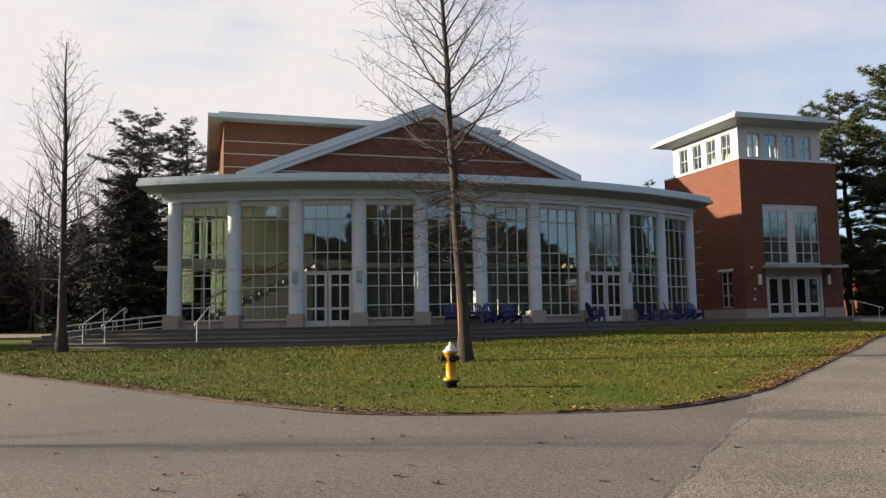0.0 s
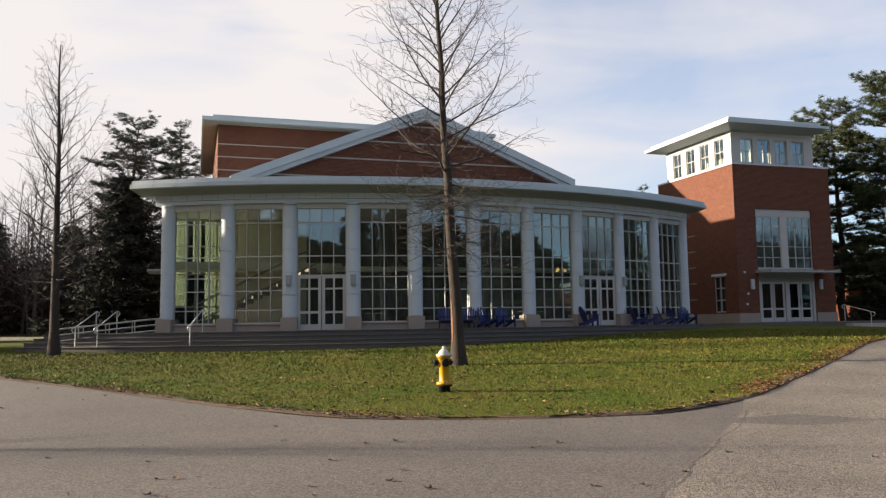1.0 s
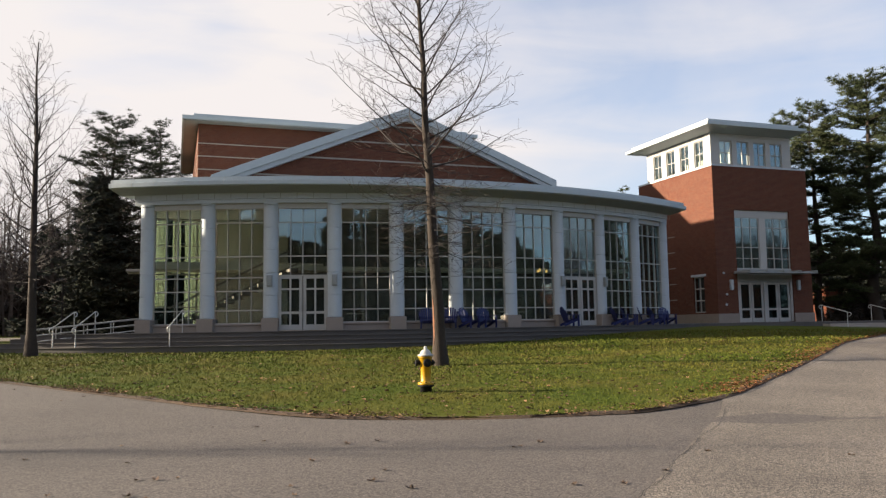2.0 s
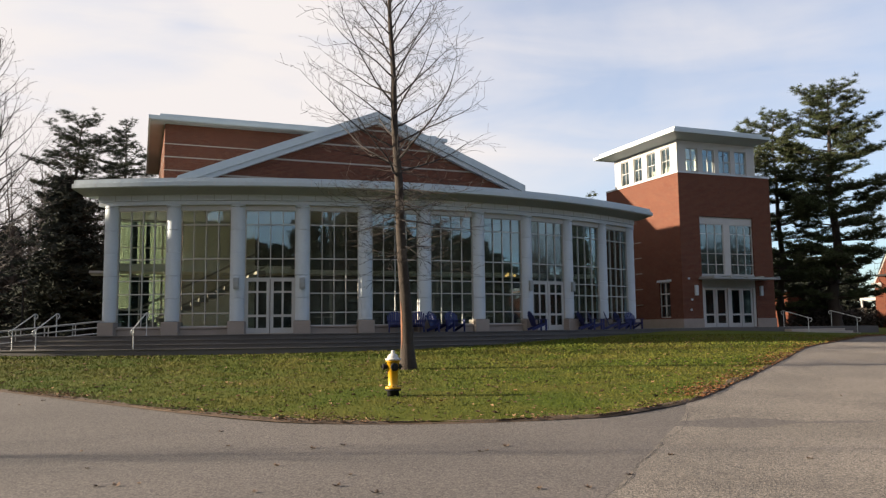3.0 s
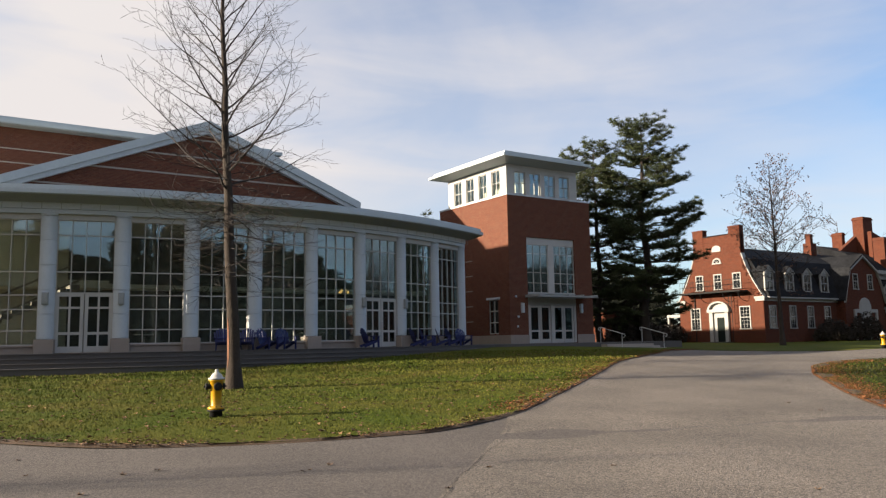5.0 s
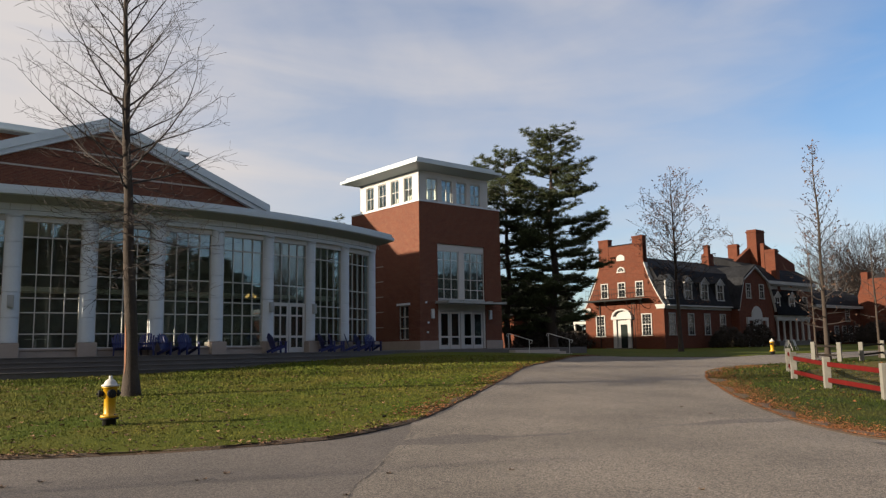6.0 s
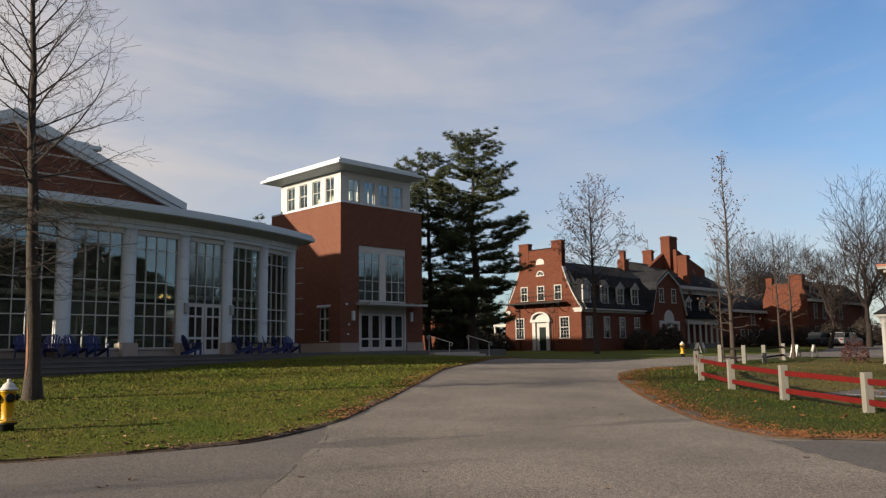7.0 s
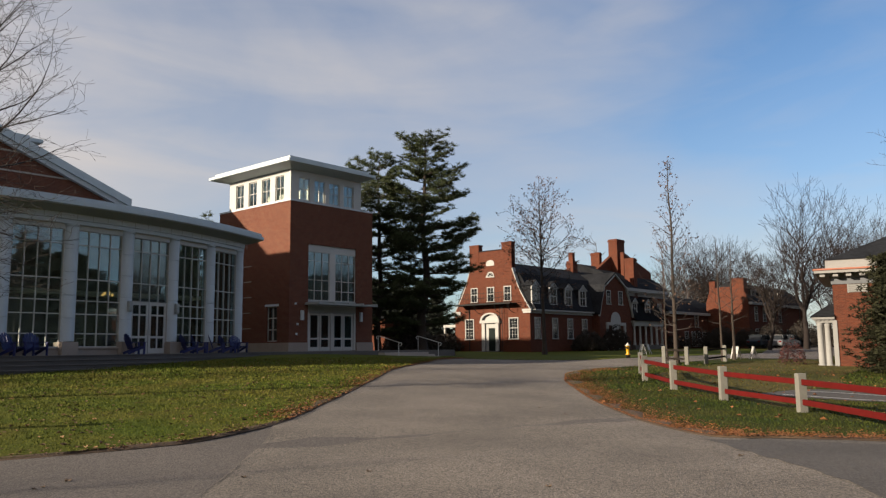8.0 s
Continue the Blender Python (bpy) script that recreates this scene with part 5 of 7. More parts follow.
# low tables and chairs seen inside the foyer
for k, r in ((6.35, -2.0), (6.75, -2.4), (3.4, -2.6)):
    a = (k - 5) * STEP_A
    tb = thing("foyer_table", HALL @ pose((R_COL + r) * math.sin(radians(a)), -(R_COL + r) * math.cos(radians(a)), 1.43), "small white round table inside the foyer", "table", "foyer tables")
    bm = bmesh.new()
    lathe(bm, [(0.4, 0.71), (0.42, 0.72), (0.42, 0.74), (0.4, 0.75)], 20)
    part("tabletop", bm, M_WHITE, tb)
    bm = bmesh.new()
    lathe(bm, [(0.25, 0), (0.25, 0.02), (0.035, 0.04), (0.035, 0.71)], 12)
    part("pedestal", bm, M_STEEL, tb)
M_LAMP = mat("warm_lamp_glass", (0.9, 0.7, 0.3), 0.4, var=0.05, bump=0)
M_LAMP.node_tree.nodes["Principled BSDF"].inputs["Emission Color"].default_value = (1.0, 0.62, 0.2, 1)
M_LAMP.node_tree.nodes["Principled BSDF"].inputs["Emission Strength"].default_value = 0.3
a = (7.3 - 5) * STEP_A
chand = thing("pendant_lamp", HALL @ pose((R_COL - 2.2) * math.sin(radians(a)), -(R_COL - 2.2) * math.cos(radians(a)), 0), "warm glowing pendant lamp inside the foyer", "lamp")
bm = bmesh.new()
for i in range(7):
    b = i * 0.9
    lathe(bm, [(0.02, -0.06), (0.06, -0.02), (0.06, 0.04), (0.02, 0.08)], 8, pose(0.22 * math.cos(b), 0.22 * math.sin(b), 4.2 + 0.05 * (i % 3)))
part("bulb_cluster", bm, M_LAMP, chand, "glowing amber glass shades")
part("stem", boxed(-0.012, 0.012, -0.012, 0.012, 4.28, 7.0), M_BLACK, chand)

lp = thing("lamp_post", on_ground(-20.6, 45.8), "dark slim lamp post at the edge of the woods", "lamp post")
bm = bmesh.new()
lathe(bm, [(0.11, -0.1), (0.11, 0.3), (0.065, 0.36), (0.05, 3.3), (0.08, 3.34)], 10)
part("pole", bm, M_BLACK, lp)
bm = bmesh.new()
lathe(bm, [(0.08, 3.34), (0.2, 3.4), (0.22, 3.5), (0.2, 3.56), (0.05, 3.66), (0.01, 3.7)], 12)
part("lamp_head", bm, M_BLACK, lp)
drape("path", [(-60, 60), (-31.5, 57), (-21.5, 50.8), (-20.9, 49.2), (-26, 47.6), (-60, 47)], 1.0, 0.012, M_ASPH2, "pale path before the woods", "path")

# ---- rail fence on the island ----
fence = thing("rail_fence", pose(0, 0, 0), "low fence of pale square posts and red rails", "fence")
posts = [(14.5, 7.35), (17.13, 11.02), (18.04, 13.95), (19.5, 17.0), (21.57, 20.2), (24.38, 23.12)]


def fence_post(parent, x, y, h=0.9, rz=0.0):
    bm = bmesh.new()
    box(bm, -0.1, 0.1, -0.1, 0.1, -0.3, h, bevel=0.012)
    p = part("post", bm, M_POST, parent)
    p.matrix_world = on_ground(x, y, 0, rz)


def fence_rail(parent, a, b, z, material, hgt=0.13, label=""):
    za, zb = ground_z(*a) + z, ground_z(*b) + z
    d = Vector((b[0] - a[0], b[1] - a[1], zb - za))
    m = Matrix.Translation((a[0], a[1], za)) @ d.to_track_quat("X", "Z").to_matrix().to_4x4()
    bm = bmesh.new()
    box(bm, 0.08, d.length - 0.08, -0.025, 0.025, -hgt / 2, hgt / 2, bevel=0.006)
    p = part("rail", bm, material, parent, label)
    p.matrix_world = m


for i, (x, y) in enumerate(posts):
    fence_post(fence, x, y, 0.9, 62 - 3 * i)
for a, b in zip(posts, posts[1:]):
    for z in (0.7, 0.24):
        fence_rail(fence, a, b, z, M_RAIL, label="red painted rail")
fence2 = thing("rail_fence", pose(0, 0, 0), "low fence of pale posts and dark rails", "fence")
posts2 = [(32.9, 29.7), (33.2, 28.4), (34.7, 28.4), (38.8, 30.45)]
for x, y in posts2:
    fence_post(fence2, x, y, 0.95, 30)
for a, b in (posts2[:2], posts2[2:]):
    for z in (0.75, 0.3):
        fence_rail(fence2, a, b, z, M_RAIL2, 0.1, "dark weathered rail")


def barricade(m, label):
    b = thing("a_frame_sign", m, label, "sign", "white sandwich boards")
    for s in (-1, 1):
        bm = bmesh.new()
        mm = pose(0, s * 0.02, 0.78) @ pose(0, 0, 0, s * -17, 0, 0)
        box(bm, -0.26, -0.2, -0.015, 0.015, -0.81, 0, mm)
        box(bm, 0.2, 0.26, -0.015, 0.015, -0.81, 0, mm)
        box(bm, -0.2, 0.2, -0.012, 0.012, -0.5, 0, mm)
        part("board", bm, M_WHITE, b)
    return b


sign = barricade(on_ground(44.8, 42.8, 0.02, 68), "white sandwich board beside the drive")
for x, y, rz in ((45.9, 43.3, 28), (42.3, 32.4, 85), (43.5, 32.0, 52)):
    copy_thing(sign, on_ground(x, y, 0.02, rz))

drape("parking_bay", [(20.2, 14.7), (21.7, 11.6), (24, 7.5), (31, 6), (27, 12.5), (23.3, 15.2)], 0.8, 0.012, M_ASPH3, "dark asphalt parking bay", "road")
drape("parking_line", [(20.9, 14.2), (22.5, 10.6), (22.6, 10.65), (21.02, 14.25)], 0.6, 0.02, M_WHITE, "white painted parking line", "road marking")
drape("parking_line", [(22.6, 14.6), (24.3, 11.4), (24.4, 11.45), (22.72, 14.65)], 0.6, 0.02, M_WHITE, "white painted parking line", "road marking")

# ---- brick house with the shaped gable ----
M_HTRIM = mat("aged_white_paint", (0.33, 0.325, 0.31), 0.6, var=0.08, scale=1.5, fine=18, bump=0.05, spec=0.3)
HOUSE = HALL @ pose(44.57, -23.25, 1.0)
house = thing("brick_house", HOUSE, "red brick house with a shaped gable and slate roof", "house")
GWID, GEAVE = 8.5, 3.85


def sash(parent, m, w, h, rows=3, colsn=2, label="white sash window", arch=False, shutters=False):
    """Window standing in a wall plane: x across, z up, outwards -y."""
    bm = bmesh.new()
    t = 0.085
    box(bm, -w / 2, -w / 2 + t, -0.06, 0.05, 0, h)
    box(bm, w / 2 - t, w / 2, -0.06, 0.05, 0, h)
    box(bm, -w / 2 + t, w / 2 - t, -0.06, 0.05, h - t, h)
    bars = bmesh.new()
    box(bars, -w / 2 + t, w / 2 - t, -0.045, 0.04, h / 2 - 0.03, h / 2 + 0.03)
    for i in range(1, colsn + 1):
        x = -w / 2 + t + (w - 2 * t) * i / (colsn + 1)
        box(bars, x - 0.008, x + 0.008, -0.03, 0.02, 0.06, h - t)
    for i in range(1, rows * 2):
        z = 0.06 + (h - t - 0.06) * i / (rows * 2)
        box(bars, -w / 2 + t, w / 2 - t, -0.028, 0.02, z - 0.007, z + 0.007)
    o = part("window", bm, M_HTRIM, parent, label)
    o.matrix_local = m
    part("sill", boxed(-w / 2 - 0.06, w / 2 + 0.06, -0.1, 0.05, -0.08, 0.0), M_HTRIM, o)
    part("glazing_bars", bars, M_HTRIM, o)
    part("pane", boxed(-w / 2 + t, w / 2 - t, -0.015, -0.005, 0.0, h - t), M_PANE, o)
    return o


M_PANE = bpy.data.materials.new("dark_window_glass")
M_PANE.use_nodes = True
_b = M_PANE.node_tree.nodes["Principled BSDF"]
_b.inputs["Base Color"].default_value, _b.inputs["Roughness"].default_value = (0.012, 0.014, 0.016, 1), 0.05

GABLE = pose(0, GWID, 0, 0, 0, -90)      # x runs along the gable from its far corner, outwards is -y
mid = GWID / 2
prof = [(0, -0.6), (GWID, -0.6), (GWID, GEAVE)]
right = [(GWID - 0.02 - 1.82 * (u / 8 + 0.1 * math.sin(math.pi * u / 8)), GEAVE + 0.05 + 3.7 * u / 8) for u in range(9)]
outline = prof + right + [(right[-1][0], 9.3)]
outline += [(GWID - x, z) for x, z in reversed([p for p in right] + [(right[-1][0], 9.3)])] + [(0, GEAVE)]
bm = bmesh.new()
f = bm.faces.new([bm.verts.new((x, 0, z)) for x, z in outline])
r = bmesh.ops.extrude_face_region(bm, geom=[f])
bmesh.ops.translate(bm, vec=(0, 0.4, 0), verts=[v for v in r["geom"] if isinstance(v, bmesh.types.BMVert)])
bmesh.ops.recalc_face_normals(bm, faces=bm.faces)
bmesh.ops.triangulate(bm, faces=[f for f in bm.faces if len(f.verts) > 4])
o = part("gable_wall", bm, M_BRICK2, house, "sunlit red brick shaped gable")
o.matrix_local = GABLE
for s in (0, 1):
    pts = right if s else [(GWID - x, z) for x, z in right]
    bm = bmesh.new()
    ring = []
    for x, z in pts:
        d = 1 if s else -1
        ring.append([bm.verts.new(p) for p in ((x - 0.02 * d, -0.03, z - 0.02), (x + 0.05 * d, -0.03, z + 0.03), (x + 0.05 * d, 0.44, z + 0.03), (x - 0.02 * d, 0.44, z - 0.02))])
    for a, b in zip(ring, ring[1:]):
        for i in range(4):
            bm.faces.new((a[i], a[(i + 1) % 4], b[(i + 1) % 4], b[i]))
    bmesh.ops.recalc_face_normals(bm, faces=bm.faces)
    o = part("coping", bm, M_HTRIM, house, "white gable coping")
    o.matrix_local = GABLE
    x0 = GWID - 0.75 if s else -0.2
    bm = bmesh.new()
    box(bm, x0, x0 + 0.95, -0.14, 0.1, GEAVE - 0.12, GEAVE + 0.04)
    box(bm, x0 + 0.06, x0 + 0.89, -0.09, 0.1, GEAVE - 0.32, GEAVE - 0.12)
    o = part("cornice_return", bm, M_HTRIM, house)
    o.matrix_local = GABLE
    xc = right[-1][0] - 1.1 if s else GWID - right[-1][0]
    bm = bmesh.new()
    box(bm, xc, xc + 1.1, -0.03, 0.55, 7.3, 9.97, bevel=0.015)
    box(bm, xc - 0.03, xc + 1.13, -0.06, 0.58, 9.86, 9.99)
    o = part("chimney", bm, M_BRICK2, house, "red brick end chimney")
    o.matrix_local = GABLE
o = part("coping", boxed(GWID - right[-1][0] + 1.1, right[-1][0] - 1.1, -0.05, 0.45, 9.3, 9.38), M_SLATE, house)
o.matrix_local = GABLE
for x in (mid - 2.5, mid + 2.5):
    sash(house, GABLE @ pose(x, 0, 1.33), 1.04, 1.85)
for x in (mid - 1.9, mid, mid + 1.9):
    sash(house, GABLE @ pose(x, 0, 4.72), 0.82, 1.3, 2, 1)
# half-round attic window and plaque
bm = bmesh.new()
n = 12
for k in range(n):
    q = []
    for y in (-0.06, 0.02):
        for r_, ang in ((0.32, k), (0.32, k + 1), (0.43, k + 1), (0.43, k)):
            q.append(bm.verts.new((mid + r_ * math.cos(math.pi * ang / n), y, 6.98 + r_ * math.sin(math.pi * ang / n))))
    for fc in ((0, 1, 2, 3), (7, 6, 5, 4), (0, 4, 5, 1), (2, 6, 7, 3)):
        bm.faces.new([q[c] for c in fc])
bmesh.ops.recalc_face_normals(bm, faces=bm.faces)
box(bm, mid - 0.47, mid + 0.47, -0.09, 0.03, 6.88, 6.98)
for ang in (45, 90, 135):
    box(bm, -0.012, 0.012, -0.05, 0.0, 0.0, 0.32, pose(mid, 0, 6.98) @ pose(0, 0, 0, 0, ang - 90, 0))
o = part("lunette", bm, M_HTRIM, house, "white half-round attic window")
o.matrix_local = GABLE
bm = bmesh.new()
bm.faces.new([bm.verts.new((mid + 0.32 * math.cos(math.pi * k / n), -0.015, 6.98 + 0.32 * math.sin(math.pi * k / n))) for k in range(n, -1, -1)])
part("pane", bm, M_PANE, o)
bm = bmesh.new()
fv = [bm.verts.new((mid + x, -0.04, z)) for x, z in ((-0.45, 7.95), (0.45, 7.95), (0.45, 8.25), (0.27, 8.42), (0, 8.5), (-0.27, 8.42), (-0.45, 8.25))]
bm.faces.new(fv)
r = bmesh.ops.extrude_face_region(bm, geom=bm.faces[:])
bmesh.ops.translate(bm, vec=(0, 0.06, 0), verts=[v for v in r["geom"] if isinstance(v, bmesh.types.BMVert)])
bmesh.ops.recalc_face_normals(bm, faces=bm.faces)
o = part("plaque", bm, M_HTRIM, house, "white stone plaque")
o.matrix_local = GABLE
# doorway with round pediment
bm = bmesh.new()
box(bm, mid - 0.95, mid - 0.6, -0.22, 0.02, 0.25, 2.75)
box(bm, mid + 0.6, mid + 0.95, -0.22, 0.02, 0.25, 2.75)
box(bm, mid - 1.1, mid + 1.1, -0.32, 0.02, 2.75, 3.0)
n = 12
arcp = [(mid - 1.05 * math.cos(math.pi * i / n), 3.0 + 0.68 * math.sin(math.pi * i / n)) for i in range(n + 1)]
for (xa, za), (xb, zb) in zip(arcp, arcp[1:]):
    q = [bm.verts.new((x, y, z)) for y in (-0.3, 0.02) for x, z in ((xa, za), (xb, zb), (mid + (xb - mid) * 0.82, 3.0 + (zb - 3.0) * 0.8), (mid + (xa - mid) * 0.82, 3.0 + (za - 3.0) * 0.8))]
    for fc in ((0, 1, 2, 3), (7, 6, 5, 4), (0, 4, 5, 1), (2, 6, 7, 3)):
        bm.faces.new([q[i] for i in fc])
box(bm, mid - 0.6, mid + 0.6, -0.06, 0.02, 2.3, 2.75)
box(bm, mid - 0.6, mid - 0.26, -0.06, 0.02, 0.25, 2.3)
bm.faces.new([bm.verts.new((mid - 0.98 * math.cos(math.pi * i / n), -0.03, 3.0 + 0.62 * math.sin(math.pi * i / n))) for i in range(n + 1)])
bmesh.ops.recalc_face_normals(bm, faces=bm.faces)
o = part("doorway", bm, M_HTRIM, house, "white doorway with rounded pediment")
o.matrix_local = GABLE
M_GREEN = mat("dark_green_door_paint", (0.007, 0.012, 0.01), 0.7, var=0.1, bump=0.05, spec=0.12)
o = part("door", boxed(mid - 0.26, mid + 0.58, -0.05, 0.02, 0.25, 2.3), M_GREEN, house, "dark green panelled door")
o.matrix_local = GABLE
bm = bmesh.new()
box(bm, mid - 1.2, mid + 1.2, -1.1, 0, -0.4, 0.25)
box(bm, mid - 1.2, mid + 1.2, -1.45, -1.1, -0.4, 0.08)
o = part("doorstep", bm, M_STEP, house, "grey stone doorstep")
o.matrix_local = GABLE
# black iron fire balcony on curved brackets, with its ladder
bm = bmesh.new()
for i in range(7):
    box(bm, 0.95, 7.1, -1.02 + 0.15 * i, -0.94 + 0.15 * i, 4.42, 4.47)
for x in (0.95, 2.6, 4.2, 5.7, 7.02):
    box(bm, x, x + 0.07, -1.02, 0.0, 4.34, 4.42)
box(bm, 0.95, 7.1, -1.04, -0.99, 4.36, 4.5)
o = part("balcony", bm, M_BLACK, house, "black iron fire balcony")
o.matrix_local = GABLE
for x in (1.2, 3.05, 5.35, 6.85):
    pts = [(Vector((x, -0.95 * math.cos(math.pi * k / 12), 4.36 - 0.75 * math.sin(math.pi * k / 12))), 0.028) for k in range(7)]
    vs, fs = tubes([pts], 6)
    raw_part("bracket", vs, fs, M_BLACK, o, "curved iron bracket")
for z in (4.95, 5.4):
    part("balcony_rail", boxed(0.95, 7.1, -1.02, -0.99, z - 0.018, z + 0.018), M_BLACK, o)
bm = bmesh.new()
for i in range(22):
    x = 0.97 + 0.29 * i
    box(bm, x - 0.008, x + 0.008, -1.015, -0.999, 4.47, 5.4)
part("balusters", bm, M_BLACK, o, "thin iron balusters")["kind"] = "stuff"
bm = bmesh.new()
for x in (5.55, 5.85):
    box(bm, x - 0.018, x + 0.018, -0.5, -0.464, -0.3, 4.4)
for i in range(14):
    box(bm, 5.55, 5.85, -0.49, -0.47, 0.1 + 0.3 * i, 0.125 + 0.3 * i)
part("ladder", bm, M_BLACK, o, "black iron drop ladder")
part("drainpipe", boxed(1.72, 1.78, -0.1, -0.04, -0.3, 4.34), M_BLACK, o, "dark drainpipe")


def brick_block(parent, x0, x1, y0, y1, z1, z0=-0.6, label=""):
    return part("wall", boxed(x0, x1, y0, y1, z0, z1), M_BRICK2, parent, label)


def gambrel(parent, x0, x1, y0, y1, ze, zb, zr, inset=1.3, over=0.35, material=None):
    ym = (y0 + y1) / 2
    pr = [(y0 - over, ze), (y0 + inset * 0.35, ze + (zb - ze) * 0.55), (y0 + inset, zb), (ym, zr), (y1 - inset, zb), (y1 - inset * 0.35, ze + (zb - ze) * 0.55), (y1 + over, ze)]
    bm = bmesh.new()
    a = [bm.verts.new((x0, y, z)) for y, z in pr]
    b = [bm.verts.new((x1, y, z)) for y, z in pr]
    for i in range(len(pr) - 1):
        bm.faces.new((a[i], b[i], b[i + 1], a[i + 1]))
    bm.faces.new(a[::-1])
    bm.faces.new(b)
    bm.faces.new((a[0], a[-1], b[-1], b[0]))
    bmesh.ops.recalc_face_normals(bm, faces=bm.faces)
    return part("roof", bm, material or M_SLATE, parent, "dark slate gambrel roof")


def dormer(parent, x, y, z, w=1.15, h=1.5, depth=1.6):
    bm = bmesh.new()
    box(bm, x - w / 2, x - w / 2 + 0.14, y, y + 0.12, z, z + h)
    box(bm, x + w / 2 - 0.14, x + w / 2, y, y + 0.12, z, z + h)
    box(bm, x - w / 2 + 0.14, x + w / 2 - 0.14, y, y + 0.12, z + h - 0.15, z + h)
    bm.faces.new([bm.verts.new(p) for p in ((x - w / 2, y - 0.02, z + h), (x + w / 2, y - 0.02, z + h), (x, y - 0.02, z + h + 0.48))])
    for sx in (-1, 1):
        m = pose(x, 0, z + h + 0.5) @ pose(0, 0, 0, 0, sx * 39, 0)
        box(bm, min(0, sx * (w * 0.66 + 0.1)), max(0, sx * (w * 0.66 + 0.1)), y - 0.1, y - 0.02, -0.1, -0.01, m)
    rb2 = bmesh.new()
    q = [rb2.verts.new(p) for p in ((x - w / 2 - 0.12, y - 0.08, z + h + 0.01), (x + w / 2 + 0.12, y - 0.08, z + h + 0.01), (x, y - 0.08, z + h + 0.55), (x - w / 2 - 0.12, y + depth, z + h + 0.01), (x + w / 2 + 0.12, y + depth, z + h + 0.01), (x, y + depth, z + h + 0.55))]
    for fc in ((0, 3, 4, 1), (1, 4, 5, 2), (2, 5, 3, 0)):
        rb2.faces.new([q[i] for i in fc])
    d = part("dormer", bm, M_HTRIM, parent, "white pedimented dormer")
    part("dormer_roof", rb2, M_SLATE, d, "slate dormer roof")
    part("cheek", boxed(x - w / 2 + 0.03, x + w / 2 - 0.03, y + 0.13, y + depth, z, z + h - 0.005), M_SLATE, d, "slate-hung dormer cheeks")
    part("pane", boxed(x - w / 2 + 0.14, x + w / 2 - 0.14, y + 0.06, y + 0.08, z, z + h - 0.15), M_PANE, d)
    bm = bmesh.new()
    box(bm, x - 0.02, x + 0.02, y + 0.03, y + 0.06, z, z + h - 0.15)
    box(bm, x - w / 2 + 0.14, x + w / 2 - 0.14, y + 0.03, y + 0.06, z + h * 0.45, z + h * 0.45 + 0.06)
    box(bm, x - w / 2, x + w / 2, y - 0.05, y + 0.1, z - 0.08, z)
    part("sash_bars", bm, M_HTRIM, d)


bm = bmesh.new()
box(bm, 0.9, 3.4, GWID + 0.01, GWID + 2.3, 2.5, 2.75)
part("porch_beam", bm, M_HTRIM, house, "white side porch")
part("porch_floor", boxed(0.9, 3.4, GWID + 0.01, GWID + 2.3, -0.4, 0.25), M_HTRIM, house)
for x, y in ((1.0, GWID + 2.15), (3.2, GWID + 2.15), (1.0, GWID + 0.2)):
    part("porch_post", boxed(x - 0.09, x + 0.09, y - 0.09, y + 0.09, 0.25, 2.5), M_HTRIM, house)
bm = bmesh.new()
box(bm, 0.97, 1.03, GWID + 0.25, GWID + 2.1, 1.05, 1.13)
for i in range(12):
    box(bm, 0.98, 1.02, GWID + 0.32 + 0.15 * i, GWID + 0.36 + 0.15 * i, 0.25, 1.05)
part("balustrade", bm, M_HTRIM, house, "white porch balustrade")
brick_block(house, 0.4, 19, 0, GWID, GEAVE, label="dark red brick side wall")
gambrel(house, 0.4, 19, 0, GWID, GEAVE + 0.02, 7.1, 8.45)
part("cornice", boxed(0.3, 11.6, -0.38, 0.0, GEAVE - 0.12, GEAVE), M_HTRIM, house, "white eaves cornice")
part("frieze", boxed(0.4, 11.6, -0.12, 0.0, GEAVE - 0.34, GEAVE - 0.13), M_HTRIM, house)
for s in (1.1, 3.9, 6.45, 9.0):
    sash(house, pose(s, 0, 1.33), 0.95, 1.85)
    dormer(house, s - 0.3, -0.12, 4.42, 1.2, 1.5, 2.0)
bm = boxed(13.3, 14.2, 3.7, 4.5, 7.2, 9.4)
box(bm, 13.5, 13.95, 3.85, 4.35, 9.4, 10.3)
part("chimney", bm, M_BRICK2, house, "red brick ridge chimney")
# cross gable
bm = bmesh.new()
cp = [(10.5, -0.6), (16.85, -0.6), (16.85, 3.7), (16.5, 5.1), (15.8, 6.45), (13.6, 7.75), (11.4, 6.45), (10.85, 5.1), (10.5, 3.7)]
bm.faces.new([bm.verts.new((x, -0.8, z)) for x, z in cp])
r = bmesh.ops.extrude_face_region(bm, geom=bm.faces[:])
bmesh.ops.translate(bm, vec=(0, 4.5, 0), verts=[v for v in r["geom"] if isinstance(v, bmesh.types.BMVert)])
bmesh.ops.recalc_face_normals(bm, faces=bm.faces)
part("cross_gable", bm, [M_BRICK2], house, "dark brick cross gable")
bm = bmesh.new()
rp = [(17.05, 3.6)] + cp[3:8] + [(10.3, 3.6)]
shell = [[bm.verts.new((x, y, z + dz)) for x, z in rp] for y in (-1.0, 5.5) for dz in (0.02, 0.16)]
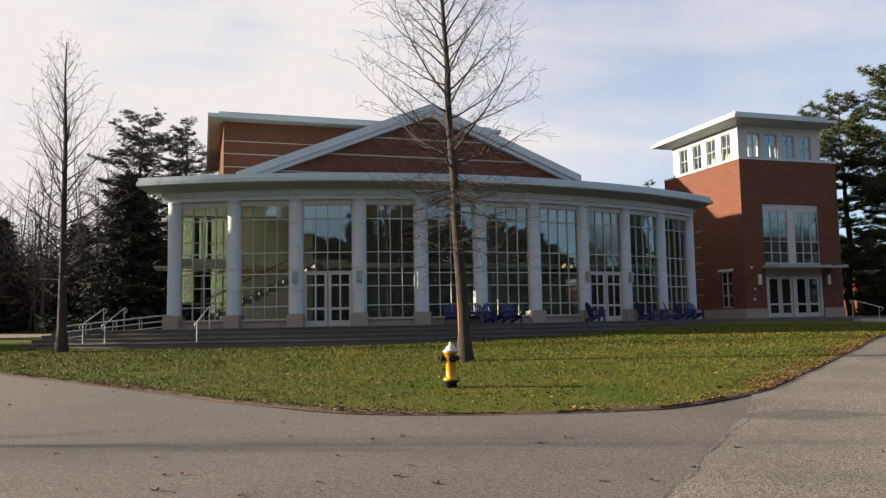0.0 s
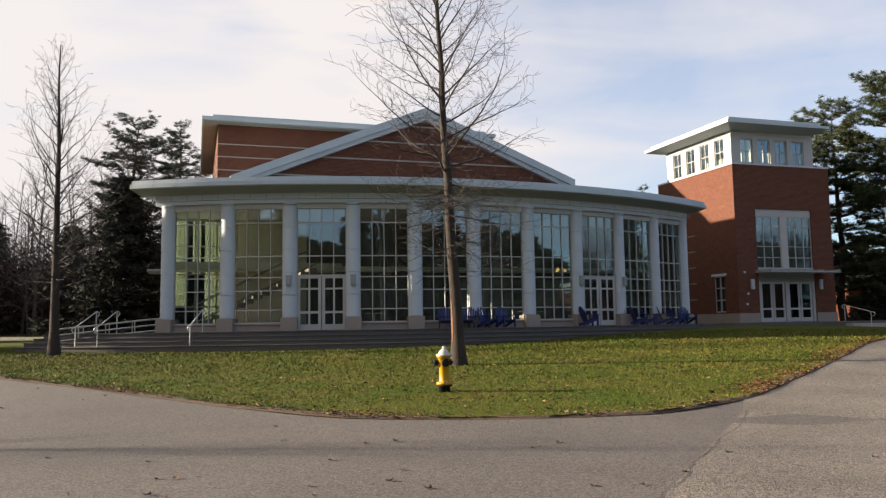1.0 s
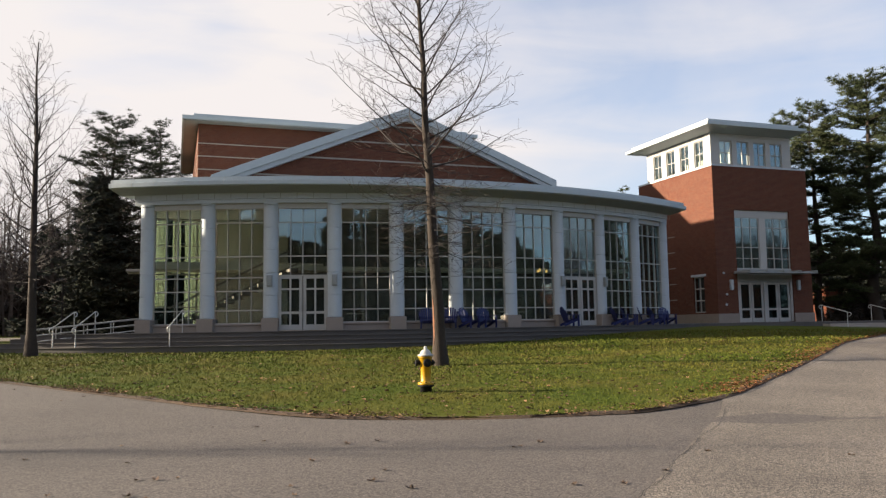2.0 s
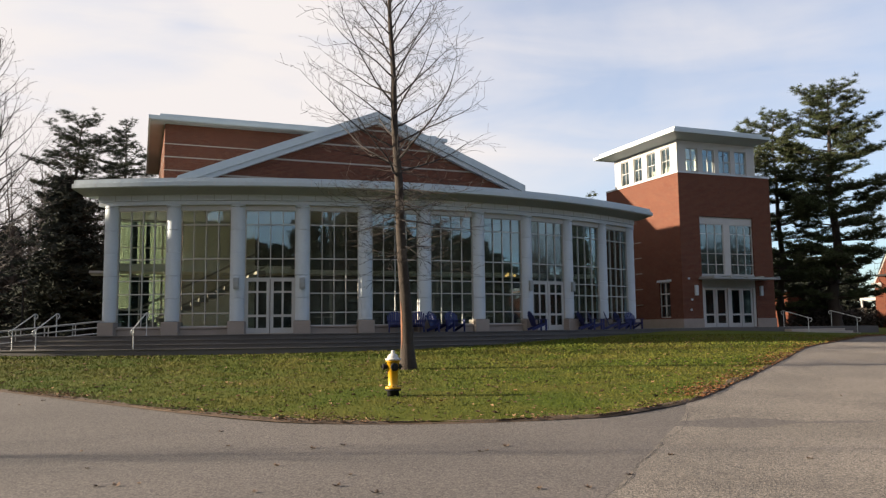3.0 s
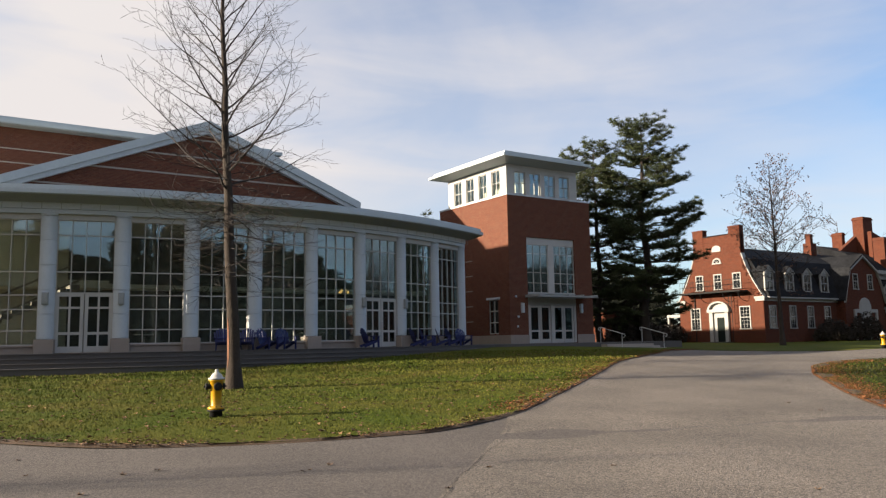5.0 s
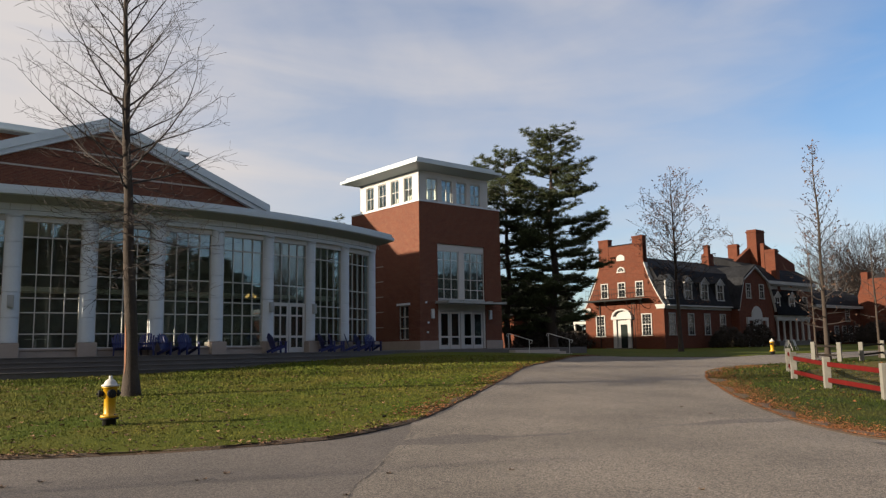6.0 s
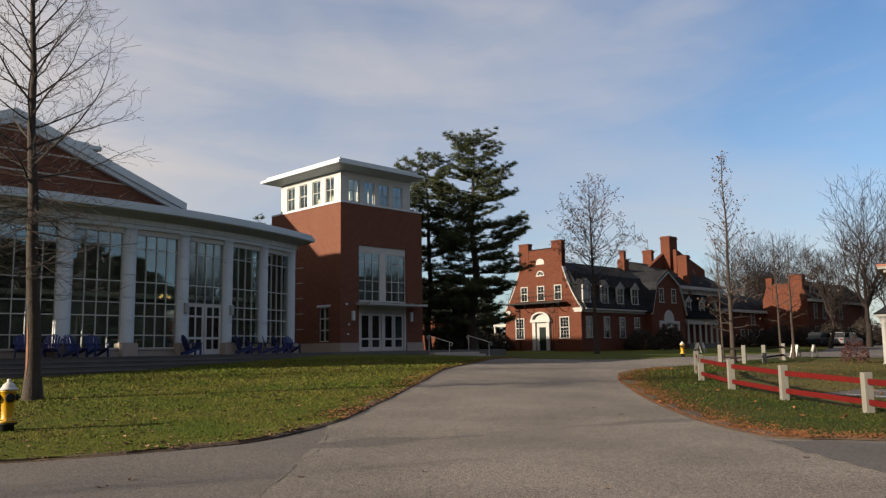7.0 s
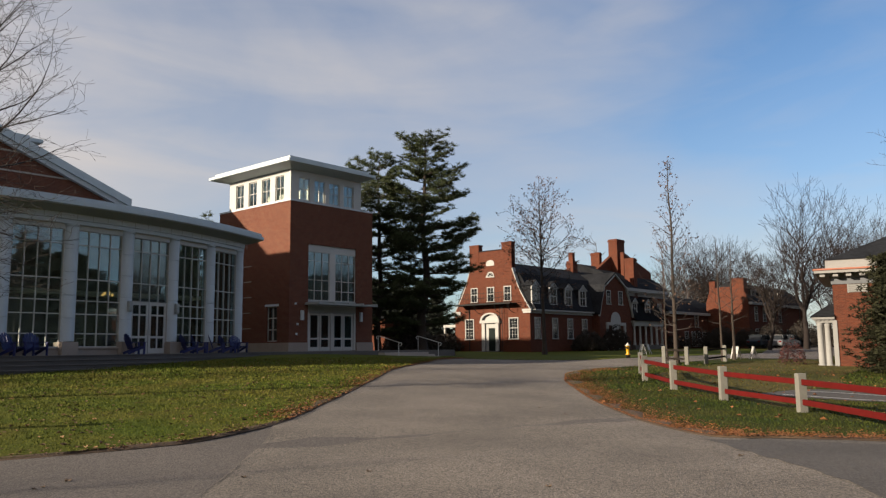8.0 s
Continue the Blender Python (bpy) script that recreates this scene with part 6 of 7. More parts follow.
for i in range(len(rp) - 1):
    bm.faces.new((shell[0][i], shell[0][i + 1], shell[1][i + 1], shell[1][i]))
    bm.faces.new((shell[2][i], shell[2][i + 1], shell[3][i + 1], shell[3][i]))
    bm.faces.new((shell[1][i], shell[1][i + 1], shell[3][i + 1], shell[3][i]))
    bm.faces.new((shell[0][i], shell[0][i + 1], shell[2][i + 1], shell[2][i]))
for i in (0, len(rp) - 1):
    bm.faces.new((shell[0][i], shell[1][i], shell[3][i], shell[2][i]))
bmesh.ops.recalc_face_normals(bm, faces=bm.faces)
part("roof", bm, M_SLATE, house, "slate roof over the cross gable")
bm = bmesh.new()
rim = [[bm.verts.new((x, y, z + dz)) for x, z in rp] for y in (-1.02, -0.82) for dz in (-0.14, 0.012)]
for i in range(len(rp) - 1):
    for a, b in ((0, 1), (1, 3), (3, 2), (2, 0)):
        bm.faces.new((rim[a][i], rim[a][i + 1], rim[b][i + 1], rim[b][i]))
bmesh.ops.recalc_face_normals(bm, faces=bm.faces)
part("rake_trim", bm, M_HTRIM, house, "white rake trim of the cross gable")
for x in (12.35, 14.75):
    sash(house, pose(x, -0.8, 4.72), 0.85, 1.35, 2, 1)
bm = bmesh.new()
lathe(bm, [(0.95, -0.03), (0.95, 0.08), (0.8, 0.1)], 20, pose(13.6, -0.8, 3.0, 90, 0, 0))
box(bm, 11.7, 15.5, -0.95, -0.78, 2.6, 2.9)
for x in (11.7, 12.8, 14.1, 15.2):
    box(bm, x, x + 0.28, -0.95, -0.78, -0.3, 2.6)
part("porch_surround", bm, M_HTRIM, house, "white arched entrance surround")
part("door", boxed(13.1, 14.1, -0.86, -0.8, -0.2, 2.5), M_GREEN, house, "dark entrance door")
# porch wing with white columns and a taller range behind
wing = thing("brick_house", HOUSE @ pose(18.2, 0, 0.12), "dark brick house wing with a white columned porch", "house")
brick_block(wing, 0, 10.5, 1.0, 11, 6.3)
bm = bmesh.new()
box(bm, -0.1, 10.8, 0.5, 1.0, 6.28, 6.6)
for i in range(27):
    box(bm, 0.05 + i * 0.4, 0.23 + i * 0.4, 0.6, 0.95, 6.12, 6.28)
box(bm, -0.1, 10.8, 0.9, 1.0, 5.8, 6.12)
part("cornice", bm, M_HTRIM, wing, "white dentilled cornice")
gambrel(wing, -0.2, 10.8, 1.0, 11, 6.6, 8.5, 9.5, 2.2)
bm = bmesh.new()
box(bm, 0.05, 6.9, -0.4, 1.0, 2.85, 3.08)
box(bm, 0.05, 6.9, -0.4, -0.15, 2.55, 2.85)
part("porch_beam", bm, M_HTRIM, wing, "white porch beam")
part("porch_floor", boxed(0.05, 6.9, -0.5, 1.0, -0.7, 0.55), M_STEP, wing, "grey stone porch floor")
bm = bmesh.new()
q = [bm.verts.new(p) for p in ((0.0, -0.65, 3.09), (7.1, -0.65, 3.09), (7.1, 1.0, 5.75), (0.0, 1.0, 5.75))]
bm.faces.new(q)
bmesh.ops.solidify(bm, geom=bm.faces[:], thickness=0.12)
part("porch_roof", bm, M_SLATE, wing, "steep slate porch roof")
for i in range(6):
    bm = bmesh.new()
    lathe(bm, [(0.17, 0.55), (0.17, 0.7), (0.13, 0.74), (0.11, 2.42), (0.16, 2.47), (0.16, 2.56)], 10, pose(0.3 + i * 1.28, -0.26, 0))
    part("column", bm, M_HTRIM, wing, "white porch column")
for x in (0.95, 3.95):
    dormer(wing, x, -0.1, 3.75, 1.1, 1.25, 1.1)
sash(wing, pose(8.9, 1.0, 3.6), 1.0, 1.6)
for x, y, w, h in ((3.2, 5.2, 0.55, 11.0), (4.05, 3.4, 1.75, 12.45), (2.95, 0.9, 0.75, 10.0)):
    bm = boxed(x, x + w, y, y + 1.1, 5.5, h, bevel=0.02)
    box(bm, x - 0.06, x + w + 0.06, y - 0.06, y + 1.16, h - 0.3, h - 0.15)
    part("chimney", bm, M_BRICK2, wing, "tall red brick chimney")
for y, outline in ((4.2, [(-0.5, 5.0), (6.0, 5.0), (6.0, 10.8), (4.6, 10.8), (1.8, 9.3), (-0.5, 8.1)]), (2.6, [(4.0, 7.0), (10.5, 7.0), (10.5, 8.95), (4.0, 10.85)])):
    bm = bmesh.new()
    bm.faces.new([bm.verts.new((x, y, z)) for x, z in outline])
    r = bmesh.ops.extrude_face_region(bm, geom=bm.faces[:])
    bmesh.ops.translate(bm, vec=(0, 0.4, 0), verts=[v for v in r["geom"] if isinstance(v, bmesh.types.BMVert)])
    bmesh.ops.recalc_face_normals(bm, faces=bm.faces)
    part("parapet_gable", bm, M_BRICK2, wing, "red brick parapet gable")

# ---- low brick building and far houses ----
low = thing("brick_outbuilding", pose(36.5, 67, 1.2, 0, 0, 17.2), "low sunlit brick outbuilding behind the pine", "building")
brick_block(low, -1.5, 4, 0, 5, 3.2)
part("roof", boxed(-1.8, 4.3, -0.3, 5.3, 3.2, 3.4), M_SLATE, low, "flat dark roof")
sash(low, pose(0.6, 0, 0.6), 1.6, 1.5)


def far_house(m, w, d, h, rise, chim, label, wins):
    o = thing("brick_house", m, label, "house", "brick houses in the distance")
    brick_block(o, 0, w, 0, d, h)
    gambrel(o, -0.3, w + 0.3, 0, d, h, h + rise * 0.6, h + rise, d * 0.22)
    for x, y, ch in chim:
        part("chimney", boxed(x, x + 1.6, y, y + 1.1, h, ch, bevel=0.02), M_BRICK2, o, "red brick chimney")
    for x, z in wins:
        sash(o, pose(x, 0, z), 1.1, 1.8)
    part("cornice", boxed(-0.35, w + 0.35, -0.42, 0.0, h - 0.3, h + 0.02), M_HTRIM, o, "white eaves cornice")
    return o


far_house(HOUSE @ pose(30.5, 1.6, 0), 15.5, 7, 4.6, 2.2, (), "dark brick house with a slate roof far off", ((8.1, 2.85), (5.0, 0.5), (7.0, 0.5), (8.6, 0.5), (10.2, 0.5), (12.4, 0.5), (12.4, 2.85)))
fh = far_house(pose(84.3, 62.7, 1.2, 0, 0, 17.2), 22, 5.4, 5.7, 2.7, (), "sunlit brick house with end chimneys far off", ((2, 0.6), (5, 0.6), (8, 0.6), (11, 0.6), (14, 0.6), (17, 0.6), (2, 3.4), (5, 3.4), (8, 3.4), (11, 3.4)))
for x in (2.4, 5.6, 9.0, 12.5):
    dormer(fh, x, 0.3, 6.0, 1.4, 1.4, 1.8)
bm = bmesh.new()
bm.faces.new([bm.verts.new((-0.45, y, z)) for y, z in ((0.0, -0.4), (5.4, -0.4), (5.4, 5.7), (4.9, 7.2), (3.9, 7.7), (2.2, 7.7), (0.4, 7.0), (0.0, 5.7))])
r = bmesh.ops.extrude_face_region(bm, geom=bm.faces[:])
bmesh.ops.translate(bm, vec=(0.4, 0, 0), verts=[v for v in r["geom"] if isinstance(v, bmesh.types.BMVert)])
bmesh.ops.recalc_face_normals(bm, faces=bm.faces)
part("end_wall", bm, M_BRICK2, fh, "sunlit brick end wall")
for y0, y1, zt in ((0.45, 2.1, 8.75), (4.1, 4.85, 8.5)):
    bm = boxed(-0.5, 0.8, y0, y1, 5.5, zt, bevel=0.02)
    box(bm, -0.55, 0.85, y0 - 0.05, y1 + 0.05, zt - 0.3, zt - 0.18)
    part("chimney", bm, M_BRICK2, fh, "red brick chimney")

# ---- building with the small portico ----
# white trim darkened in colour to stand in for weaker, tree-filtered sun
M_DIMTRIM = mat("dimmed_white_trim", (0.24, 0.235, 0.225), 0.7, var=0.1, scale=1.5, fine=15, bump=0.05, spec=0.3)
RB = pose(39.81, 24.12, 0.42, 0, 0, -60)
M_FRIEZE = mat("grey_painted_frieze", (0.11, 0.115, 0.125), 0.7, var=0.1, scale=1, fine=14, bump=0.05)
rb = thing("portico_building", RB, "red brick building with white cornice and small portico", "building")
brick_block(rb, 0, 14, 0, 10, 4.3)
part("frieze", boxed(-0.06, 14.1, -0.06, 10.1, 4.3, 4.62), M_FRIEZE, rb, "grey painted frieze")
bm = bmesh.new()
box(bm, -0.12, 14.2, -0.12, 10.2, 4.62, 4.86)
box(bm, -0.8, 14.8, -0.8, 10.8, 4.86, 5.0)
part("cornice", bm, M_DIMTRIM, rb, "white bracketed cornice")
for i in range(18):
    part("bracket", boxed(-0.55 + 0.62 * i, -0.3 + 0.62 * i, -0.62, -0.12, 4.68, 4.858), M_DIMTRIM, rb)
part("gutter", boxed(-0.86, 14.86, -0.86, 10.86, 5.004, 5.1, bevel=0.02), M_COPPER, rb, "reddish copper gutter edge")
part("parapet", boxed(-0.27, 14.3, -0.27, 10.3, 5.1, 5.58), M_DIMTRIM, rb, "pale parapet band")
bm = bmesh.new()
q = [bm.verts.new(p) for p in ((-0.35, -0.35, 5.585), (14.4, -0.35, 5.585), (14.4, 10.4, 5.585), (-0.35, 10.4, 5.585), (4.6, 5, 7.9), (9.4, 5, 7.9))]
for fc in ((0, 1, 5, 4), (1, 2, 5), (2, 3, 4, 5), (3, 0, 4), (3, 2, 1, 0)):
    bm.faces.new([q[i] for i in fc])
part("roof", bm, M_SLATE, rb, "dark slate hipped roof")
part("louvre_frame", boxed(0.72, 1.62, -0.03, 0.02, 3.84, 4.28), M_DARK, rb)
bm = bmesh.new()
for i in range(4):
    box(bm, 0.76, 1.58, -0.07, -0.03, 3.88 + i * 0.1, 3.94 + i * 0.1)
box(bm, 0.7, 0.76, -0.08, -0.03, 3.82, 4.3)
box(bm, 1.58, 1.64, -0.08, -0.03, 3.82, 4.3)
part("louvre", bm, M_DIMTRIM, rb, "pale louvred vent")
bm = bmesh.new()
box(bm, -0.95, -0.004, 0.0, 2.3, 2.28, 2.46)
box(bm, -1.1, -0.004, -0.14, 2.44, 2.46, 2.6)
for i in range(5):
    box(bm, -1.0 + 0.2 * i, -0.9 + 0.2 * i, -0.08, 0.0, 2.38, 2.46)
part("portico_beam", bm, M_DIMTRIM, rb, "white portico entablature")
bm = bmesh.new()
q = [bm.verts.new(p) for p in ((-1.2, -0.24, 2.605), (-0.004, -0.24, 2.605), (-0.004, 2.54, 2.605), (-1.2, 2.54, 2.605), (-0.25, 1.1, 3.3), (-0.004, 1.1, 3.3))]
for fc in ((0, 1, 5, 4), (2, 3, 4, 5), (3, 0, 4), (1, 2, 5), (3, 2, 1, 0)):
    bm.faces.new([q[i] for i in fc])
part("portico_roof", bm, M_SLATE, rb, "dark slate portico roof")
for x, y in ((-0.74, 0.2), (-0.38, 0.25), (-0.74, 2.1)):
    bm = bmesh.new()
    lathe(bm, [(0.2, -0.1), (0.2, 0.08), (0.16, 0.1), (0.145, 2.1), (0.18, 2.17), (0.18, 2.28)], 14, pose(x, y, 0))
    part("column", bm, M_DIMTRIM, rb, "white round column", True)
part("pilaster", boxed(-0.12, 0.1, -0.06, -0.004, -0.1, 2.4), M_DIMTRIM, rb, "white pilaster at the wall's corner")
part("portico_floor", boxed(-1.4, -0.004, -0.1, 3.0, -0.3, 0.02), M_STEP, rb)


# ---- parked cars, far off ----
def parked_car(m, paint, label):
    """Estate car: lower body, glazed cabin, wheels, lamps."""
    c = thing("parked_car", m, label, "car", "parked cars")

    def slab(sections):
        bm = bmesh.new()
        rings = []
        for x, hw, z0, z1 in sections:
            rings.append([bm.verts.new(p) for p in ((x, -hw, z0), (x, hw, z0), (x, hw, z1), (x, -hw, z1))])
        for a, b in zip(rings, rings[1:]):
            for k in range(4):
                bm.faces.new((a[k], a[(k + 1) % 4], b[(k + 1) % 4], b[k]))
        bm.faces.new(rings[0][::-1])
        bm.faces.new(rings[-1])
        bmesh.ops.recalc_face_normals(bm, faces=bm.faces)
        bmesh.ops.bevel(bm, geom=bm.edges[:], offset=0.05, segments=2, affect="EDGES")
        return bm

    part("body", slab(((-2.25, 0.8, 0.4, 0.82), (-2.1, 0.88, 0.26, 0.95), (0.9, 0.9, 0.24, 0.95), (1.9, 0.86, 0.26, 0.8), (2.25, 0.76, 0.4, 0.66))), paint, c)
    part("cabin", slab(((-2.05, 0.74, 0.9, 1.0), (-1.75, 0.68, 0.9, 1.44), (0.1, 0.68, 0.9, 1.46), (1.0, 0.76, 0.9, 0.98))), M_PANE, c, "dark glazed cabin")
    part("roof", slab(((-1.8, 0.64, 1.43, 1.5), (0.15, 0.64, 1.44, 1.5))), paint, c)
    for x in (-1.75, -0.65, 0.3):
        for y in (-0.74, 0.7):
            part("pillar", boxed(x - 0.05, x + 0.05, y, y + 0.04, 0.92, 1.45), paint, c)
    for x in (-1.4, 1.4):
        for y in (-0.8, 0.8):
            bm = bmesh.new()
            lathe(bm, [(0.2, -0.11), (0.31, -0.1), (0.33, -0.06), (0.33, 0.06), (0.31, 0.1), (0.2, 0.11)], 16, pose(x, y, 0.33, 90, 0, 0))
            w = part("wheel", bm, M_BLACK, c)
            part("rim", boxed(-0.02, 0.02, -0.02, 0.02, -0.02, 0.02), M_STEEL, w).matrix_local = pose(x, y * 1.15, 0.33)
    for y in (-0.6, 0.6):
        part("tail_lamp", boxed(-2.27, -2.2, y - 0.14, y + 0.14, 0.66, 0.82, bevel=0.01), M_RAIL, c, "red tail lamp")
    return c


M_CARD = mat("dark_blue_car_paint", (0.02, 0.03, 0.04), 0.25, 0.3, var=0.05, bump=0)
M_CARL = mat("silver_car_paint", (0.2, 0.2, 0.21), 0.25, 0.5, var=0.05, bump=0)
parked_car(on_ground(78.3, 56.7, 0.02, 10), M_CARD, "dark parked estate car in the distance")
parked_car(on_ground(80.2, 55.3, 0.02, 8), M_CARL, "silver parked car in the distance")
parked_car(on_ground(84.5, 57.4, 0.02, 20), M_CARD, "dark parked car beyond the shrub")
drape("far_road", [(44, 33.5), (58, 42), (125, 88), (130, 80), (60, 36), (47, 30)], 2.0, 0.012, M_ASPH, "grey asphalt lane in the distance", "road")

# ---- trees ----
spreading_tree(on_ground(0.6, 23.0), 14.2, 4.2, 0.19, (-0.62, 0), 0.3, 58, 5, "leafless young oak on the lawn by the hydrant")
bare_tree("terrace_tree", on_ground(-14.9, 30.6, 0.0), 12.4, 3.7, 0.2, (-0.12, 0), 0.2, 60, 8, "slim leafless tree beside the terrace steps", 1.0, 1.2, skirt=22, fine=0.005)
bare_tree("verge_tree", on_ground(38.3, 46.5, 0.0), 12.8, 4.6, 0.17, (-0.2, 0), 0.3, 56, 12, "leafless tree with few brown leaves before the house", 1.0, 0.9, "", 1500, fine=0.008)
bare_tree("island_tree", on_ground(33.2, 29.1, 0.0), 11.2, 1.9, 0.13, (0, 0), 0.12, 64, 15, "slender leafless tree behind the rail fence", 0.9, 1.6, "", 250, fine=0.006)
bare_tree("sapling", on_ground(41.5, 31.9, 0.0), 7.4, 1.5, 0.1, (0.1, 0), 0.25, 30, 18, "slender leafless sapling on the grass", 0.8, 1.4, fine=0.006)
bare_tree("sapling", on_ground(38.9, 30.7, 0.0), 7.4, 1.4, 0.08, (-0.1, 0), 0.25, 28, 19, "slender leafless sapling on the grass", 0.8, 1.4, fine=0.006)
bare_tree("sapling", on_ground(36.2, 32.5, 0.0), 6.0, 1.3, 0.07, (-0.1, 0), 0.25, 24, 20, "slender leafless sapling on the grass", 0.8, 1.4, fine=0.006)
bare_tree("drive_tree", on_ground(25.7, 10.3, 0.0), 11.5, 4.3, 0.2, (0, 0), 0.25, 50, 23, "leafless tree beside the parking bay", 0.9)
oaks = []
for x, y, h, sp, sd in ((77.0, 50.5, 17.5, 1.25, 31), (68.5, 48.8, 11.5, 0.8, 32), (97.0, 80.0, 17.5, 0.9, 33)):
    oaks.append(shade_tree(on_ground(x, y), h, 0.27 * sp, sd, "large spreading leafless tree with dense twigs"))
for k, x, y, rz, sc in ((2, 99.5, 78, 200, 0.95), (2, 104, 66, 120, 0.9), (0, 92, 50, 90, 0.95), (1, 102, 55, 10, 1.3), (2, 100, 84, 300, 0.9), (0, 112, 62, 70, 1.0), (2, 96, 56, 20, 0.9), (2, 91.5, 80, 60, 1.0)):
    o = copy_thing(oaks[k], on_ground(x, y, 0, rz))
    o.scale = (sc, sc, sc)
bare_tree("roadside_tree", on_ground(-36, 13.5), 13, 4, 0.2, (0, 0), 0.25, 40, 12, "leafless tree beside the drive", 0.6)
white_pine(pose(29.2, 49.1, 1.1), 16.4, 4.4, 0.4, 0.13, 1.05, 4, "tall dark green white pine behind the tower", (0.25, 0), 0.37, 34, ragged_=0.26)
white_pine(pose(26.7, 51.3, 1.1), 14.7, 3.7, 0.28, 0.1, 1.05, 6, "dark green white pine behind the tower", (0, 0), 0.36, 30, ragged_=0.24)
white_pine(pose(-24, 60, 1.2), 16.6, 4.1, 0.36, 0.3, 0.95, 14, "dark white pine at the edge of the woods", (0.9, 0), 0.35, 23, M_NEEDLE_HAZE, ragged_=0.4)
white_pine(pose(-25.5, 77, 1.2), 21.0, 2.7, 0.36, 0.45, 1.15, 9, "slim white pine at the edge of the woods", (0, 0), 0.42, 19, M_NEEDLE_HAZE, ragged_=0.3)
white_pine(pose(23.2, 87.0, 1.35), 15.6, 1.5, 0.3, 0.6, 0.9, 22, "far pine whose tip shows over the pavilion roof", (0, 0), 0.42, 18)
spruce = conifer("spruce", pose(-20.8, 52, 1.0), 10.6, 3.8, 0.25, 0.02, 30, 11, "dark dense spruce beside the pavilion", 0.5, 1.5, 0.25, M_SPRUCE, True)
# the one at (-39.5, 37.0) is unseen, added to shade the pavilion columns
for x, y, rz, sc in ((-17.2, 55, 80, 1.0), (-29.8, 46.5, 40, 0.6), (-40, 62, 200, 1.0), (-21.5, 58, 10, 0.65), (-39.5, 37.0, 80, 1.3), (-42, 72, 15, 1.0), (-37, 79, 95, 1.0), (-47, 82, 150, 1.1)):
    o = copy_thing(spruce, on_ground(x, y, 0, rz))
    o.scale = (sc, sc, sc)
M_YEW = mat("olive_brown_needles", (0.024, 0.025, 0.011), 0.8, var=0.4, scale=1.5, fine=8, bump=0, island=0.5, spec=0.2)
conifer("evergreen_shrub", on_ground(35.2, 18.45, 0), 5.2, 1.6, 0.12, 0.03, 34, 14, "dark olive-green evergreen by the brick building", 0.24, 2.6, 0.1, M_YEW, True)
for x, y, rz, sc in ((38.5, 73, 150, 0.6), (43, 76, 250, 0.65), (26, 75, 10, 1.0), (41, 80, 70, 0.75), (46, 84, 210, 0.8), (43.8, 71.5, 130, 0.6), (38.6, 66, 200, 0.6)):
    o = copy_thing(spruce, on_ground(x, y, 0, rz))
    o.scale = (sc, sc, sc)
    tagged(o, "dark evergreen behind the white pine", "tree")
for i in range(7):
    az, d = radians(69 + 2.4 * i), 74 + 8 * (i % 2)
    o = copy_thing(oaks[i % 3], on_ground(d * math.sin(az), d * math.cos(az), 0, i * 71))
    o.scale = (1.1, 1.1, (0.85, 1.25, 0.85)[i % 3])
    tagged(o, "bare tree far across the drive", "tree", "bare trees across the drive")
# unseen ring added to cut sky light; heights shape what the glass reflects
for i in range(5, 66):
    deg = 68 + 194 * i / 65
    az, d = radians(deg), 72 + 9 * (i % 2) + 5 * math.sin(i * 2.1)
    tall = float(np.interp(deg, [68, 81, 83, 96, 98, 121, 123, 146, 149, 172, 175, 196, 199, 262], [17, 17, 12, 12, 18.5, 18.5, 20, 20, 25, 25, 21, 21, 25, 25]))
    sc = tall / 11.5 * (1 + 0.1 * math.sin(i * 1.7))
    o = copy_thing(spruce, on_ground(d * math.sin(az), d * math.cos(az), 0, i * 67))
    o.scale = (1.7, 1.7, sc)
    tagged(o, "unseen dark spruce added across the drive", "tree", "spruces across the drive")
# more unseen spruces, added to darken reflections in the right-hand bays
for x, y, rz, sc in ((73, 34.2, 20, 1.15), (78, 34.5, 90, 1.4), (126, 57, 40, 1.9), (134, 60, 130, 2.0), (140, 66, 10, 2.0)):
    o = copy_thing(spruce, on_ground(x, y, 0, rz))
    o.scale = (1.1, 1.1, sc)
    tagged(o, "unseen dark spruce added across the drive", "tree", "spruces across the drive")


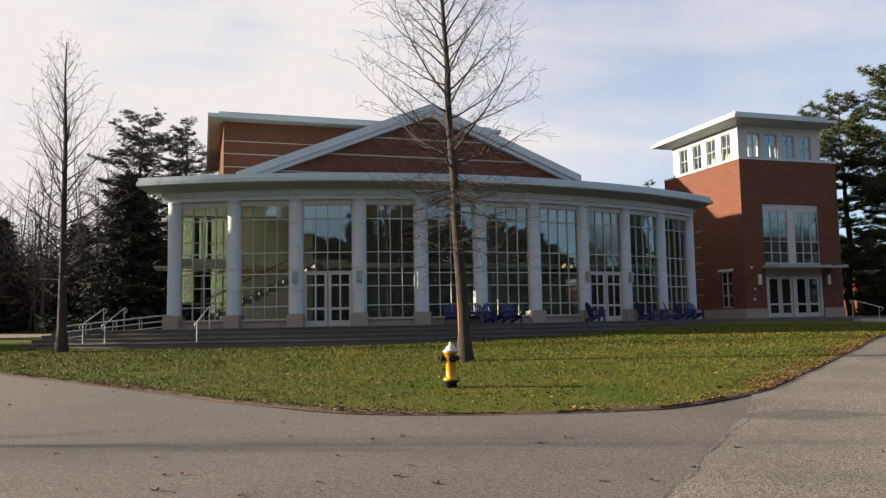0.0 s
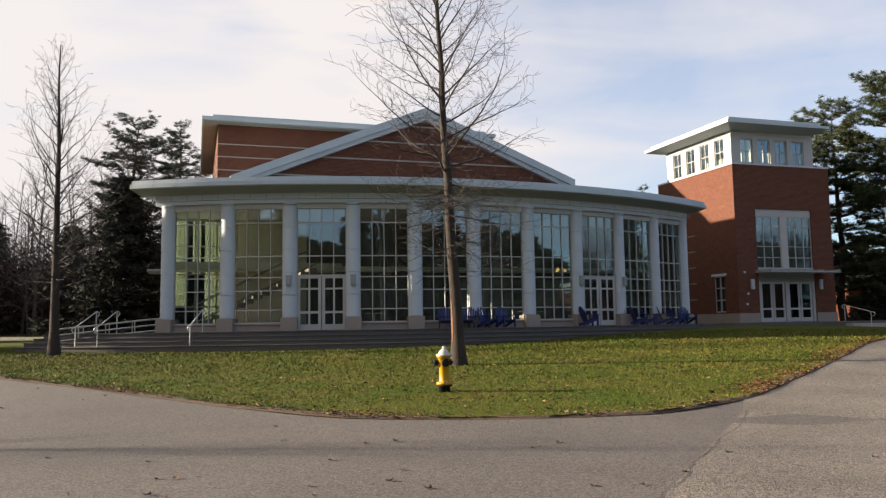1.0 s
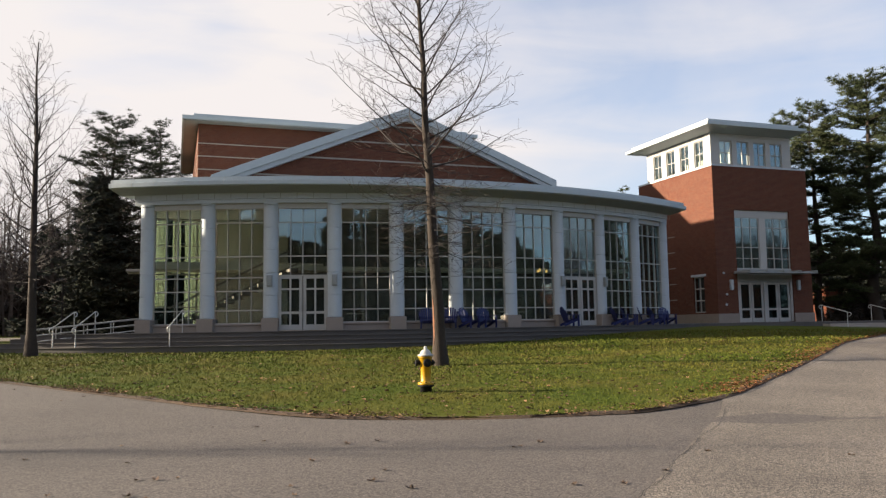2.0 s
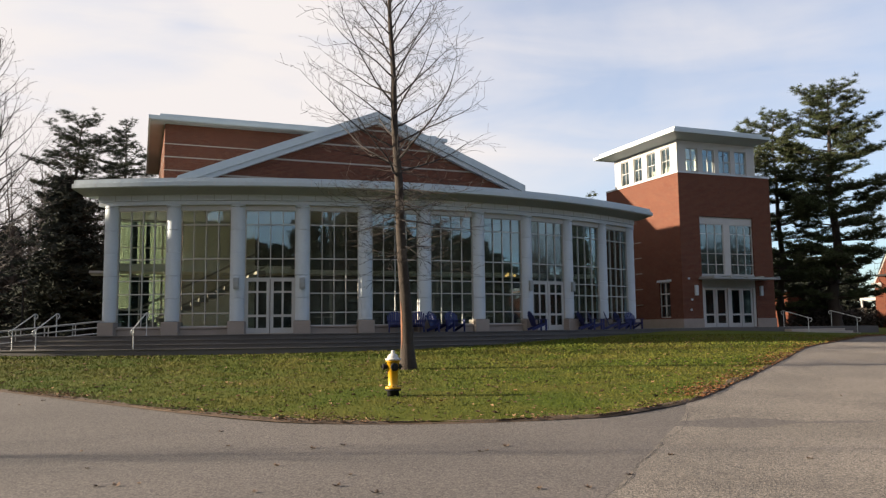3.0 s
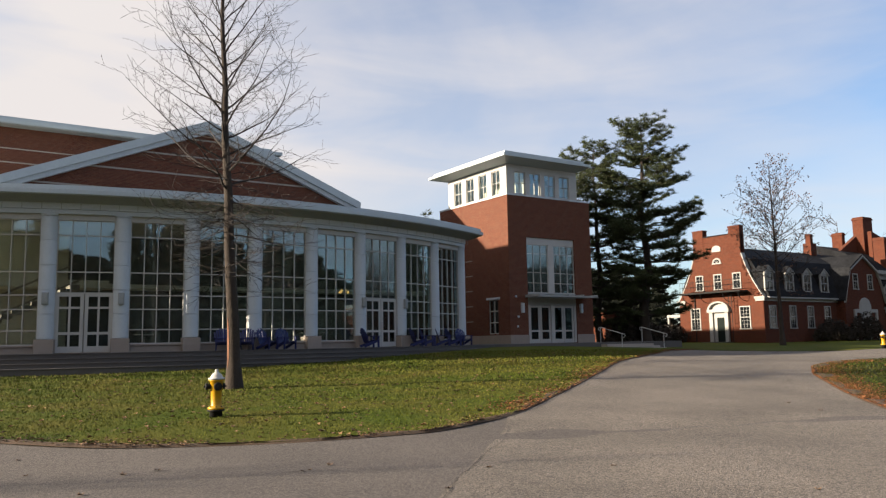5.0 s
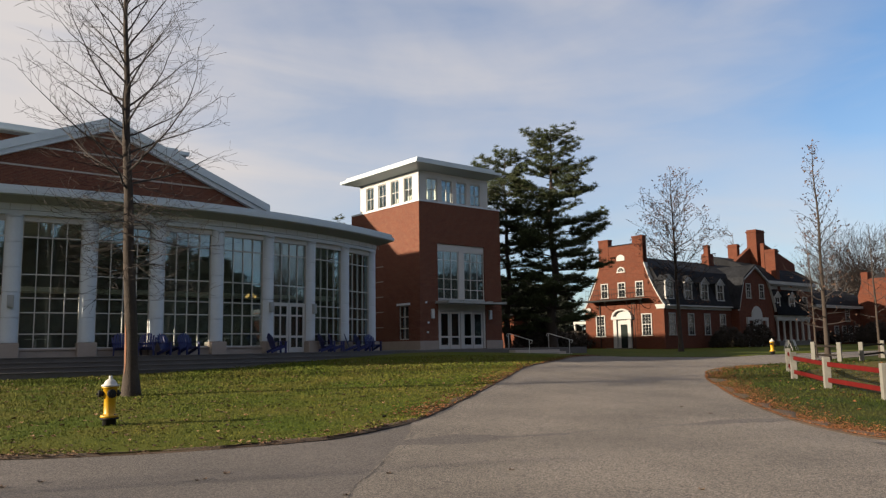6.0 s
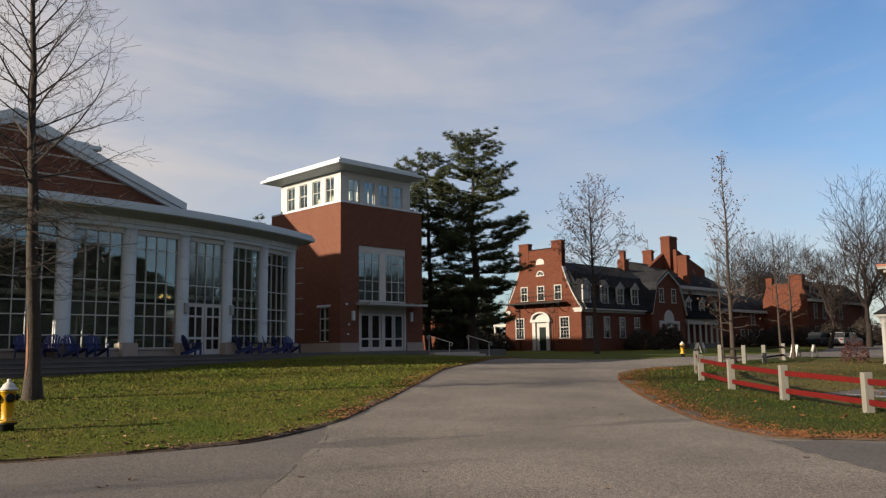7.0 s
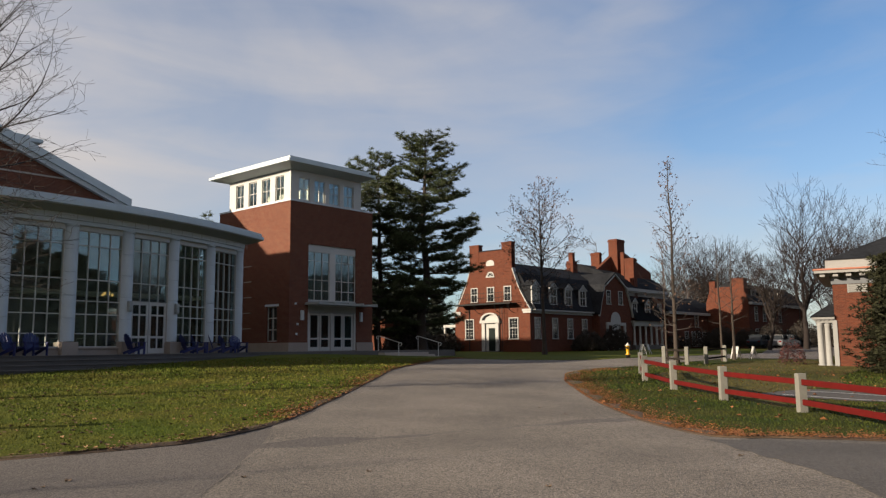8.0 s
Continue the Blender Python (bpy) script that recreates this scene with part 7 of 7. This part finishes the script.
def thicket(name, spots, label, seed, limbs=22):
    """Many bare trees too far off to count, as one mesh."""
    rng = random.Random(seed)
    paths = []
    for x, y, h in spots:
        z = ground_z(x, y)
        lean = Vector((rng.gauss(0, 0.05), rng.gauss(0, 0.05), 1))
        tr = [(Vector((x, y, z - 0.2)) + lean * (h * u), 0.02 * h * 0.5 * (1 - 0.9 * u) + 0.01) for u in (0, 0.25, 0.5, 0.75, 1.0)]
        paths.append(tr)
        for i in range(limbs):
            u = rng.uniform(0.2, 0.97)
            p = Vector((x, y, z)) + lean * (h * u)
            az, el = rng.uniform(0, 6.28), rng.uniform(0.2, 1.0)
            L = h * 0.33 * (1.1 - u) ** 0.6 * rng.uniform(0.5, 1.2)
            d = Vector((math.cos(az) * math.cos(el), math.sin(az) * math.cos(el), math.sin(el)))
            e = p + d * L + Vector((0, 0, 0.1 * L))
            paths.append([(p, 0.035), (p.lerp(e, 0.5) + Vector((0, 0, -0.03 * L)), 0.024), (e, 0.01)])
            for k in range(4):
                q = p.lerp(e, rng.uniform(0.3, 0.95))
                d2 = (d + Vector((rng.gauss(0, 0.6), rng.gauss(0, 0.6), rng.gauss(0.1, 0.4)))).normalized()
                paths.append([(q, 0.014), (q + d2 * L * rng.uniform(0.25, 0.55), 0.006)])
    vs, fs = tubes(paths, 4)
    o = raw_part(name, vs, fs, M_WOODS)
    return tagged(o, label, "woodland", "", "stuff")


rng = random.Random(77)
spots = []
for i in range(300):
    y = rng.uniform(58, 120)
    x = -rng.uniform(0.33, 0.95) * y
    spots.append((x, y, rng.uniform(8, 15) * (0.75 + 0.004 * y)))
thicket("woodland", spots, "brown leafless woodland beyond the pavilion", 5)
spots = []
for i in range(75):
    az = radians(rng.uniform(43, 75))
    d = rng.uniform(105, 170)
    spots.append((d * math.sin(az), d * math.cos(az), rng.uniform(8, 15)))
thicket("woodland", spots, "grey leafless trees along the skyline", 6, 26)


def hedge(name, blobs, label, seed, material, size=0.5, count=420):
    """Undergrowth as a mass of small leaf clumps."""
    r2 = random.Random(seed)
    vs, fs = [], []
    for x, y, rx, ry, h in blobs:
        for _ in range(count):
            u, a = r2.random() ** 0.4, r2.uniform(0, 6.283)
            px, py = x + rx * u * math.cos(a), y + ry * u * math.sin(a)
            pz = ground_z(px, py) + h * (1 - u * u * 0.7) * r2.random() ** 0.6
            for _k in range(3):
                d = Vector((r2.gauss(0, 1), r2.gauss(0, 1), r2.gauss(0.2, 0.7))).normalized() * size * r2.uniform(0.5, 1.1)
                w = d.cross(Vector((r2.gauss(0, 1), r2.gauss(0, 1), r2.gauss(0, 1)))).normalized() * size * 0.22
                i = len(vs)
                p = Vector((px, py, pz))
                vs += [p - w, p + w, p + d]
                fs.append((i, i + 1, i + 2))
    return tagged(raw_part(name, vs, fs, material), label, "shrubs", "", "stuff")


M_BRUSH = mat("brown_undergrowth", (0.034, 0.026, 0.02), 0.95, var=0.3, scale=1, fine=8, bump=0, island=0.35)
M_BRUSH2 = mat("red_brown_undergrowth", (0.05, 0.036, 0.03), 0.95, var=0.3, scale=1, fine=8, bump=0, island=0.35, spec=0.1)
M_RUST = mat("red_brown_leaves", (0.055, 0.013, 0.011), 0.8, var=0.3, scale=2, fine=9, bump=0, island=0.35)
hedge("undergrowth", [(-22 - 4 * i, 66 + 6 * (i % 3), 5, 3, 4.0 + 3.5 * (i % 2)) for i in range(16)], "brown undergrowth at the edge of the woods", 3, M_BRUSH2, 0.4, 3200)
hedge("undergrowth", [(28.6, 50.5, 1.4, 1.0, 3.4), (33.5, 58, 3.0, 1.5, 2.0), (38.5, 62, 3.0, 1.5, 1.6)], "dark shrubs beside the tower", 4, M_BRUSH, 0.35, 700)
for lx_, ly_, rr, hh, sd in ((6.9, -1.7, 1.9, 2.0, 9), (11.0, -2.2, 1.7, 2.5, 19)):
    p = HOUSE @ Vector((lx_, ly_, 0))
    hedge("foundation_shrub", [(p.x, p.y, rr, 1.0, hh)], "dark leafless shrub before the brick house", sd, M_BRUSH, 0.24, 1500)
hedge("foundation_shrub", [(39.3, 26.4, 0.7, 0.7, 1.5)], "red-leaved shrub by the small portico", 10, M_RUST, 0.13, 420)
hedge("undergrowth", [(43.0, 66.5, 2.5, 1.5, 2.6), (40.5, 69, 2.5, 1.5, 3.5)], "dark evergreen shrubs beside the brick house", 21, M_SPRUCE, 0.4, 800)
hedge("undergrowth", [(76, 60.5, 2.5, 1.5, 2.6), (80, 60.0, 2.5, 1.5, 2.4), (83, 59, 3, 1.5, 3.0), (88, 58, 3, 2, 3.4), (92, 56, 3, 2, 4)], "brown leafless shrubs before the far house", 22, M_BRUSH, 0.22, 2600)
hedge("far_hedge", [(70 + 9 * i, 66 + (i % 3) * 3 - i * 1.5, 6, 3, 2.5) for i in range(8)], "dark hedge along the distant lane", 13, M_BRUSH, 0.35, 1800)

# ---- grass blades and fallen leaves ----
M_BLADE = mat("grass_blade", (0.064, 0.083, 0.006), 0.8, var=0.22, scale=0.5, fine=3, bump=0, tint=(0.105, 0.095, 0.014), island=0.45, spec=0.2)
M_BLADE2 = mat("dry_grass_blade", (0.031, 0.046, 0.007), 0.8, var=0.4, scale=0.5, fine=8, bump=0, tint=(0.052, 0.05, 0.012), spec=0.1, island=0.4)
M_LEAF = mat("dead_leaf", (0.21, 0.12, 0.06), 0.8, var=0.4, scale=1.5, fine=8, bump=0, tint=(0.07, 0.04, 0.025), island=0.7)
M_LEAF2 = mat("orange_dead_leaf", (0.216, 0.079, 0.025), 0.8, var=0.35, scale=1.5, fine=8, bump=0, tint=(0.16, 0.07, 0.03), island=0.4)


def inside(xs, ys, poly):
    ok = np.zeros(len(xs), bool)
    for (x0, y0), (x1, y1) in zip(poly, poly[1:] + poly[:1]):
        if y0 != y1:
            c = ((ys < y0) != (ys < y1)) & (xs < (x1 - x0) * (ys - y0) / (y1 - y0) + x0)
            ok ^= c
    return ok


def blades(name, poly, box4, count, hgt, label, seed, material, skip=()):
    g = np.random.default_rng(seed)
    x, y = g.uniform(box4[0], box4[1], count), g.uniform(box4[2], box4[3], count)
    k = inside(x, y, poly) & ~inside(x, y, BAY_POLY)
    for q in skip:
        k &= ~inside(x, y, q)
    x, y = x[k], y[k]
    dist = np.hypot(x, y)
    k = g.random(len(x)) < np.clip(15 / dist, 0.12, 1) ** 1.5
    x, y, dist = x[k], y[k], dist[k]
    z = np.array([ground_z(a, b) for a, b in zip(x, y)])
    n = len(x)
    th = g.uniform(0, 2 * np.pi, n)
    s = np.clip(dist / 15, 0.85, 2.2)
    w, h = 0.008 * s * g.uniform(0.7, 1.3, n), hgt * s * g.uniform(0.5, 1.3, n)
    lx, ly = g.normal(0, 0.55, n) * h, g.normal(0, 0.55, n) * h
    v = np.zeros((n, 3, 3))
    v[:, 0] = np.c_[x - np.cos(th) * w, y - np.sin(th) * w, z - 0.005]
    v[:, 1] = np.c_[x + np.cos(th) * w, y + np.sin(th) * w, z - 0.005]
    v[:, 2] = np.c_[x + lx, y + ly, z + h]
    o = raw_part(name, v.reshape(-1, 3).tolist(), np.arange(3 * n).reshape(-1, 3).tolist(), material)
    return tagged(o, label, "grass", "", "stuff")


BAY_POLY = [(20.2, 14.7), (21.7, 11.6), (24, 7.5), (31, 6), (27, 12.5), (23.3, 15.2)]
LAWN_POLY = [tuple(p) for p in LAWN_EDGE] + [(28, 60), (28, 66), (-60, 66)]
ISLAND_POLY = [tuple(p) for p in ISLAND] + [(60, -6)]
blades("grass", LAWN_POLY, (-22, 22, 12.5, 36), 420000, 0.03, "short blades of mown grass", 1, M_BLADE)
DRY_POLY = smooth_line([(17.9, 11.4), (18.8, 14.2), (20.4, 17.4), (22.4, 20.4), (25.6, 23.3), (30, 25.6), (36, 28.2), (43, 30.5), (45, 28), (39, 22.4), (31, 18.6), (26, 15.6), (21, 14.9), (19.2, 13.0), (17.9, 11.4)], 4)
DRY_POLY = [tuple(p) for p in DRY_POLY[:-1]]
M_DRY = mat("tan_dry_grass", (0.085, 0.066, 0.024), 0.95, var=0.35, scale=0.5, fine=16, bump=0.5, dist=0.03, tint=(0.055, 0.058, 0.014), spec=0.1)
drape("lawn_worn", ragged(DRY_POLY, 0.25, 9, 0.5), 0.8, 0.006, M_DRY, "worn tan grass behind the rail fence", "lawn")
blades("grass", ISLAND_POLY, (11, 36, 3, 31), 170000, 0.032, "short blades of island grass", 2, M_BLADE2, (DRY_POLY,))
blades("grass", DRY_POLY, (17, 46, 10, 31), 60000, 0.03, "short blades of tan dry grass", 12, M_DRY)


def leaf_mesh(px, py, seed, size, material, name, label):
    g = np.random.default_rng(seed)
    vs, fs = [], []
    for x, y in zip(px, py):
        z = ground_z(x, y) + 0.012
        s = size * g.uniform(0.6, 1.3)
        a = g.uniform(0, 6.283)
        ux, uy = math.cos(a) * s, math.sin(a) * s
        vx, vy = -uy * 0.65, ux * 0.65
        c1, c2 = g.uniform(0.1, 0.8) * s, g.uniform(0.0, 0.6) * s
        i = len(vs)
        vs += [(x - ux, y - uy, z + c2), (x + vx, y + vy, z + c1), (x + ux, y + uy, z + c2 * 0.5), (x - vx, y - vy, z + c1), (x, y, z)]
        fs += [(i, i + 4, i + 1), (i + 4, i + 2, i + 1), (i + 4, i + 3, i + 2), (i, i + 3, i + 4)]
    return tagged(raw_part(name, vs, fs, material), label, "leaves", "", "stuff")


def edge_scatter(line, count, seed, spread, inward, x_lo, x_hi, clump=1.6):
    g = np.random.default_rng(seed)
    seg = [(a, b, math.hypot(b[0] - a[0], b[1] - a[1])) for a, b in zip(line, line[1:]) if x_lo < a[0] < x_hi]
    L = np.array([s[2] for s in seg])
    out = []
    L = L * np.array([max(0.08, 0.35 + clump * noise.noise(Vector((a[0] * 0.45, a[1] * 0.45, seed)))) for a, b, l in seg])
    for i in g.choice(len(seg), count, p=L / L.sum()):
        a, b, l = seg[i]
        t = g.random()
        off = inward * (abs(g.normal(0, spread)) - 0.06)
        nx, ny = -(b[1] - a[1]) / l, (b[0] - a[0]) / l
        out.append((a[0] + (b[0] - a[0]) * t + nx * off, a[1] + (b[1] - a[1]) * t + ny * off))
    return [p[0] for p in out], [p[1] for p in out]


g0 = np.random.default_rng(4)
lx, ly = g0.uniform(-20, 20, 3800), 13 + 22 * g0.random(3800) ** 1.3
k = inside(lx, ly, LAWN_POLY)
leaf_mesh(lx[k], ly[k], 5, 0.05, M_LEAF, "fallen_leaves", "brown fallen leaves scattered over the lawn")
leaf_mesh(*edge_scatter(LAWN_EDGE, 2600, 6, 0.35, 1, -13, 16), 7, 0.03, M_LEAF, "fallen_leaves", "brown leaf litter along the lawn edge")
leaf_mesh(*edge_scatter(LAWN_EDGE, 2600, 16, 0.5, 1, 6, 26, 0.7), 17, 0.035, M_LEAF2, "fallen_leaves", "orange leaf litter along the lawn edge")
leaf_mesh(*edge_scatter(ISLAND, 26000, 8, 0.5, 1, 10.5, 27, 0.35), 9, 0.022, M_LEAF2, "fallen_leaves", "orange leaf litter along the island edge")
lx, ly = g0.uniform(12, 34, 700), g0.uniform(5, 28, 700)
k = inside(lx, ly, ISLAND_POLY)
leaf_mesh(lx[k], ly[k], 11, 0.06, M_LEAF2, "fallen_leaves", "orange fallen leaves on the island grass")

# bare soil along the worn edges of the grass
def soil_strip(line, width, x_lo, x_hi, label):
    vs, fs = [], []
    pts = [q for q in line if x_lo < q[0] < x_hi]
    for i, (x, y) in enumerate(pts):
        a, b = pts[max(0, i - 1)], pts[min(len(pts) - 1, i + 1)]
        l = math.hypot(b[0] - a[0], b[1] - a[1])
        nx, ny = -(b[1] - a[1]) / l, (b[0] - a[0]) / l
        w = width * max(0.05, 0.35 + 1.5 * noise.noise(Vector((x * 0.9, y * 0.9, 5))) + 0.5 * noise.noise(Vector((x * 4, y * 4, 2))))
        z = ground_z(x, y)
        vs += [(x - nx * 0.06, y - ny * 0.06, z - 0.022), (x + nx * 0.05, y + ny * 0.05, z + 0.022), (x + nx * w, y + ny * w, z + 0.02), (x + nx * (w + 0.1), y + ny * (w + 0.1), z - 0.03)]
        if i:
            o = 4 * i
            fs += [(o - 4 + k, o - 3 + k, o + 1 + k, o + k) for k in range(3)]
    return tagged(raw_part("soil_edge", vs, fs, M_DIRT, None, "", True), label, "soil", "", "structure")


soil_strip(LAWN_EDGE, 0.2, -14, 26, "bare brown soil along the lawn edge")
soil_strip(ISLAND, 0.4, 10.5, 28, "bare brown soil along the island edge")

# single leaves lying on the drive
leaf_bm = bmesh.new()
cen = leaf_bm.verts.new((0, 0, 0.004))
ring = [leaf_bm.verts.new((r_ * math.cos(a_) * 0.06, r_ * math.sin(a_) * 0.045, zz)) for r_, a_, zz in ((1.2, 0, 0.03), (0.7, 0.6, 0.012), (1.1, 1.2, 0.035), (0.6, 1.9, 0.01), (1.0, 2.6, 0.028), (0.9, 3.4, 0.02), (0.65, 4.1, 0.006), (1.1, 4.8, 0.03), (0.6, 5.6, 0.01))]
for a, b in zip(ring, ring[1:] + ring[:1]):
    leaf_bm.faces.new((cen, a, b))
leaf0 = link_mesh("fallen_leaf", leaf_bm, mat("curled_brown_leaf", (0.14, 0.09, 0.055), 0.8, var=0.4, scale=8, fine=40, bump=0, rnd=0.6))
tagged(leaf0, "curled brown fallen leaf on the asphalt", "leaf", "fallen leaves on the drive")
LEAVES = [(-9.4, 18.6), (-7.3, 16.3), (-7.1, 16.9), (-8.3, 15.1), (-4.1, 11.0), (-4.9, 10.0), (-3.5, 9.6), (-3.0, 8.5), (-2.8, 8.5), (-2.6, 8.6), (-3.6, 7.8), (-2.8, 7.7), (-2.6, 7.6), (-1.9, 7.4), (-3.3, 12.7), (-2.6, 12.6), (-2.2, 11.2), (-1.3, 8.0), (-1.2, 7.6), (-1.3, 9.5), (-1.0, 10.8), (-0.6, 11.0), (-0.4, 8.8), (-0.5, 8.2), (-0.1, 7.8), (1.3, 10.3), (1.6, 10.7), (1.5, 7.8), (2.0, 7.8), (2.6, 8.4), (3.5, 9.6), (1.2, 10.2), (1.6, 10.6), (3.5, 9.6), (9.1, 15.3), (10.4, 18.4), (5.0, 9.1), (6.2, 6.9), (12.1, 13.5), (8.5, 12.2), (10.1, 7.3), (12.4, 14.8)]
for i, (x, y) in enumerate(LEAVES):
    o = leaf0 if i == 0 else copy_thing(leaf0, Matrix())
    o.matrix_world = pose(x, y, ground_z(x, y) - 0.027, random.uniform(-5, 5), random.uniform(-5, 5), random.uniform(0, 360))
    sc = random.uniform(0.6, 1.1)
    o.scale = (sc, sc, sc)

# crack along the seam between the two surfaces
M_CRACK = mat("dark_crack_filler", (0.03, 0.027, 0.025), 0.9, var=0.3, bump=0)
seam = smooth_line([(5.25, 13.5), (4.85, 12.6), (4.35, 11.6), (3.95, 11.0), (3.35, 9.8), (2.95, 9.1), (2.5, 8.1), (2.0, 7.2), (1.4, 5.9)], 8)
vs, fs = [], []
for i, (x, y) in enumerate(seam):
    x += 0.05 * noise.noise(Vector((x * 4, y * 4, 0)))
    w = 0.003 + 0.009 * abs(noise.noise(Vector((x * 3, y * 3, 7))))
    z = ground_z(x, y) - 0.0145 + 0.012 * noise.noise(Vector((x * 0.6, y * 0.6, 3)))
    vs += [(x - w, y, z), (x + w, y, z)]
    if i:
        fs.append((2 * i - 2, 2 * i - 1, 2 * i + 1, 2 * i))
tagged(raw_part("road_crack", vs, fs, M_CRACK), "dark ragged crack along the asphalt seam", "crack", "", "structure")
